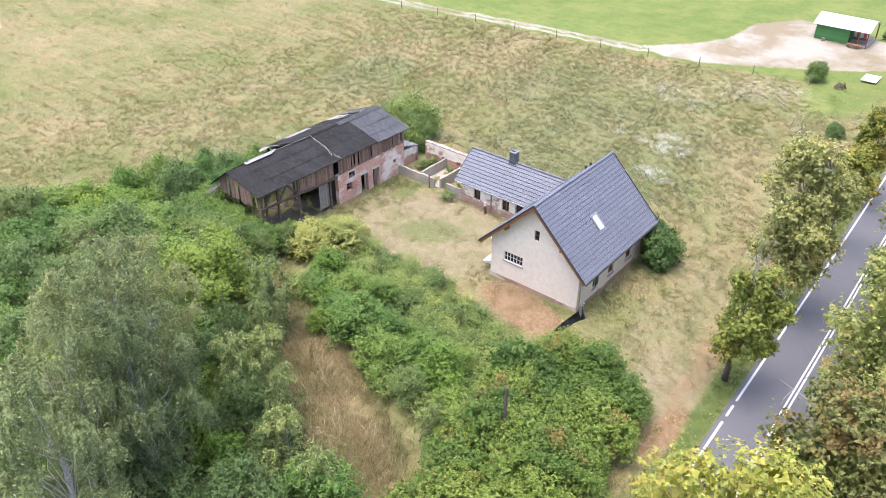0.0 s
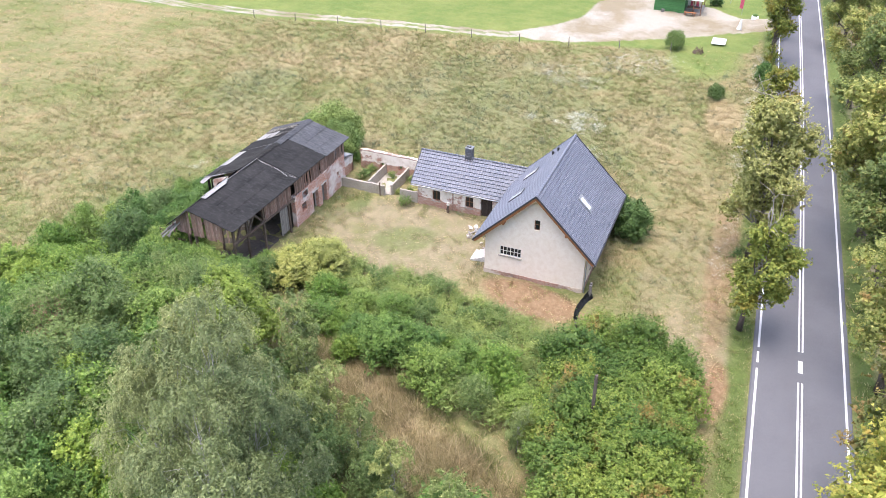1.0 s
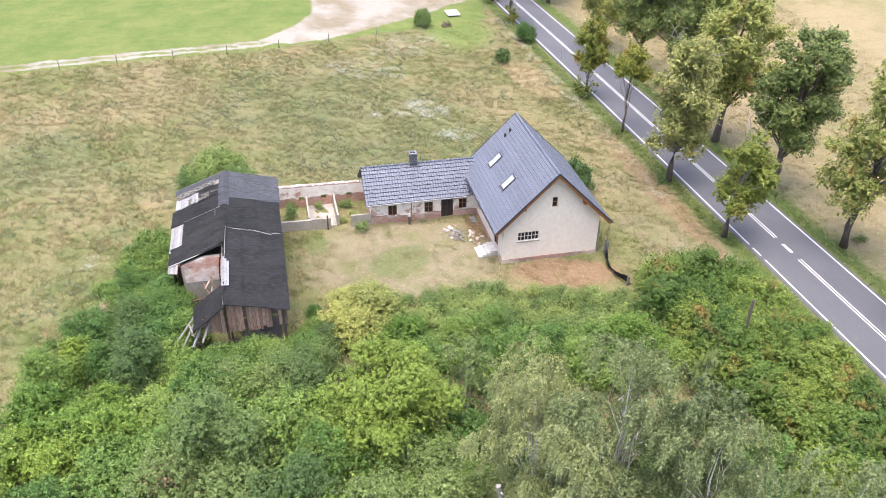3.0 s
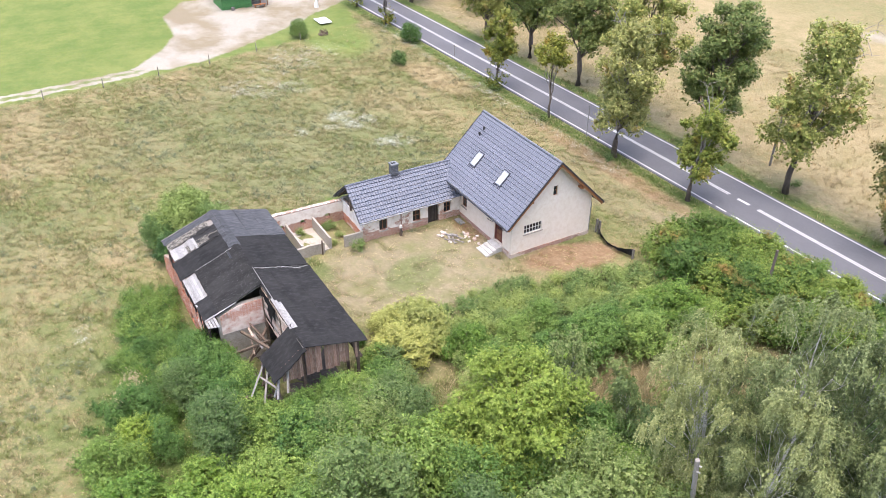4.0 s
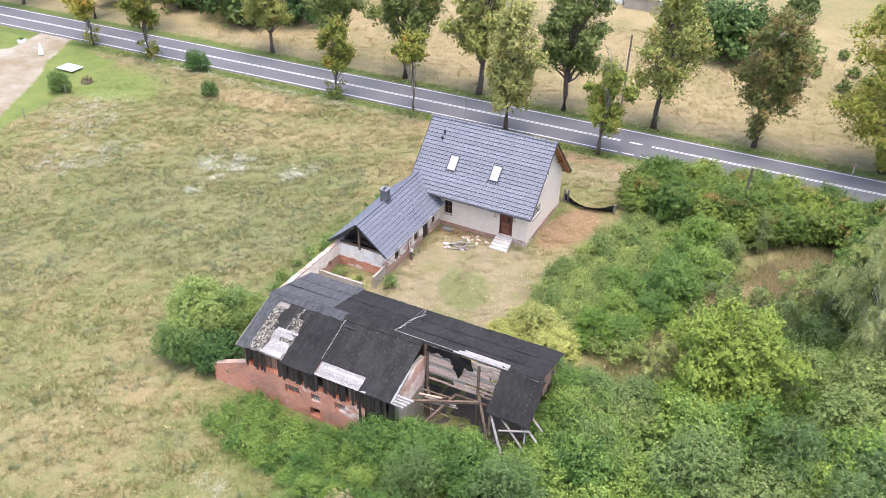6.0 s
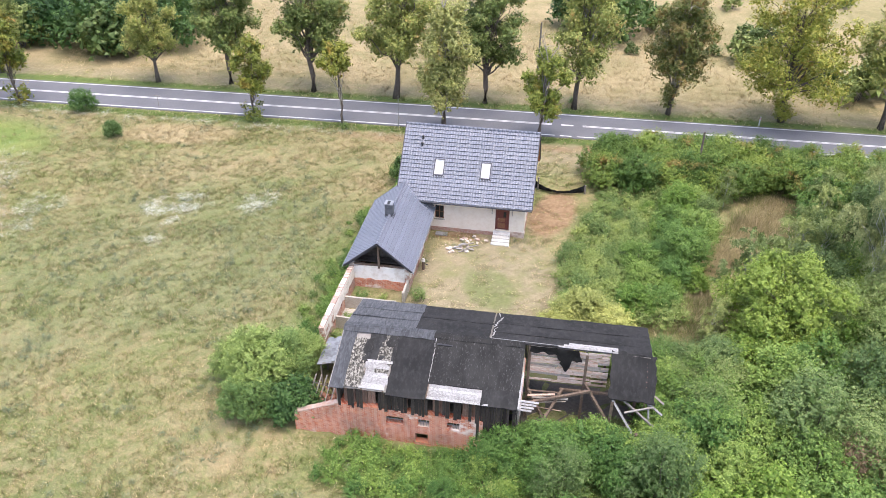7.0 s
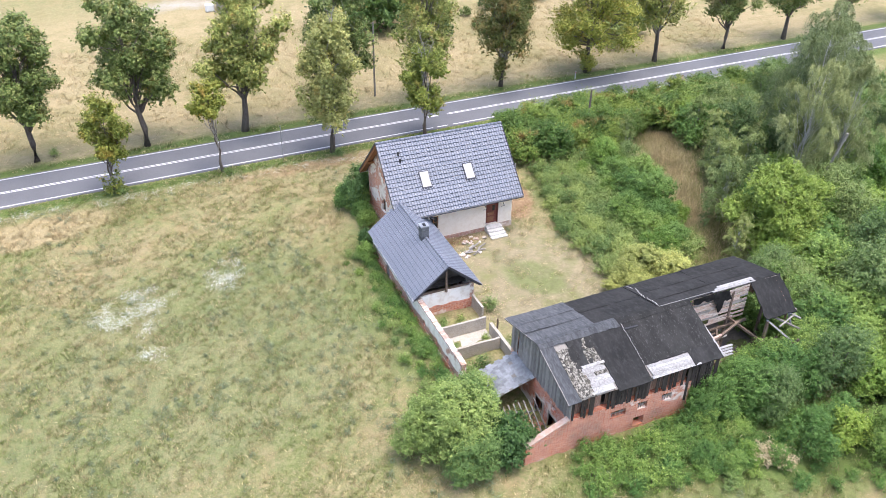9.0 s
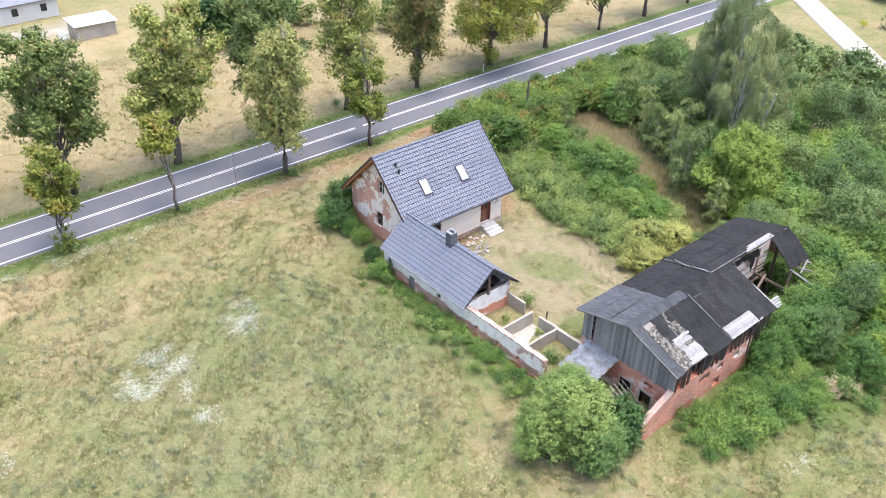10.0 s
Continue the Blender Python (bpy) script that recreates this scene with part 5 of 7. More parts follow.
    # felt roof, south slope
    felt = [("felt_grey", -9.85, -8.95, -28.35, -24.5), ("felt", -8.12, -6.4, -26.6, -24.4), ("lichen_felt", -8.98, -8.1, -28.2, -25.2), ("felt", -6.5, -4.2, -28.42, -24.42), ("felt_worn", -4.22, 1.0, -27.45, -24.4), ("felt", -1.1, 1.0, -28.35, -27.4)]
    for k, (mt, x0, x1, y0, y1) in enumerate(felt):
        part("felt_sheet", sheet(x0, x1, y0, y1, lambda x, y, k=k: z_south(x, y) + 0.014 * (k % 3) + 0.02, 11.0 + k, 0.05), mt, barn, "black bitumen roofing felt")
    part("deck", sheet(-9.7, 0.95, -28.2, -24.45, lambda x, y: z_south(x, y) - 0.07, 19.0, 0.02, 30, 6), "old_board", barn)
    part("felt_sheet", sheet(-7.4, -6.6, -27.2, -25.6, lambda x, y: z_south(x, y) + 0.055, 41.0, 0.04, 8, 8, 0.012), "lichen_felt", barn, "frayed grey felt patch")
    part("ridge_felt", sheet(-9.85, -4.3, -24.85, -24.05, lambda x, y: min(z_north(x, y), z_south(x, y)) + 0.075, 42.0, 0.03, 30, 4, 0.012), "felt_grey", barn, "faded grey felt over the ridge")
    part("ridge_felt", sheet(-4.35, 1.0, -24.75, -24.2, lambda x, y: min(z_north(x, y), z_south(x, y)) + 0.08, 43.0, 0.03, 24, 4, 0.012), "felt_worn", barn, "cracked felt over the ridge")
    rr = random.Random(71)
    for k in range(9):
        x, y = rr.uniform(-8.9, -6.6), rr.uniform(-27.4, -25.2)
        w, d = rr.uniform(0.12, 0.32), rr.uniform(0.25, 0.7)
        part("felt_scrap", sheet(x - w, x + w, y - d, y + d, lambda x, y, k=k: z_south(x, y) + 0.062 + 0.004 * k, 60.0 + k, 0.03, 6, 8, 0.01, 0.3), "lichen_felt" if k % 3 else "felt_worn", barn, "flaked grey scrap of roofing felt")
    # bare boards where the felt is gone
    rr = random.Random(31)
    for x0, x1, y0, y1 in ((-8.05, -6.5, -28.2, -26.5), (-4.15, -0.55, -28.35, -27.45)):
        y = y0
        while y < y1 - 0.03:
            a = x0 + rr.uniform(-0.05, 0.12)
            b = x1 + rr.uniform(-0.15, 0.05)
            part("roof_board", plank((a, y + 0.09, z_south(a, y) + 0.06), (b, y + 0.09, z_south(b, y) + 0.06 + rr.uniform(-0.01, 0.03)), 0.178, 0.025, None, radians(20.5)), "pale_board", barn)
            y += 0.175
    for k in range(4):
        part("roof_board", plank((0.9, -28.25 + 0.17 * k, 3.66 + 0.06 * k), (1.75 + 0.12 * k, -28.22 + 0.17 * k, 3.62 + 0.06 * k), 0.15, 0.025), "pale_board", barn, "loose bleached board")
    part("roof_board", plank((-1.1, -24.3, 5.27), (3.4, -24.36, 5.32), 0.035, 0.02), "pale_board", barn, "bleached lath along the ridge")
    for k in range(3):
        part("roof_board", plank((2.9 + 0.3 * k, -24.44 + 0.16 * k, 5.33 + 0.005 * k), (6.3, -24.44 + 0.16 * k, 5.35), 0.15, 0.025), "pale_board", barn, "bleached board along the ridge")
    # torn felt flap and the sagging east corner
    for x0, x1, drop, lean_x, seed in ((1.3, 2.9, 0.5, 0.0, 45), (2.7, 4.1, 0.95, 0.25, 46), (3.5, 4.0, 1.5, -0.45, 48)):
        part("felt_flap", drape(x0, x1, YR - 0.16 - 0.03 * (seed - 45), z_ridge(x0) + 0.06, drop, lean_x, seed), "felt", barn, "torn strip of black felt hanging down")
    part("verge_board", plank((1.03, -28.3, 3.72), (1.03, -26.2, 4.48), 0.12, 0.03), "pale_board", barn, "bleached broken verge board")
    boards_row(barn, "end_board", "red_board", "y", 8.0, -26.2, -20.9, 3.0, 0, 0.2, 57, 0.03, 0.3, lambda u: (z_north(8, u) if u > YR else z_ridge(8) - (YR - u) * 0.8) - 0.14, 0.15)
    part("sagging_roof", sheet(5.95, 8.5, -26.45, -24.35, lambda x, y: z_ridge(x) + 0.02 - (YR - y) * 0.8 - 0.05 * (x - 6), 47.0, 0.08, 16, 14, 0.06, 0.15), "felt", barn, "sagging torn corner of the felt roof")
    for k, (a, b) in enumerate((((6.3, -26.0, 3.75), (8.6, -27.2, 2.55)), ((7.0, -25.6, 4.0), (9.0, -26.5, 2.9)), ((7.6, -25.3, 4.1), (9.1, -25.9, 3.2)), ((6.2, -26.3, 3.45), (7.4, -27.6, 2.3)), ((8.5, -26.4, 3.35), (6.9, -26.8, 3.05)), ((8.2, -26.1, 3.4), (8.3, -26.5, 2.5)))):
        part("broken_rafter", plank(a, b, 0.11, 0.09, None, 0.3 * k), "pale_board" if k % 2 else "old_board", barn, "splintered grey rafter under the sagging roof")
    # the split across the north slope
    rr = random.Random(51)
    y, x = -24.2, -1.05
    while y < -20.6:
        if rr.random() > 0.15:
            part("felt_tear", plank((x, y, z_north(x, y) + 0.075), (x + rr.uniform(-0.15, 0.22), y + 0.3, z_north(x, y + 0.3) + 0.075), rr.uniform(0.03, 0.07), 0.012), "pale_board", barn)
        x += rr.uniform(-0.12, 0.13)
        y += 0.3
    y, x = -27.4, -4.2
    while y < -24.9:
        if rr.random() > 0.35:
            part("felt_tear", plank((x, y, z_south(x, y) + 0.085), (x + rr.uniform(-0.05, 0.06), y + 0.26, z_south(x, y + 0.26) + 0.085), rr.uniform(0.02, 0.04), 0.012), "pale_board", barn)
        y += 0.3
    # solid black box in place of a hole; its darkness is only colour
    part("painted_hole", box(-4.1, -3.2, -25.15, -24.98, 4.86, 4.985), "dark_metal", barn, "black box painted as the dark of a hole in the felt")

    # plank doors on the north side
    for x0, x1 in ((-5.85, -5.5), (-4.4, -4.2)):
        part("stable_door", box(x0, x1, N - 0.3, N - 0.26, G, 1.35), "old_board", barn, "grey plank stable door")
    part("window_frame", box(-2.4, -1.7, N - 0.2, N - 0.15, 0.85, 0.93), "old_board", barn)
    for a, b, c, d in ((-2.83, -2.75, 1.67, 2.38), (-2.0, -1.92, 1.67, 2.38), (-2.75, -2.0, 2.3, 2.38), (-2.75, -2.0, 1.67, 1.75)):
        part("hatch_frame", box(a, b, N - 0.12, N + 0.03, c, d), "white_frame", barn, "pale timber frame of the loft hatch")
    for x0, x1 in ((-5.9, -5.1), (-4.45, -3.55)):
        part("lintel", box(x0 - 0.12, x1 + 0.12, N - 0.2, N + 0.025, 1.4, 1.56), "pale_concrete", barn, "pale lintel over the stable door")
    for ob in barn.children:
        ob.matrix_parent_inverse = back
    return barn


def build_lean_to():
    shed = thing("lean_to", "small lean-to shed with grey slate shingle roof", "shed", at=(-10.7, -22.5, G))
    back = Matrix.Translation((10.7, 22.5, -G))

    def zr(x):
        return 1.95 + (x + 9.45) * 0.3
    part("deck", deck([(-12.0, -23.9, zr(-12.0) - 0.04), (-12.0, -21.3, zr(-12.0) - 0.04)], [(-9.45, -21.3, zr(-9.45) - 0.04), (-9.45, -23.9, zr(-9.45) - 0.04)], 0.05), "old_board", shed)
    rr = random.Random(61)
    base = finish("shingle", box(-0.19, 0.19, -0.165, 0.165, -0.008, 0.008), "slate")
    for i in range(9):
        for j in range(9):
            x, y = -11.9 + i * 0.3, -23.8 + j * 0.3 + (0.15 if i % 2 else 0)
            if rr.random() < 0.05 or y > -21.3:
                continue
            ob = new("shingle", base)
            ob.parent = shed
            ob.matrix_basis = pose(x, y, zr(x) + 0.02, rr.uniform(-3, 3), -16.7 + rr.uniform(-2, 4), rr.uniform(-5, 5))
    for y in (-23.8, -22.6, -21.4):
        part("post", plank((-11.85, y, G - 0.2), (-11.85, y, 1.1), 0.1, 0.1), "old_board", shed)
    part("wall", wall_mesh("x", -21.35, -0.2, -12.0, -9.5, G - 0.4, 1.2), "ruin_wall", shed)
    for k in range(8):
        part("fence_lath", plank((-12.1 + k * 0.3, -24.4 - k * 0.05, G - 0.1), (-12.0 + k * 0.3, -24.9 - k * 0.05, 0.75), 0.06, 0.03), "old_board", shed)
    part("rail", plank((-12.2, -24.8, 0.45), (-9.6, -25.2, 0.45), 0.05, 0.05), "old_board", shed)
    rr = random.Random(63)
    for k in range(60):
        s = rr.uniform(0.08, 0.18)
        x, y = rr.gauss(-10.7, 0.55), rr.gauss(-25.6, 0.6)
        part("broken_tile", box(-s, s, -s * 0.7, s * 0.7, -0.012, 0.012, None, pose(x, y, G + 0.1 + rr.random() * 0.35, rr.uniform(-40, 40), rr.uniform(-40, 40), rr.uniform(0, 180))), "loose_brick", shed)
    for k in range(7):
        part("collapsed_lath", plank((-12.0 + 0.35 * k, -26.6, 0.1), (-11.9 + 0.35 * k, -24.6, 1.0), 0.07, 0.05), "old_board", shed, "grey lath of a collapsed roof")
    for ob in shed.children:
        ob.matrix_parent_inverse = back


solid("concrete_road", deck_strip([(58.5, -12.0), (64.5, -5.0), (84.5, 15.5)], 1.9, -0.28), "concrete", "pale concrete side road joining the highway", "road", kind="structure")
build_house()
build_steps()
build_wing()
build_ruin()
build_barn()
build_lean_to()


# ---- plants ----
def unit(rng, n):
    v = rng.normal(0, 1, (n, 3))
    return v / np.linalg.norm(v, axis=1, keepdims=True)


def ripple(p, seed, size):
    """A smooth uneven field between about -1 and 1, with lumps of the given size."""
    rng = np.random.default_rng(seed)
    w = unit(rng, 6) * (6.283 / size) * rng.uniform(0.6, 1.5, (6, 1))
    return np.sin(p @ w.T + rng.uniform(0, 6.283, 6)).sum(1) / 2.6


def leaf_mesh(name, p, n, t, s, slim, material):
    """One pointed, slightly folded leaf for each place, normal and direction."""
    n = n / (np.linalg.norm(n, axis=1, keepdims=True) + 1e-9)
    t = t - n * (t * n).sum(1, keepdims=True)
    t /= np.linalg.norm(t, axis=1, keepdims=True) + 1e-9
    b = np.cross(n, t)
    fold = n * s * 0.22
    q = np.stack([p - t * s * 0.7 + b * s * slim * 1.2, p - t * s * 0.5 - b * s * slim * 1.2 + fold, p + t * s * 1.15], 1).reshape(-1, 3)
    return raw_mesh(name, q, len(p), 3, material)


def leaves(name, centres, radii, count, size, material, seed, squash=0.9, slim=0.55, shoot=0.36, per=7, lump=0.27, depth=0.4, holes=0.6):
    """A crown of leafy shoots that grow out of the uneven surface of merged clumps."""
    rng = np.random.default_rng(seed)
    c, r = np.asarray(centres, float), np.asarray(radii, float)
    flat = np.array([1, 1, squash])
    m = max(1, count // per)
    trial = m * 5
    w = r ** 2
    pick = rng.choice(len(c), trial, p=w / w.sum())
    d = unit(rng, trial)
    d[:, 2] = np.where((rng.random(trial) < 0.55) & (d[:, 2] < 0), -d[:, 2], d[:, 2])
    p = c[pick] + d * r[pick, None] * flat
    wide, tight = ripple(p, seed + 1, 1.1), ripple(p, seed + 2, 0.45)
    p = p + d * (r[pick] * (lump * wide + 0.6 * lump * tight - depth * rng.random(trial) ** 2.2))[:, None]
    free = tight + 0.6 * wide > -holes
    for k in range(len(c)):
        q = (p - c[k]) / flat
        free &= ((q * q).sum(1) > (0.8 * r[k]) ** 2) | (pick == k)
    free &= np.cumsum(free) <= m
    p, d = p[free], d[free]
    m = len(p)
    out = d * 0.75 + np.array([0, 0, 0.45]) + unit(rng, m) * 0.5
    long = shoot * (0.45 + 0.8 * rng.random(m)) * np.where(rng.random(m) < 0.07, 1.9, 1.0)
    f = (np.arange(per)[None, :] + rng.random((m, per))) / per
    pos = (p[:, None, :] + out[:, None, :] * (long[:, None] * f)[:, :, None]).reshape(-1, 3) + rng.normal(0, 0.05, (m * per, 3))
    d, out = np.repeat(d, per, 0), np.repeat(out, per, 0)
    k = m * per
    n = d * 0.6 + unit(rng, k) * 0.6 + np.array([0, 0, 0.5])
    t = out * 0.5 + unit(rng, k) * 0.8
    sz = size * (0.6 + 0.8 * rng.random(k))[:, None]
    # broad leaves deep inside the clumps
    j = count // 11
    pick = rng.choice(len(c), j, p=w / w.sum())
    e = unit(rng, j)
    deep = c[pick] + e * (r[pick] * (0.35 + 0.3 * rng.random(j)))[:, None] * flat
    pos = np.concatenate([pos, deep])
    n = np.concatenate([n, e + unit(rng, j) * 0.5])
    t = np.concatenate([t, unit(rng, j)])
    sz = np.concatenate([sz, size * (2.2 + rng.random((j, 1)))])
    return leaf_mesh(name, pos, n, t, sz, slim, material)


def tassels(name, centres, radii, count, size, material, seed, hang, slim=0.5, per=15):
    """Drooping strands of small leaves that fall from clumps of twigs, several from one twig."""
    rng = np.random.default_rng(seed)
    c, r = np.asarray(centres, float), np.asarray(radii, float)
    m = count // per
    twigs = max(1, m // 5)
    w = r ** 2
    pick = rng.choice(len(c), twigs, p=w / w.sum())
    d = unit(rng, twigs)
    d[:, 2] = np.abs(d[:, 2]) * 0.9 - 0.1
    root = c[pick] + d * (r[pick] * (0.5 + 0.55 * rng.random(twigs)))[:, None]
    fall = hang * (0.35 + 0.75 * rng.random(twigs))
    which = rng.integers(0, twigs, m)
    start = root[which] + rng.normal(0, 0.1, (m, 3))
    side = d[which] * np.array([1, 1, 0]) * 0.4 + rng.normal(0, 0.12, (m, 3)) * np.array([1, 1, 0])
    drop = fall[which] * (0.7 + 0.5 * rng.random(m))
    f = (np.arange(per)[None, :] + rng.random((m, per))) / per
    pos = start[:, None, :] + side[:, None, :] * (f ** 0.6)[:, :, None]
    pos[:, :, 2] += 0.16 * np.sin(np.minimum(f * 4, 1) * 1.57) - drop[:, None] * f ** 1.25
    pos = pos.reshape(-1, 3) + rng.normal(0, 0.035, (m * per, 3))
    k = m * per
    n = np.repeat(d[which], per, 0) * 0.7 + unit(rng, k) * 0.6 + np.array([0, 0, 0.4])
    t = unit(rng, k) * 0.6 + np.array([0, 0, -0.8])
    sz = size * (0.6 + 0.8 * rng.random(k))[:, None]
    return leaf_mesh(name, pos, n, t, sz, slim, material)


def knobbed(cs, rs, rng, knobs, small=(0.38, 0.58)):
    """Adds smaller clumps on the upper outside of each clump."""
    out_c, out_r = list(cs), list(rs)
    for c, r in zip(cs, rs):
        for k in range(knobs):
            a, e = rng.uniform(0, 6.283), rng.uniform(-0.15, 1.3)
            d = np.array([math.cos(a) * math.cos(e), math.sin(a) * math.cos(e), math.sin(e)])
            out_c.append(tuple(np.asarray(c) + d * r * 0.78))
            out_r.append(r * rng.uniform(*small))
    return out_c, out_r


def limb_points(a, b, rng, bend=0.12, n=5):
    a, b = np.asarray(a, float), np.asarray(b, float)
    k = np.linalg.norm(b - a)
    out = []
    for i in range(n):
        f = i / (n - 1)
        p = a + (b - a) * f + rng.normal(0, 1, 3) * bend * k * math.sin(math.pi * f) * 0.5
        p[2] += 0.1 * k * math.sin(math.pi * f)
        out.append(tuple(p))
    return out


def tree(name, label, height, fork, spread, clumps, count, size, leaf, seed, trunk_r=0.2, bark="bark", lean=(0, 0), low=0.0, hang=0.0, squash=0.85, category="tree", group="", taper=0.55, dead=0, slim=0.55, clump_r=1.0, dead_up=0.1):
    """A tree: tapered trunk, limbs to each clump, and a crown with gaps."""
    rng = np.random.default_rng(seed)
    th = thing(name, label, category, group)
    top = np.array([lean[0], lean[1], height * 0.9])
    tp = [np.array([0, 0, -0.3])]
    n = 7
    for k in range(1, n + 1):
        f = k / n
        tp.append(top * f + np.array([rng.normal(0, 0.05 * height * 0.3), rng.normal(0, 0.05 * height * 0.3), 0]) * math.sin(math.pi * f))
    rad = [trunk_r * 1.25] + [trunk_r * (1 - 0.92 * (k / n) ** 0.9) for k in range(1, n + 1)]
    bm = tube([tuple(p) for p in tp], rad, None, 9)
    part("trunk", bm, bark, th, "", True)
    cs, rs = [], []
    limbs = bmesh.new()
    for k in range(clumps):
        f = (k + rng.random()) / clumps
        z = fork + (height - fork) * (0.06 + 0.92 * f)
        rel = (z - fork) / (height - fork)
        wide = spread * (math.sin(math.pi * min(1, 0.14 + 0.8 * rel)) ** taper)
        ang = k * 2.4 + rng.normal(0, 0.5)
        dist = wide * (0.25 + 0.75 * rng.random())
        axis = top * min(1.0, z / (height * 0.9))
        cs.append((axis[0] + dist * math.cos(ang), axis[1] + dist * math.sin(ang), z - 0.25))
        rs.append(clump_r * spread * rng.uniform(0.3, 0.46) * (1.0 - 0.3 * rel))
        f0 = max(0.25, (z - fork * 0.6) / height * 0.72)
        start = top * f0
        start[2] = min(start[2], z - 0.2)
        pts = limb_points(start, cs[-1], rng)
        radii = [trunk_r * (0.2 if hang > 1 else 0.36) * (1 - 0.8 * i / 4) * (1 - 0.5 * rel) for i in range(5)]
        if k % 3 == 0:
            part("limb", tube(pts, radii, None, 5), bark, th)
        else:
            tube(pts, radii, limbs, 5)
    for k in range(dead):
        a = rng.random() * 6.28
        z = height * (0.6 + 0.35 * rng.random())
        p0 = (top[0] * 0.8, top[1] * 0.8, z)
        reach = spread * (1.1 if dead_up < 0.2 else 0.45)
        tip = np.array([top[0] + reach * math.cos(a), top[1] + reach * math.sin(a), z + height * dead_up])
        thin = 0.5 if bark != "bark" else 1.0
        tube(limb_points(p0, tip, rng, 0.07), [q * thin for q in (0.06, 0.045, 0.03, 0.02, 0.01)], limbs, 5)
        for j in range(4):
            q = np.asarray(p0) + (tip - np.asarray(p0)) * (0.4 + 0.15 * j)
            r = thin
            tube(limb_points(q, q + rng.normal(0, 0.8, 3) + np.array([0, 0, 0.7]), rng, 0.2, 4), [0.03 * r, 0.022 * r, 0.015 * r, 0.006 * r], limbs, 4)
    tagged(part("branchwork", limbs, "dead_wood" if dead and bark == "bark" else bark, th), kind="stuff")
    if hang:
        me = tassels("crown", cs, rs, count, size, leaf, seed + 100, hang, slim)
    else:
        cs, rs = knobbed(cs, rs, rng, 3)
        me = leaves("crown", cs, rs, count, size, leaf, seed + 100, squash, slim, 0.4)
    crown = new("crown", me)
    crown.parent = th
    if low:
        n_low = int(count * 0.07)
        c2 = [(rng.normal(0, 0.35), rng.normal(0, 0.35), low * (0.3 + 0.7 * rng.random())) for k in range(7)]
        sk = new("trunk_foliage", leaves("trunk_foliage", c2, [0.5] * 7, n_low, size * 0.9, leaf, seed + 200, 1.1))
        sk.parent = th
        tagged(sk, kind="stuff")
    return th


def shrub(name, label, height, spread, clumps, count, size, leaf, seed, upright=0.0, group="", category="shrub", slim=0.55, shoot=0.36):
    """A many-stemmed shrub, leafy to the ground, with an uneven outline."""
    rng = np.random.default_rng(seed)
    th = thing(name, label, category, group)
    cs, rs = [], []
    stems = bmesh.new()
    n = max(4, clumps // 2)
    for k in range(n):
        ang = k * 2.4 + rng.normal(0, 0.4)
        dist = spread * 0.66 * math.sqrt((k + 0.4) / n) * rng.uniform(0.8, 1.15)
        top = height * (1 - (0.62 - 0.25 * upright) * (dist / spread) ** 1.4) * rng.uniform(0.8, 1.03)
        r = min(spread * rng.uniform(0.24, 0.38), top * 0.42)
        x, y = dist * math.cos(ang), dist * math.sin(ang)
        cs.append((x, y, top - r))
        rs.append(r)
        if top > 1.6 * r:
            cs.append((x * 1.18, y * 1.18, max(r * 0.7, top * 0.38)))
            rs.append(r * 1.08)
        if k % 2 == 0:
            tube(limb_points((0.1 * math.cos(ang), 0.1 * math.sin(ang), -0.2), (x, y, top - 0.3 * r), rng, n=4), [0.05, 0.035, 0.025, 0.01], stems, 4)
    tagged(part("stemwork", stems, "bark", th), kind="stuff")
    cs, rs = knobbed(cs, rs, rng, 4)
    crown = new("crown", leaves("crown", cs, rs, count, size, leaf, seed + 50, 1.0, slim, shoot))
    crown.parent = th
    return th


def settle(proto, x, y, scale=1.0, turn=0.0, tall=1.0):
    proto.matrix_basis = pose(x, y, float(ground_z(x, y)) - 0.03, 0, 0, turn) @ Matrix.Diagonal((scale, scale, scale * tall, 1))
    return proto


class Stand:
    """Plants of one kind: the first is the model, the rest are copies of it or of its sisters."""

    def __init__(self, *makers):
        self.makers, self.made, self.k = makers, [None] * len(makers), 0

    def put(self, x, y, scale=1.0, turn=None, tall=1.0):
        i = self.k % len(self.makers)
        self.k += 1
        turn = (self.k * 137.5) % 360 if turn is None else turn
        if self.made[i] is None:
            self.made[i] = self.makers[i]()
            return settle(self.made[i], x, y, scale, turn, tall)
        ob = copy_thing(self.made[i], pose(x, y, float(ground_z(x, y)) - 0.03, 0, 0, turn) @ Matrix.Diagonal((1, 1, 1, 1)))
        ob.matrix_basis = pose(x, y, float(ground_z(x, y)) - 0.03, 0, 0, turn) @ Matrix.Diagonal((scale, scale, scale * tall, 1))
        return ob


def scatter(poly, gap, seed, keep=None):
    """Points in a polygon at least gap apart."""
    rr = random.Random(seed)
    xs, ys = [p[0] for p in poly], [p[1] for p in poly]
    out = []
    for _ in range(4000):
        x, y = rr.uniform(min(xs), max(xs)), rr.uniform(min(ys), max(ys))
        if in_poly(np.array([x]), np.array([y]), poly)[0] and all((x - a) ** 2 + (y - b) ** 2 > gap * gap for a, b in out):
            if keep is None or keep(x, y):
                out.append((x, y))
    return out


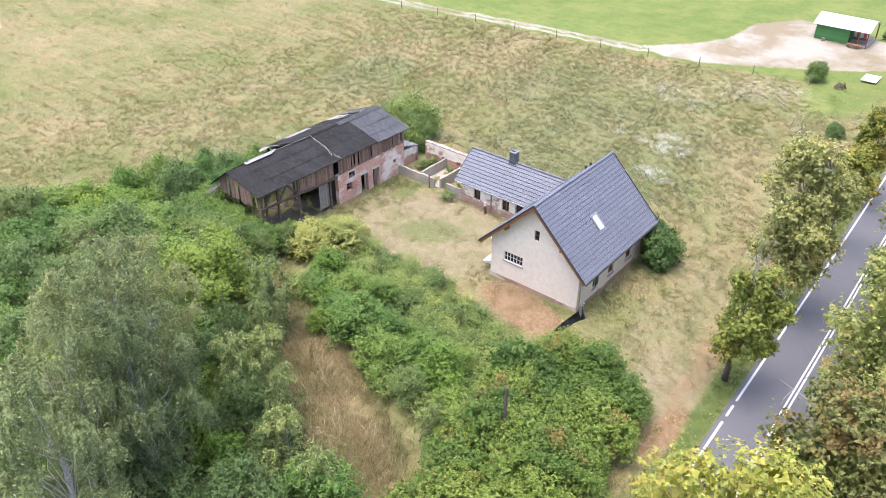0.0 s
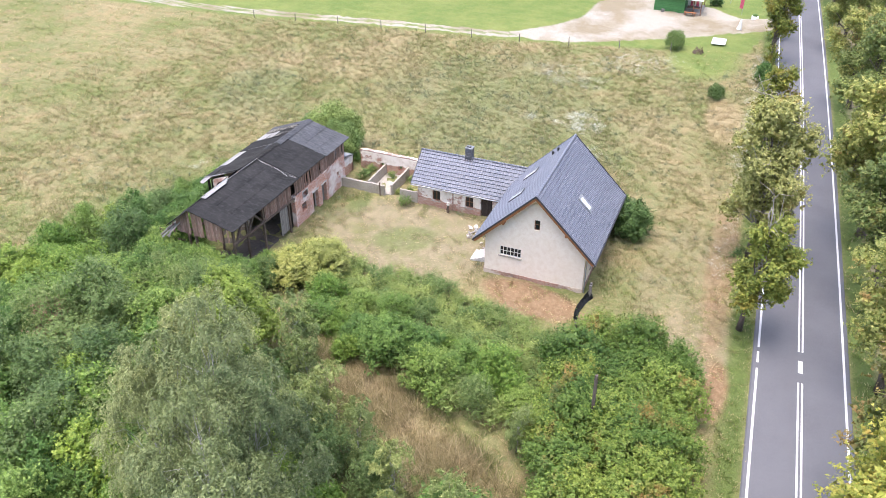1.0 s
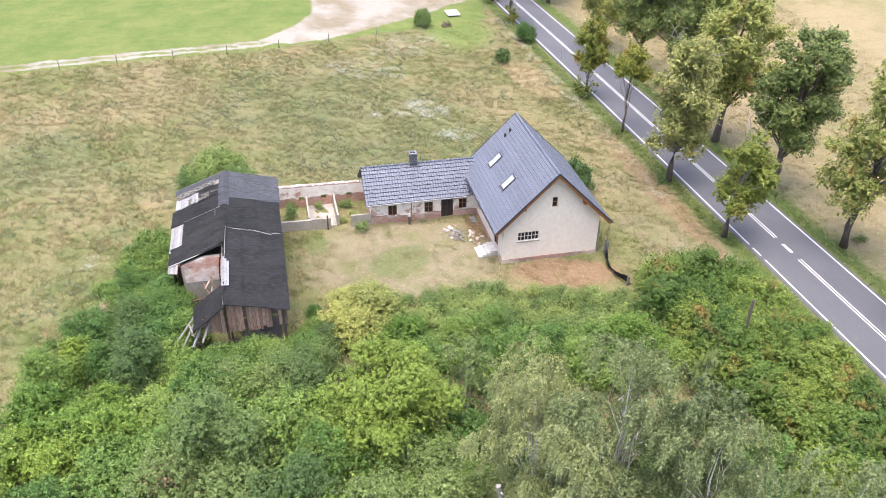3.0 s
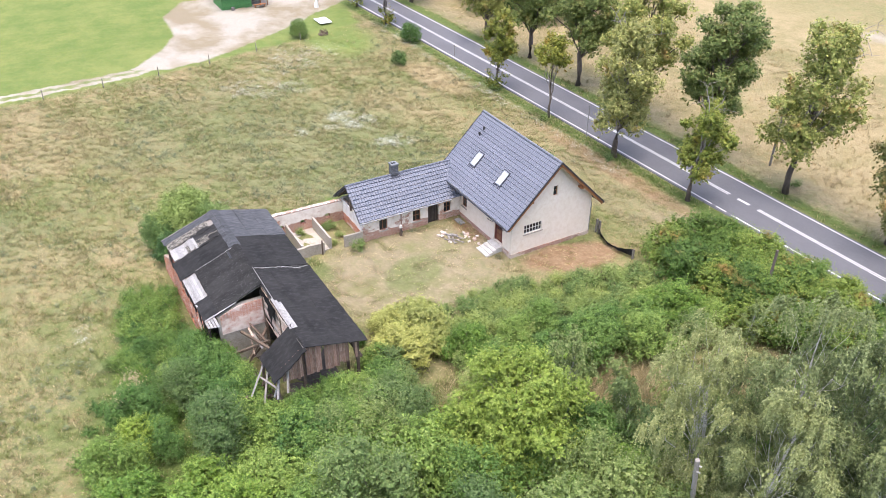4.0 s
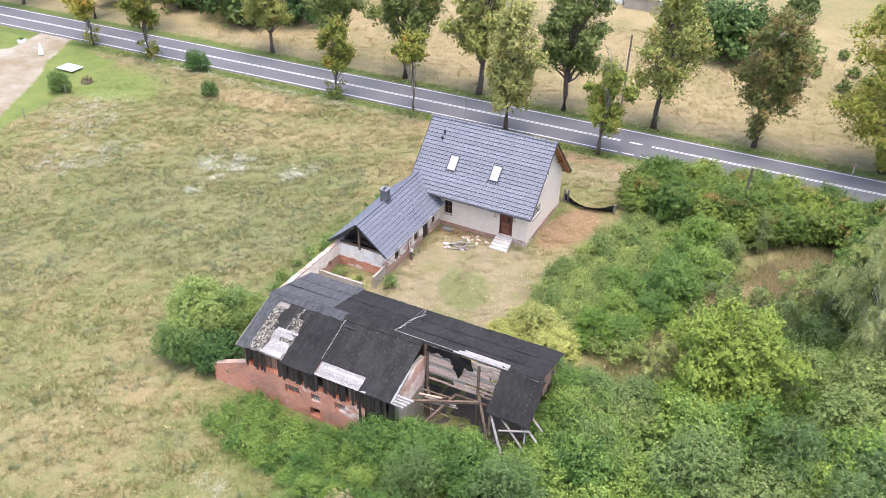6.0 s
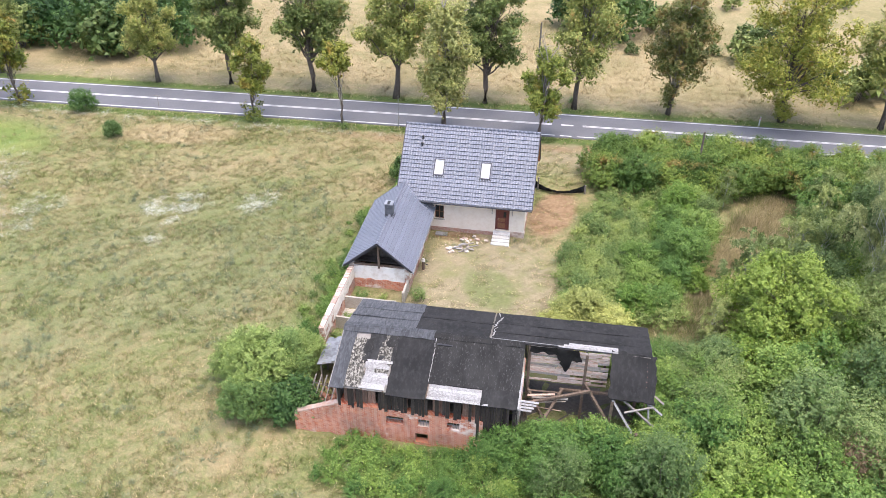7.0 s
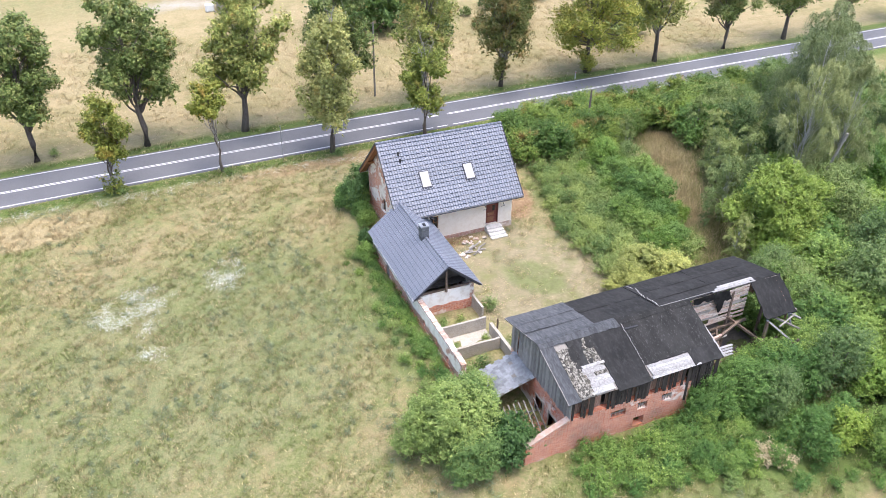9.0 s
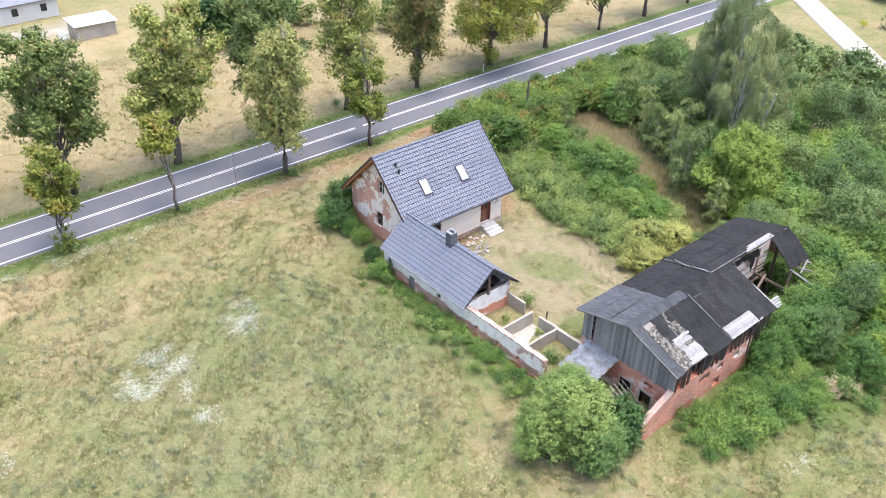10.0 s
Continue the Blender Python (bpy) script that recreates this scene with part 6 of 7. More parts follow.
THICK = "thicket shrubs"
green = Stand(*[(lambda s=s: shrub("shrub", "dense green shrub, leafy to the ground", 4.1, 2.3, 15, 8600, 0.064, "leaf_shrub", s, group=THICK)) for s in (301, 302, 303, 304)])
bright = Stand(*[(lambda s=s: shrub("shrub", "light green bushy shrub in the thicket", 3.4, 2.0, 14, 7600, 0.068, "leaf_bright", s, group=THICK)) for s in (311, 312)])
blue = Stand(*[(lambda s=s: shrub("shrub", "tall feathery grey-green shrub in the thicket", 5.0, 2.2, 16, 8400, 0.062, "leaf_blue", s, upright=0.7, group=THICK, slim=0.45, shoot=0.46)) for s in (321, 322, 323)])
hedge = Stand(*[(lambda s=s: shrub("hedge_shrub", "green roadside hedge shrub with rusty seed heads", 4.1, 2.3, 17, 9000, 0.067, "leaf_hedge", s, group="roadside hedge")) for s in (331, 332, 333)])
young = Stand(*[(lambda s=s: tree("young_birch", "slender young birch with light feathery crown", 6.6, 0.7, 1.5, 22, 9000, 0.066, "leaf_young", s, 0.06, "birch_bark", (0.2, 0.1), 0, 0.55, 1.0, group="young birches", taper=0.8)) for s in (341, 342)])
weed = Stand(*[(lambda s=s: shrub("tall_weeds", "clump of tall green weeds and nettles", 1.25, 1.0, 9, 1000, 0.066, "leaf_weed", s, upright=0.8, group="weed clumps", category="weeds", slim=0.35, shoot=0.42)) for s in (351, 352)])
nettle = Stand(*[(lambda s=s: shrub("nettles", "dense clump of dark green nettles by the barn", 1.2, 1.0, 9, 1000, 0.066, "leaf_shrub", s, upright=0.8, group="nettle clumps", category="weeds", slim=0.35, shoot=0.4)) for s in (353, 354)])
far_bush = Stand(*[(lambda s=s: shrub("far_bush", "distant dull green bush beyond the field", 4.2, 2.4, 14, 1250, 0.18, "leaf_far", s, group="far bushes")) for s in (356, 357)])
wood = Stand(*[(lambda s=s: shrub("far_bush", "tall dark green bush at the wood's edge", 8.4, 4.4, 24, 3800, 0.2, "leaf_ivy", s, group="far bushes", shoot=0.7)) for s in (358, 359)])
pale_bush = Stand(*[(lambda s=s: shrub("far_bush", "low grey-green bush beyond the birches", 3.6, 2.6, 14, 1900, 0.15, "leaf_blue", s, group="far bushes")) for s in (371, 372)])
dark = Stand(lambda: shrub("shrub", "dark green broad-leaved shrub by the wall", 3.7, 2.0, 15, 9000, 0.082, "leaf_ivy", 361))
rr = random.Random(77)


def off_clearing(x, y):
    return near_line(np.array([x]), np.array([y]), OPEN_GRASS)[0] > 2.5


# the hedge by the road
for x, y in scatter([(5.5, 5.2), (4.8, 9.0), (6.5, 12.6), (20, 12.4), (42, 12.9), (44, 10), (33, 7.5), (19, 6.2)], 2.1, 1, off_clearing):
    hedge.put(x, y, rr.uniform(0.9, 1.15), None, rr.uniform(0.85, 0.95))
for x, y in ((13.4, 6.7), (14.9, 7.0), (14.1, 9.2)):
    hedge.put(x, y, 1.05)
# shrubs between the courtyard and the clearing
for x, y, k, tall in ((12.3, -6.3, 1.0, 1.0), (13.2, -2.7, 0.88, 0.95), (8.5, -7.6, 0.72, 1.05), (8.8, -10.0, 0.7, 1.0), (11.0, -8.6, 0.72, 0.9), (11.4, -4.0, 0.82, 0.9), (11.6, -0.8, 0.8, 0.9), (13.4, 3.6, 0.7, 0.9), (10.2, -12.2, 0.66, 0.9), (10.2, -6.3, 0.62, 0.9)):
    green.put(x, y, k, None, tall)
for x, y, k in ((12.0, 1.6, 1.06), (7.9, -13.2, 0.84), (12.8, -8.9, 0.6), (10.0, -2.6, 0.55), (9.6, 1.2, 0.5), (10.8, -10.4, 0.6)):
    bright.put(x, y, k)
blue.put(14.4, 0.8, 0.62)
for x, y in scatter([(6.0, -14), (6.4, -8), (8, -2), (10, 4.2), (14.2, 3.6), (15, 0), (12.6, -5), (11.6, -10), (11, -14)], 1.1, 23):
    weed.put(x, y, rr.uniform(0.7, 1.25))
for x, y in scatter([(3.0, -13.5), (2.4, -6), (4.2, -3.0), (5.6, 3.8), (10, 4.6), (8.0, -2), (6.4, -8), (6.0, -14)], 0.74, 3):
    if rr.random() < 0.85:
        weed.put(x, y, rr.uniform(0.45, 1.05))
# the thicket round the barn's east end
for x, y in scatter([(9.8, -18.5), (8.9, -21), (9.4, -25), (6.5, -28.6), (1.5, -29.6), (2.5, -33), (9, -37.5), (26, -40), (34, -28), (30, -18), (22, -17.2), (13.0, -17.5)], 2.75, 4):
    near = x < 8 or (x < 11.5 and y > -28)
    tone = np.sin(x * 0.31 + 1.2) + np.sin(y * 0.37 - x * 0.12)
    kind = blue if tone > 0.8 else green if tone > -0.9 or near else bright
    kind.put(x, y, rr.uniform(0.62, 0.82) if near else rr.uniform(0.95, 1.25), None, rr.uniform(0.72, 1.15))
for x, y, k in ((17.2, -24.9, 1.32), (8.8, -30.0, 1.0), (24.0, -27.0, 1.2)):
    blue.put(x, y, k)
for x, y, k in ((24.8, -19.5, 1.45), (27.2, -17.0, 1.3), (22.8, -22.0, 1.2), (6.0, -33.8, 0.8), (11.0, -35.4, 0.9)):
    bright.put(x, y, k)
for x, y in scatter([(10.5, -14.5), (9.0, -18), (13, -18), (15, -11)], 1.0, 5, off_clearing):
    weed.put(x, y, rr.uniform(0.5, 0.9))
for x, y, s in ((2.2, -28.6, 0.85), (3.4, -29.4, 0.9), (0.6, -29.0, 0.72), (4.8, -28.6, 0.85), (6.3, -28.4, 0.9), (-0.5, -29.0, 0.6), (7.6, -28.2, 0.7), (9.6, -26.4, 0.55), (10.0, -23.6, 0.5), (1.4, -27.9, 0.6)):
    green.put(x, y, s)
# under and behind the birches
for x, y in scatter([(21.5, -16), (20.5, -8), (23.5, -1), (24.0, 6.5), (44, 8), (44, -22), (34, -27)], 2.9, 6, off_clearing):
    s = (blue, green, blue, bright)[rr.randrange(4)]
    s.put(x, y, rr.uniform(0.75, 1.2))
for x, y in scatter([(44, 8), (58, 6), (61, -14), (44, -22)], 3.4, 16):
    pale_bush.put(x, y, rr.uniform(0.7, 1.1))
for x, y in scatter([(17.5, -17), (18.5, -11.5), (21, -8), (24, -10), (25, -17)], 2.2, 17, off_clearing):
    (green, bright, blue)[rr.randrange(3)].put(x, y, rr.uniform(0.8, 1.1))
for x, y, k in ((15.9, -10.9, 1.05), (17.9, -8.6, 0.85), (19.6, -6.6, 0.9), (21.2, -3.6, 0.8), (22.9, -0.6, 0.85), (16.4, 4.2, 0.6), (24.0, 3.2, 0.85), (13.0, -16.0, 0.7), (22.0, -6.4, 1.0), (19.4, -9.6, 0.9)):
    young.put(x, y, k)
for x, y, s in ((27.9, -7.4, 1.0), (24.4, -9.7, 0.87), (28.9, -10.2, 0.83), (31.6, -4.9, 0.93), (33.8, -1.4, 0.97), (29.0, -4.6, 0.9)):
    if s == 1.0:
        birch = Stand(*[(lambda q=q: tree("birch", "tall silver birch with white trunk and drooping grey-green crown", 15.8, 3.0, 3.3, 44, 52000, 0.064, "leaf_birch", q, 0.2, "birch_bark", (0.5, 0.2), 0, 1.5, 1.9, group="birches", taper=0.75, clump_r=0.6, slim=0.42)) for q in (401, 402, 403)])
    birch.put(x, y, s)
maple = Stand(lambda: tree("maple_tree", "broad bright green maple with layered leafy crown", 7.0, 0.9, 3.9, 48, 42000, 0.075, "leaf_maple", 411, 0.16, "bark", (0.2, 0), 0, 0, 0.7, taper=0.45, clump_r=0.72))
maple.put(17.4, -16.0, 1.0)
yellow = Stand(lambda: shrub("elder_shrub", "yellow-green shrub at the yard's edge", 3.4, 2.3, 16, 12000, 0.07, "leaf_yellow", 421))
yellow.put(4.9, -15.0, 1.05, None, 0.9)
yellow.put(3.2, -16.4, 0.85, None, 0.75)
yellow.put(6.4, -17.0, 1.0, None, 0.9)
for x, y, s in ((6, -19.4, 0.45), (7.8, -19.2, 0.56), (10.3, -20, 0.63), (10.9, -21.6, 0.69), (11.1, -23.6, 0.66), (11, -25.4, 0.66), (10.5, -27, 0.63), (9.1, -19.4, 0.57), (6.9, -18.8, 0.64), (3.2, -18.9, 0.30)):
    green.put(x, y, s)
for x, y, s in ((10.6, -20.3, 0.69), (10.5, -22, 0.72), (10.6, -23.9, 0.69), (10.4, -25.6, 0.57), (12.1, -21, 0.90), (12.3, -24.6, 0.86), (9.8, -18.9, 0.60), (7.4, -18.4, 0.54), (13.1, -22, 0.86), (12.9, -19.8, 0.83)):
    blue.put(x, y, s)
for x, y, k in ((9.5, -20.2, 0.84), (9.3, -21.9, 0.84), (9.4, -23.6, 0.86), (9.3, -25.2, 0.84), (9.4, -26.9, 0.84), (8.3, -27.8, 0.76), (11.9, -21.3, 1.0), (11.8, -23.5, 1.04), (11.9, -25.9, 1.04), (7.9, -28.6, 0.7)):
    green.put(x, y, k)
dry = Stand(lambda: shrub("dry_shrub", "withered brown shrub among the green thicket", 3.0, 1.7, 12, 4200, 0.07, "leaf_dry", 381, group=THICK))
dry.put(19.6, -27.4, 1.1, None, 1.25)
dry.put(22.0, -25.6, 0.85, None, 1.1)
tuft = Stand(lambda: shrub("dry_grass", "bleached tuft of tall dry grass at the nettles' edge", 1.1, 0.8, 9, 900, 0.1, "leaf_straw", 385, upright=0.9, category="grass", slim=0.16, shoot=0.6))
tuft.put(0.7, -33.4, 1.0)
tuft.put(1.6, -33.9, 0.8)
# the shrubs behind the barn and along the ruin
willow = Stand(*[(lambda s=s: shrub("willow_shrub", "round grey-green willow shrub beside the barn", 4.5, 2.4, 20, 17000, 0.066, "leaf_willow", s, slim=0.4)) for s in (431, 432)])
willow.put(-15.4, -25.4, 1.12)
dark.put(-12.7, -27.0, 0.85)
willow.put(-17.0, -24.6, 0.85)
willow.put(-13.2, -23.4, 0.75)
willow.put(-15.2, -27.4, 0.8)
willow.put(-14.2, -24.0, 0.9)
dark.put(-10.2, 5.7, 0.9, None, 1.05)
dark.put(-12.1, 3.8, 0.75, None, 1.1)
dark.put(-12.9, -2.2, 0.42)
for x, y, s in ((-11.8, 3.4, 0.55), (-11.9, 2.0, 0.45), (-12.2, 0.4, 0.42), (-13.7, -4.4, 0.42), (-12.6, 4.6, 0.6)):
    green.put(x, y, s)
for x, y, s in ((-11.9, -17.2, 0.5), (-10.0, -14.4, 0.45), (-9.3, -17.0, 0.4), (-12.1, -19.6, 0.6), (-9.2, -15.3, 0.4), (-11.8, -15.2, 0.5)):
    weed.put(x, y, s)
for x, y, s in ((-7.5, -13.9, 0.75), (-11.0, -19.5, 0.8), (-11.6, -14.6, 0.6)):
    weed.put(x, y, s)
for k in range(46):
    y = -3.2 - k * 0.42
    if rr.random() < 0.75:
        nettle.put(-13.35 - rr.random() * 0.5, y, rr.uniform(0.3, 0.55) if k < 16 else rr.uniform(0.5, 0.75))
    if rr.random() < 0.6:
        (weed, nettle)[k % 2].put(-13.9 - rr.random() * 1.5, y, rr.uniform(0.25, 0.5) if k < 16 else rr.uniform(0.3, 0.62))
for x, y in scatter([(-10, -31.5), (-9.5, -28.6), (0.5, -28.8), (2, -33.5), (-4, -33)], 0.74, 8):
    nettle.put(x, y, rr.uniform(0.45, 0.95))
for x, y in scatter([(-3, -29.6), (3, -29.8), (6, -34.5), (-3, -33)], 1.6, 22):
    (green, bright)[rr.randrange(2)].put(x, y, rr.uniform(0.28, 0.44))
for x, y, s in ((3.0, -28.1, 0.75), (4.4, -27.7, 0.7), (5.6, -27.9, 0.8), (1.9, -28.3, 0.65)):
    green.put(x, y, s)
for x, y in scatter([(1.5, -30), (10, -31), (13, -38), (4, -37), (-4, -33)], 1.25, 21):
    (nettle, weed)[rr.randrange(2)].put(x, y, rr.uniform(0.4, 0.75))
willow.put(-60.2, 1.7, 0.6)
willow.put(-44.4, 8.8, 0.42)
green.put(-50.3, 13.6, 0.7)
for x, y in ((-21.0, 14.2), (-10.4, 14.3), (-30.7, 14.2), (2.4, 26.0), (-36, 24.6)):
    weed.put(x, y, 0.6)

# roadside trees
road_tree = Stand(*[(lambda s=s: tree("roadside_maple", "tall roadside maple with dense dark green crown", 12.9, 4.2, 3.7, 36, 28000, 0.1, "leaf_tree", s, 0.31, "bark", (rr.uniform(-0.9, 0.9), 0.4), 0, 0, 0.85, group="roadside trees", clump_r=0.68)) for s in (501, 502, 503)])
linden = Stand(lambda: tree("linden_tree", "pale green linden with narrow drooping crown", 13.6, 2.9, 2.6, 40, 26000, 0.095, "leaf_pale", 511, 0.3, "bark", (0.3, 0), 0, 0, 1.15, group="roadside trees", taper=0.5, dead=3))
turning = Stand(lambda: tree("young_maple", "young maple with leaves turning orange and yellow", 8.6, 3.4, 1.6, 16, 8000, 0.1, "leaf_autumn", 521, 0.13, "bark", (0.4, 0.2), 1.5, 0, 1.0, group="roadside trees", taper=0.5))
golden = Stand(lambda: tree("roadside_maple", "spreading roadside maple with yellowing green crown", 16.8, 2.6, 5.6, 60, 44000, 0.09, "leaf_gold", 551, 0.34, "bark", (-0.8, -1.6), 2.4, 0, 0.8, group="roadside trees", clump_r=0.66, taper=0.4))
rusty = Stand(lambda: tree("roadside_maple", "roadside maple with rusty brown and green leaves", 13.8, 4.2, 3.0, 44, 26000, 0.09, "leaf_rust", 561, 0.26, "bark", (0.5, -0.3), 3.4, 0, 0.95, group="roadside trees", dead=1))
airy = Stand(lambda: tree("roadside_maple", "tall airy maple with forked trunk and bare top branches", 15.6, 4.4, 3.1, 40, 24000, 0.1, "leaf_tree", 571, 0.32, "bark", (0.9, 0.2), 0, 0, 0.95, group="roadside trees", dead=2))
for x, y, s in ((-46.3, 23.0, 0.85), (-37.6, 24.0, 1.08), (-27.4, 23.8, 1.14), (-17.6, 23.6, 1.18), (-7.4, 23.9, 1.14), (46.5, 25.6, 0.9), (57, 25.8, 1.0), (68, 26.0, 1.0), (80, 26.5, 1.0), (-66, 22.0, 0.9), (-76, 21.8, 0.9), (-90, 21.5, 1.0)):
    road_tree.put(x, y, s)
airy.put(2.6, 24.3, 1.0, 0)
rusty.put(12.8, 24.6, 1.0, 0)
golden.put(24.8, 24.9, 1.0, 0)
airy.put(35.0, 25.0, 1.0, 150)
linden.put(-10.6, 15.1, 1.0, 40)
turning.put(-31.2, 14.7, 1.05, 0)
turning.put(-58.2, 13.9, 1.2, 120)
turning.put(-68, 14.0, 1.1, 220)
half = tree("leaning_maple", "thin-trunked maple with a sparse turning crown", 8.8, 5.6, 1.9, 10, 4500, 0.11, "leaf_autumn", 531, 0.15, "bark", (-0.5, 0.2), 0, 0, 0.9, group="roadside trees", dead=1)
settle(half, -21.4, 15.1)
mid = tree("roadside_maple", "roadside maple with leafy lower limbs and bare grey top", 9.2, 3.0, 2.3, 20, 13000, 0.1, "leaf_gold", 541, 0.24, "bark", (0.2, 0.4), 0, 0, 1.0, group="roadside trees", clump_r=0.8, dead=6, dead_up=0.3)
settle(mid, -0.6, 15.3)

# the far wood and bushes beyond the dry field
for x, y in scatter([(-80, 32), (-52, 32), (-50, 36), (-52, 46), (-80, 48)], 4.0, 19):
    wood.put(x, y, rr.uniform(0.75, 1.05))
for x, y, s in ((34.5, 32.8, 1.2), (37.0, 34.5, 1.4), (31.0, 35.5, 0.9), (23.2, 43.4, 1.0), (26, 46, 1.2)):
    far_bush.put(x, y, s)
for x, y, s in ((4.0, 50.0, 0.95), (7.5, 49.8, 1.05), (1.5, 54.0, 0.85)):
    wood.put(x, y, s)
for x, y in scatter([(8, 43), (22, 42), (30, 50), (14, 62), (6, 58)], 4.6, 20):
    far_bush.put(x, y, rr.uniform(0.3, 0.6))
for x, y in scatter([(-120, 26), (-50, 29.5), (-52, 40), (-120, 60)], 9.0, 9):
    far_bush.put(x, y, rr.uniform(1.4, 2.1))
for x, y in scatter([(0, 52), (24, 50), (60, 46), (90, 60), (20, 80), (5, 66)], 11.0, 10):
    far_bush.put(x, y, rr.uniform(0.6, 1.2))
for x, y in scatter([(-40, 100), (60, 90), (120, 120), (-60, 150)], 21.0, 11):
    far_bush.put(x, y, rr.uniform(1.8, 2.6))
for x, y in scatter([(62, -20), (62, -8), (90, 10), (130, 0), (110, -50)], 9.0, 12, lambda x, y: near_line(np.array([x]), np.array([y]), [(58.5, -12.0), (64.5, -5.0), (84.5, 15.5)])[0] > 5):
    far_bush.put(x, y, rr.uniform(0.9, 1.6))

# ---- poles, fence, small things ----
p1 = solid("wooden_pole", tube([(14.2, 8.0, -0.6), (14.25, 7.95, 5.1)], [0.12, 0.095], None, 9), "bark", "short old wooden pole in the hedge", "pole")
pole = thing("utility_pole", "weathered wooden utility pole leaning among birches", "pole", at=(26.0, -10.6, -0.42))
part("shaft", tube([(0, 0, -0.4), (0.5, -1.6, 7.4)], [0.15, 0.12], None, 9), "old_board", pole)
for z in (6.6, 7.0):
    part("insulator", stick((0.48, -1.5, z), (0.7, -1.45, z + 0.05), 0.05, 0.04), "pale_concrete", pole)
far_pole = thing("utility_pole", "thin wooden utility pole in the dry field", "pole", at=(-1.9, 27.4, -0.5))
part("shaft", tube([(0, 0, -0.4), (0.05, 0, 8.5)], [0.12, 0.09], None, 9), "old_board", far_pole)
sign = thing("marker_post", "slim grey roadside marker post", "post", at=(-15.5, 15.6, -0.5))
part("shaft", stick((0, 0, -0.3), (0, 0, 3.6), 0.035), "metal", sign)
stake = thing("tree_stake", "thin wooden stake with crossbar on the road verge", "stake", at=(-42.7, 15.9, -0.5))
part("shaft", stick((0, 0, -0.2), (0, 0, 1.5), 0.035), "old_board", stake)
part("crossbar", plank((-0.4, 0, 1.35), (0.4, 0, 1.35), 0.05, 0.07), "old_board", stake)
post = thing("delineator_post", "white roadside delineator post", "post", at=(22.3, 23.4, -0.5))
part("shaft", box(-0.06, 0.06, -0.05, 0.05, -0.2, 1.05, None, None, 0.02), "white_frame", post)
part("reflector", box(-0.065, 0.065, -0.055, 0.055, 0.8, 0.9), "pink_cloth", post)

fence = thing("fabric_fence", "sagging black fabric fence on wooden posts by the gable", "fence", at=(1.8, 4.6, G))
bm = bmesh.new()
rows = []
for k in range(25):
    f = k / 24
    x = -0.3 + 4.5 * f
    y = 4.6 - 0.55 * math.sin(math.pi * f)
    sag = 0.55 * math.sin(math.pi * f) ** 0.8
    top = 0.95 - sag + 0.03 * math.sin(k * 2.1)
    rows.append([bm.verts.new((x - 1.8, y - 4.6, top)), bm.verts.new((x - 1.8, y - 4.6 + 0.1 + 0.12 * math.sin(k), top * 0.35 + 0.05)), bm.verts.new((x - 1.8, y - 4.6 + 0.3, 0.03))])
for a, b in zip(rows, rows[1:]):
    for j in range(2):
        bm.faces.new((a[j], b[j], b[j + 1], a[j + 1]))
bmesh.ops.solidify(bm, geom=bm.faces[:], thickness=0.015)
part("fabric", bm, "mesh_fabric", fence)
for x in (-0.35, 0.0, 4.25):
    part("post", plank((x - 1.8, 0.0, -0.3), (x - 1.8, 0.0, 1.3 if x < 2 else 0.9), 0.16, 0.14), "old_board", fence, "old wooden fence post")

rr = random.Random(5)
pile = thing("rubble_pile", "heap of pale bricks, plaster and stones in the yard", "rubble", at=(-5.4, -6.2, G))
for k in range(30):
    s = rr.uniform(0.06, 0.2)
    x, y = (rr.gauss(0.4, 0.55), rr.gauss(0.9, 0.35)) if k < 17 else (rr.gauss(-0.5, 0.4), rr.gauss(-0.6, 0.3))
    m = pose(x, y, s * 0.35, rr.uniform(-25, 25), rr.uniform(-25, 25), rr.uniform(0, 180))
    part("stone", box(-s, s, -s * 0.7, s * 0.7, -s * 0.4, s * 0.4, None, m, s * 0.15), "rubble" if rr.random() < 0.9 else "worn_coping", pile)
timber = thing("timber_heap", "loose grey boards and slabs lying in the yard", "timber", at=(-5.3, -6.6, G))
for k in range(9):
    a = rr.uniform(-0.5, 1.1)
    x, y, l = rr.uniform(-0.6, 0.9), rr.uniform(-0.4, 0.5), rr.uniform(0.3, 0.65)
    z = 0.04 + 0.03 * k
    part("board", plank((x - l * math.cos(a), y - l * math.sin(a), z), (x + l * math.cos(a), y + l * math.sin(a), z + 0.05), 0.12, 0.04), "pale_board" if k % 4 == 0 else "old_board", timber)
pump = thing("water_pump", "old iron hand pump with pale round cap beside the wing", "pump", at=(-7.9, -9.9, G))
part("body", stick((0, 0, -0.1), (0, 0, 0.75), 0.12, 0.1, None, 10), "beam", pump)
part("cap", stick((0, 0, 0.75), (0, 0, 0.98), 0.16, 0.1, None, 10), "pale_concrete", pump, "pale rounded cap")
part("spout", stick((0, 0, 0.55), (0.35, 0, 0.45), 0.04), "dark_metal", pump)
grid_ob = solid("cellar_grate", box(-7.9, -6.9, -4.75, -4.25, G - 0.05, G + 0.07, None, None, 0.02), "metal", "grey metal cellar cover by the wall", "grate")

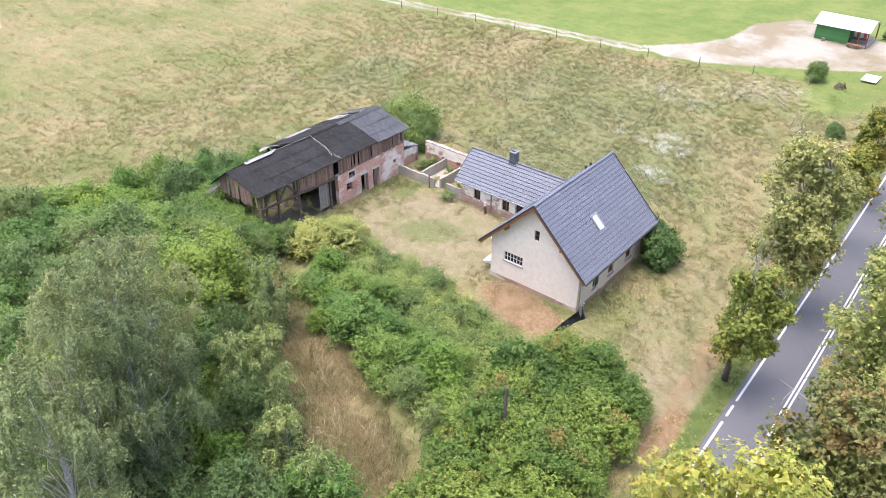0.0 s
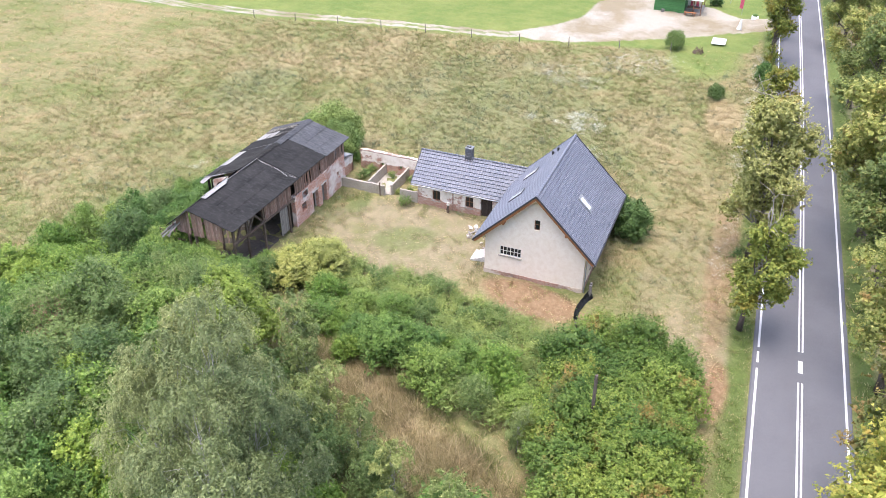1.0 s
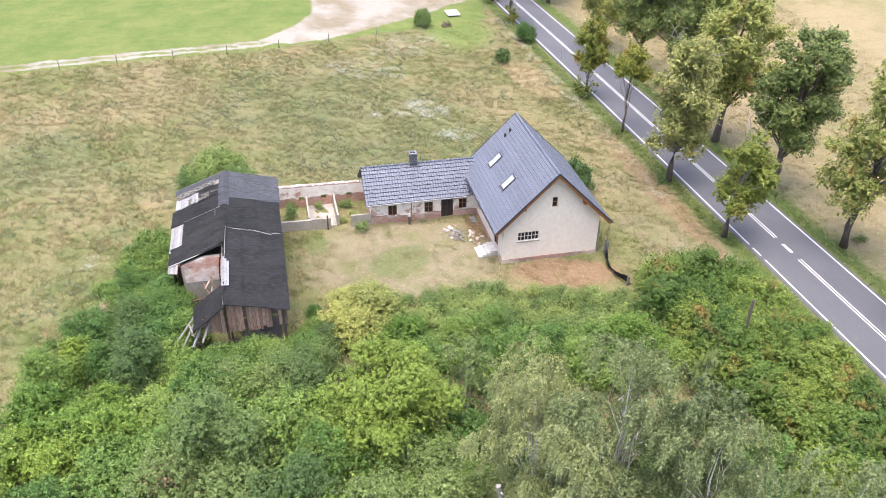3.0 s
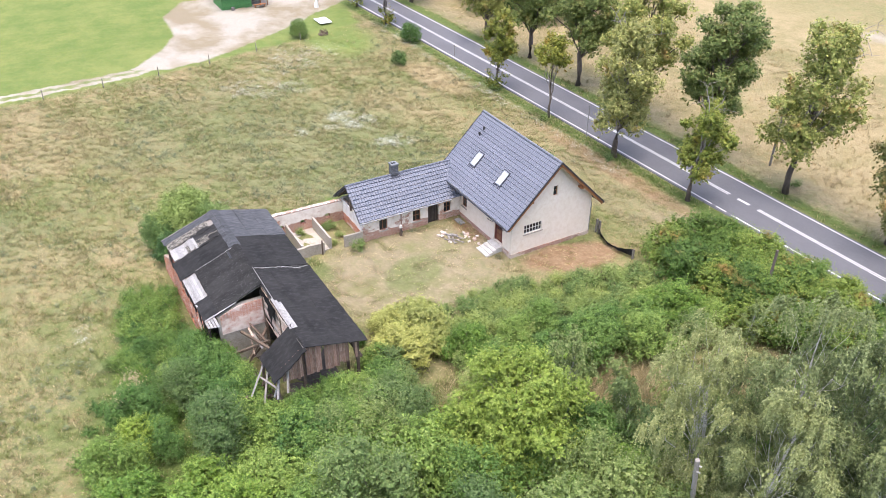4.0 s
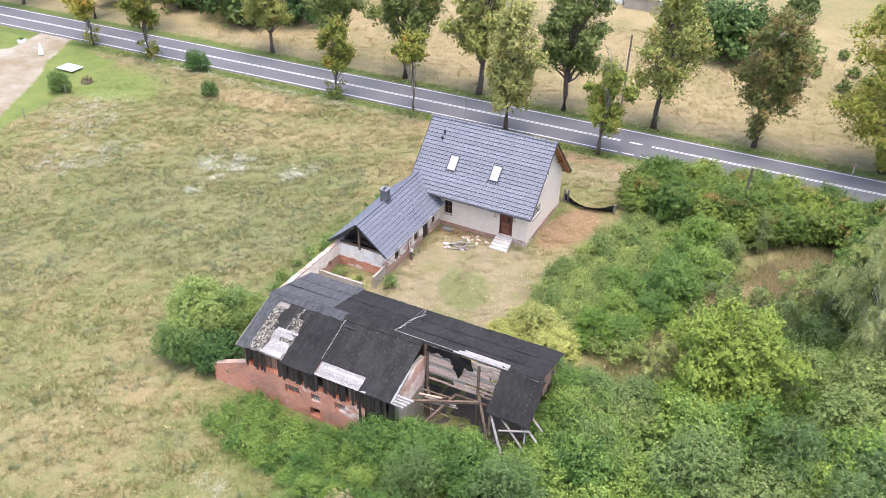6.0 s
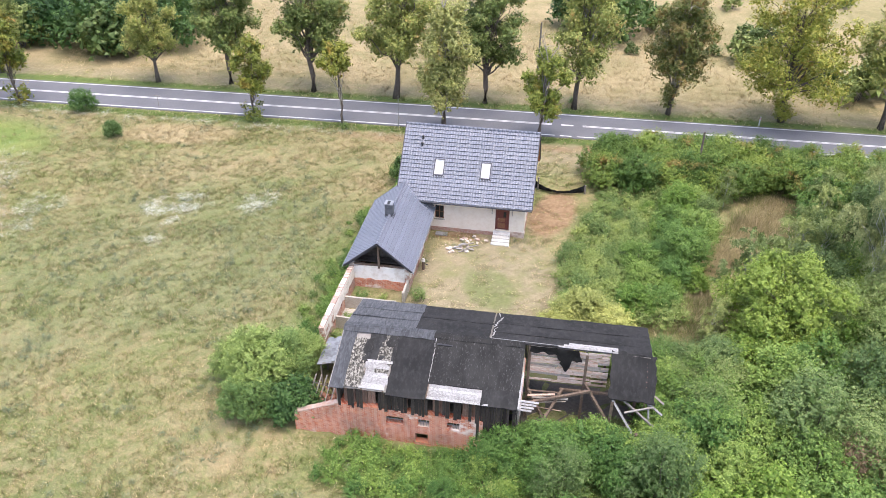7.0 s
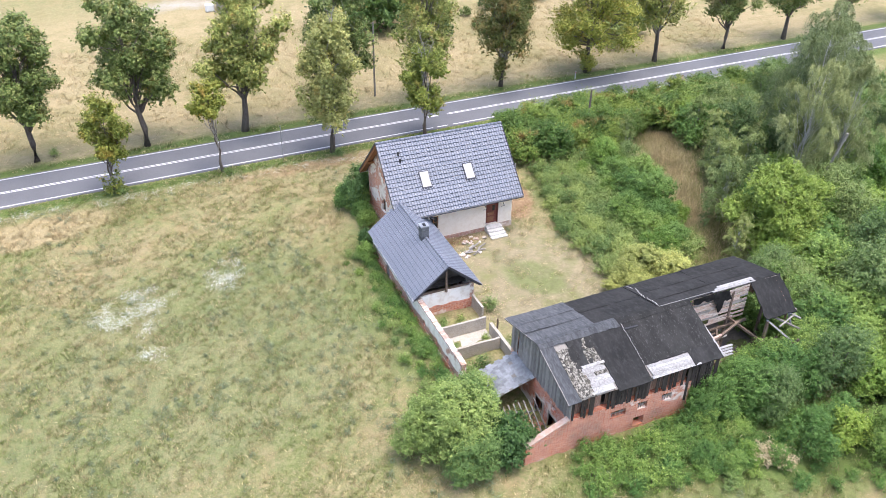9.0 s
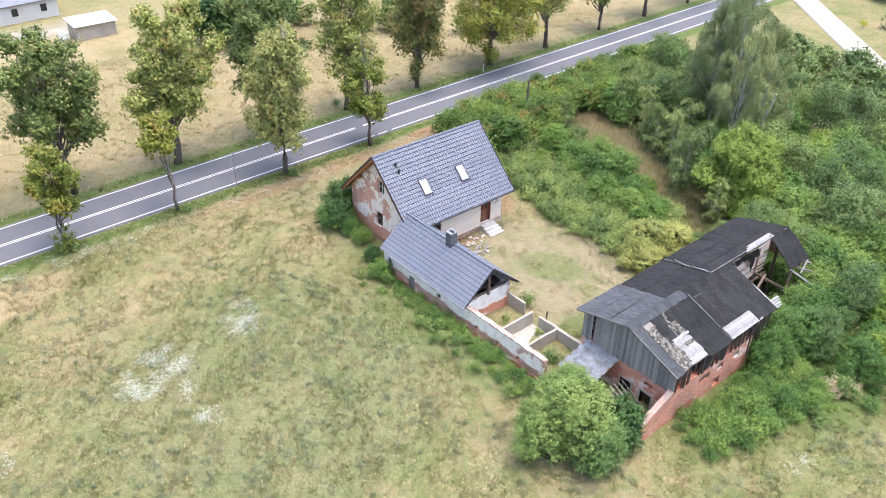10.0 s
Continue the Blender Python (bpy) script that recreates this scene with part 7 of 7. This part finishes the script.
# ---- the neighbour's hut and yard ----
hut = thing("green_hut", "green board hut with white sheet roof and open porch", "hut", at=(-80.6, -1.9, -0.98))
part("wall", wall_mesh("y", 3.9, -0.1, -2.0, 2.5, -0.1, 2.2), "green_paint", hut, "green painted board wall")
part("wall", wall_mesh("y", -0.6, 0.1, -2.0, 2.5, -0.1, 2.4), "green_paint", hut)
part("wall", wall_mesh("x", -2.0, 0.1, -0.6, 3.9, -0.1, 2.3), "green_paint", hut)
part("wall", wall_mesh("x", 2.5, -0.1, -0.6, 3.9, -0.1, 2.3), "green_paint", hut)
for k in range(9):
    part("board", box(3.9, 3.93, -2.0, 2.5, 0.05 + k * 0.24, 0.26 + k * 0.24), "green_paint", hut)
part("roof", deck([(4.4, -2.4, 2.2), (4.4, 5.1, 2.2)], [(1.6, 5.1, 3.2), (1.6, -2.4, 3.2)], 0.08, deck([(-1.2, -2.4, 2.2), (-1.2, 5.1, 2.2)], [(1.6, 5.1, 3.2), (1.6, -2.4, 3.2)], 0.08)), "white_sheet", hut, "white sheet metal roof")
for x, y in ((4.1, 4.9), (-0.9, 4.9), (4.1, 3.8)):
    part("post", plank((x, y, -0.1), (x, y, 2.2), 0.12, 0.12), "brown_frame", hut)
part("porch_floor", box(-0.9, 4.1, 2.5, 5.0, -0.05, 0.2), "old_board", hut, "wooden porch")
for k in range(5):
    part("cloth", box(2.2, 2.26, 2.7 + k * 0.42, 3.08 + k * 0.42, 0.8, 1.9), "pink_cloth" if k % 2 else "white_frame", hut, "red and white cloth on the porch")
part("shelf", box(2.4, 3.4, 2.8, 4.6, 0.75, 0.82), "beam", hut, "dark porch counter")
part("rail", box(4.0, 4.06, 3.8, 4.9, 0.9, 0.98), "brown_frame", hut)
box_ob = solid("wooden_crate", box(-76.35, -75.95, -2.7, -2.2, -0.98, -0.5, None, None, 0.02), "old_board", "small wooden crate beside the green hut", "crate")
brush = Stand(lambda: shrub("shrub", "dark low shrub behind the green hut", 1.6, 1.3, 9, 1400, 0.09, "leaf_ivy", 391))
brush.put(-82.6, 4.6, 0.9)
for x, y, m1, m2 in ((-84.7, 6.6, "white_frame", "yellow_board"), (-79.3, 8.7, "white_frame", "pink_cloth")):
    flag = thing("banner_flag", "tall narrow red and white banner on a thin pole", "flag", "roadside banners", at=(x, y, -0.85))
    part("pole", stick((0, 0, -0.1), (0.05, 0, 3.6), 0.03, 0.02), "metal", flag)
    for k, (m, z0, z1) in enumerate(((m1, 2.2, 3.5), (m2, 0.8, 2.2))):
        part("cloth", plank((0.06, -0.28 + 0.06 * k, z0), (0.06, -0.28 + 0.1 * k, z1), 0.02, 0.5, None, 0.0), m, flag)
cone = solid("white_marker", stick((-71.9, 9.0, -0.95), (-71.9, 9.1, 0.5), 0.38, 0.08, None, 10), "white_sheet", "white cloth-wrapped marker beside the yard entrance", "marker")
trough = thing("planter_box", "pale planter box with a dark plant at the yard entrance", "planter", at=(-77.4, 10.7, -0.85))
part("box", box(-0.35, 0.35, -0.5, 0.5, -0.1, 0.4, None, None, 0.03), "white_sheet", trough)
part("plant", box(-0.22, 0.22, -0.35, 0.35, 0.37, 0.75, None, None, 0.12), "leaf_ivy", trough)
bench = thing("wooden_bench", "wooden bench in front of the green hut", "bench", at=(-75.9, 1.6, -0.97))
part("seat", box(-0.25, 0.25, -0.9, 0.9, 0.42, 0.48), "new_wood", bench)
for y in (-0.7, 0.7):
    part("leg", box(-0.2, 0.2, y - 0.05, y + 0.05, 0, 0.42), "new_wood", bench)
pallet = thing("white_board", "white flat board lying on the grass", "board", at=(-64.6, 7.0, -0.8))
part("panel", box(-1.3, 1.3, -0.9, 0.9, 0.1, 0.18), "white_sheet", pallet)
heap = thing("brush_heap", "small heap of dark branches", "brush", at=(-59.4, 4.9, -0.85))
for k in range(30):
    a, b = rr.uniform(0, 6.28), rr.uniform(0, 6.28)
    part("branch", stick((0.7 * math.cos(a), 0.7 * math.sin(a), 0.05), (0.5 * math.cos(b), 0.5 * math.sin(b), rr.uniform(0.2, 0.8)), 0.04, 0.02), "beam", heap)
for k in range(10):
    y = -58 + k * 6.6
    x = float(np.interp(y, [-61, -45, -31, -21, -12, -4, 4], [-51.2, -53.0, -54.4, -55.6, -57.4, -59, -60.4])) + 0.9
    fp = thing("fence_post", "thin weathered fence post at the field's edge", "post", "field fence posts", at=(x, y, float(ground_z(x, y))))
    part("shaft", stick((0, 0, -0.2), (0.03, 0, 1.15), 0.06, 0.05), "old_board", fp)

# ---- houses beyond the dry field ----
def far_house(x, y, w, d, h, turn, roof_mat, label):
    th = thing("far_house", label, "house")
    part("wall", box(-w / 2, w / 2, -d / 2, d / 2, -0.3, h), "house_wall", th)
    part("roof", deck([(-w / 2 - 0.4, -d / 2 - 0.5, h), (w / 2 + 0.4, -d / 2 - 0.5, h)], [(w / 2 + 0.4, 0, h + d * 0.35), (-w / 2 - 0.4, 0, h + d * 0.35)], 0.15, deck([(-w / 2 - 0.4, d / 2 + 0.5, h), (w / 2 + 0.4, d / 2 + 0.5, h)], [(w / 2 + 0.4, 0, h + d * 0.35), (-w / 2 - 0.4, 0, h + d * 0.35)], 0.15)), roof_mat, th)
    for k in range(3):
        u = -w / 2 + (k + 0.5) * w / 3
        wd = part("window", box(u - 0.5, u + 0.5, -d / 2 - 0.06, -d / 2 - 0.02, 0.9, 2.1), "white_frame", th)
        part("pane", box(u - 0.42, u + 0.42, -d / 2 - 0.08, -d / 2 - 0.065, 0.98, 2.02), "glass", wd)
    part("door", box(w / 2 + 0.01, w / 2 + 0.06, -0.5, 0.5, 0, 2.05), "white_frame", th)
    th.matrix_basis = pose(x, y, -0.5, 0, 0, turn)


far_house(-17, 82, 12, 9, 2.6, 5, "tile", "pale far house with grey tiled roof")
shed2 = thing("white_shed", "low shed with flat white roof beyond the field", "shed", at=(-10.0, 66.5, -0.5))
part("wall", box(-2.6, 2.6, -1.8, 1.8, -0.2, 2.0), "concrete", shed2)
part("roof", deck([(-2.9, -2.1, 2.0), (2.9, -2.1, 2.0)], [(2.9, 2.1, 2.3), (-2.9, 2.1, 2.3)], 0.1), "white_sheet", shed2)

logs = thing("timber_pile", "low pile of dark old timbers beside the concrete road", "timber", at=(59.6, -3.6, -0.42))
for k in range(9):
    y = -0.9 + 0.22 * k
    part("timber", plank((-1.4 + 0.1 * (k % 3), y, 0.1 + 0.08 * (k % 2)), (1.3, y + 0.3, 0.14 + 0.08 * (k % 3)), 0.16, 0.14), "beam", logs)
board = thing("yellow_sign", "small yellow board standing in the dry grass", "sign", at=(77.5, 2.5, -0.5))
part("panel", box(-0.05, 0.05, -0.5, 0.5, 0.5, 1.2), "yellow_board", board)
part("post", stick((0, 0, -0.2), (0, 0, 0.5), 0.05), "old_board", board)
tank = thing("white_tank", "white plastic water tank beside the shed", "tank", at=(-13.8, 66.6, -0.5))
part("body", box(-0.6, 0.6, -0.5, 0.5, 0.1, 1.1, None, None, 0.08), "white_sheet", tank)
part("base", box(-0.65, 0.65, -0.55, 0.55, -0.05, 0.1), "old_board", tank)

# ---- standing grass ----
def grass(name, label, x0, x1, y0, y1, count, low, high, seed, keep, lie=0.6, blades=7):
    rng = np.random.default_rng(seed)
    m = count // blades
    x, y = rng.uniform(x0, x1, m), rng.uniform(y0, y1, m)
    ok = keep(x, y)
    cx, cy = np.repeat(x[ok], blades), np.repeat(y[ok], blades)
    tuft = np.repeat(rng.random(ok.sum()), blades)
    size = np.repeat(0.7 + 0.6 * rng.random(ok.sum()), blades)
    n = len(cx)
    dx, dy = rng.normal(0, 0.1, n), rng.normal(0, 0.1, n)
    x, y = cx + dx, cy + dy
    clump = ripple(np.stack([x, y, 0 * x], -1), seed, 5.0)
    h = (low + (high - low) * rng.random(n) ** 1.4) * (1 + 0.3 * clump) * size
    z = ground_z(x, y) - 0.02
    a = rng.uniform(0, math.pi, n)
    w = 0.016 + 0.028 * rng.random(n)
    lx, ly = (rng.normal(0, lie, n) + dx * 3) * h, (rng.normal(0, lie, n) + dy * 3) * h
    a = np.where(lx * -np.sin(a) + ly * np.cos(a) < 0, a + math.pi, a)
    p = np.stack([np.stack([x - w * np.cos(a), y - w * np.sin(a), z], -1), np.stack([x + w * np.cos(a), y + w * np.sin(a), z], -1), np.stack([x + lx, y + ly, z + h], -1)], 1)
    zz = {k: np.repeat(v, 3) for k, v in zones(x, y).items()}
    zz["z_tuft"] = np.repeat(tuft, 3)
    me = raw_mesh(name, p.reshape(-1, 3), n, 3, "blades", zz)
    return tagged(new(name, me), label, "grass", kind="stuff")


def meadow_keep(x, y):
    d = np.abs(y - road_y(x))
    inside = (x > -13.2) & (x < 0) & (y > -28.4) & (y < 4.2) & ~((x > -8.2) & (y < -4.1) & (y > -20.6))
    inside |= (x > -9.4) & (x < 8.2) & (y > -28.2) & (y < -20.8)
    z = zones(x, y)
    thin = z["z_sand"] < 0.4
    short = np.maximum(np.maximum(z["z_yard"], z["z_soil"]), z["z_lawn"])
    pick = np.modf(np.abs(np.sin(x * 91.7 + y * 57.3) * 917.3))[0]
    return (d > 3.15) & ~inside & thin & (pick > short * 1.15)


def fading_keep(x, y):
    pick = np.modf(np.abs(np.sin(x * 37.7 + y * 71.3) * 531.7))[0]
    return meadow_keep(x, y) & (pick < sstep(-76, -36, y) * sstep(-78, -44, x))


grass("meadow_grass", "tall dry and green meadow grass tufts", -76, 26, -76, 17, 1500000, 0.05, 0.2, 71, fading_keep, 0.5)
grass("far_meadow_grass", "dry meadow grass tufts further out", -110, 40, -130, -48, 95000, 0.12, 0.4, 73, meadow_keep)
def hay_keep(x, y):
    z = zones(x, y)
    inside = (x > -13.2) & (x < 0) & (y > -28.4) & (y < 4.2) & ~((x > -8.2) & (y < -4.1) & (y > -20.6))
    return (np.maximum(z["z_yard"], z["z_soil"]) > 0.3) & ~inside


grass("cut_hay", "flattened dry hay strewn over the yard", -12, 10, -21, 16, 150000, 0.015, 0.045, 74, hay_keep, 2.6)
def clearing_keep(x, y):
    return near_line(x, y, OPEN_GRASS) < 2.6


grass("tall_dry_grass", "tall golden dry grass in the clearing", 9, 25, -18, 8, 90000, 0.3, 0.85, 75, clearing_keep, 0.5)
grass("field_grass", "tall golden dry grass beyond the road", -62, 54, 22, 56, 120000, 0.1, 0.32, 72, meadow_keep, 0.5)


# low grey-green herbs in loose colonies
def herbs(seed):
    rng = np.random.default_rng(seed)
    m = 60000
    x, y = rng.uniform(-62, 8, m), rng.uniform(-50, 14, m)
    flat = np.stack([x, y, 0 * x], -1)
    colony = ripple(flat, 5, 9.0) + 0.7 * ripple(flat, 6, 3.0) + 1.5 * zones(x, y)["z_herb"]
    ok = meadow_keep(x, y) & (rng.random(m) < 0.09 * sstep(0.2, 1.8, colony) + 0.006)
    k = 42
    r = np.repeat(rng.uniform(0.16, 0.42, ok.sum()), k)
    x, y = np.repeat(x[ok], k), np.repeat(y[ok], k)
    n = len(x)
    d = unit(rng, n)
    d[:, 2] = np.abs(d[:, 2])
    p = np.stack([x, y, ground_z(x, y) + 0.05], -1) + d * (r * (0.5 + 0.6 * rng.random(n)))[:, None] * np.array([1, 1, 1.25])
    me = leaf_mesh("meadow_herbs", p, d * 0.6 + unit(rng, n) * 0.4 + np.array([0, 0, 0.6]), unit(rng, n) + np.array([0, 0, 0.6]), (0.03 + 0.035 * rng.random(n))[:, None], 0.45, "leaf_herb")
    return tagged(new("meadow_herbs", me), "loose colonies of low grey-green meadow herbs", "herbs", kind="stuff")


herbs(83)


# white yarrow in patches over the field and along the road
def flowers(seed):
    rng = np.random.default_rng(seed)
    m = 60000
    x, y = rng.uniform(-60, 0, m), rng.uniform(-38, 15, m)
    ok = (rng.random(m) < zones(x, y)["z_white"] ** 2 * 0.46) & (np.sin(x * 2.1 + y) + np.sin(y * 2.7 - x * 0.6) > -0.7)
    k = 24
    x, y = np.repeat(x[ok], k), np.repeat(y[ok], k)
    n = len(x)
    x, y = x + rng.normal(0, 0.24, n), y + rng.normal(0, 0.24, n)
    z = ground_z(x, y) + 0.2 + 0.25 * rng.random(n)
    a, s = rng.uniform(0, 6.28, n), 0.013 + 0.02 * rng.random(n)
    q = np.stack([np.stack([x + s * np.cos(a + g), y + s * np.sin(a + g), z + 0.02 * math.sin(g * 2)], -1) for g in (0.0, 1.57, 3.14, 4.71)], 1)
    return tagged(new("white_flowers", raw_mesh("white_flowers", q.reshape(-1, 3), n, 4, "flower")), "patches of small white yarrow flowers in the field", "flowers", kind="stuff")


flowers(81)
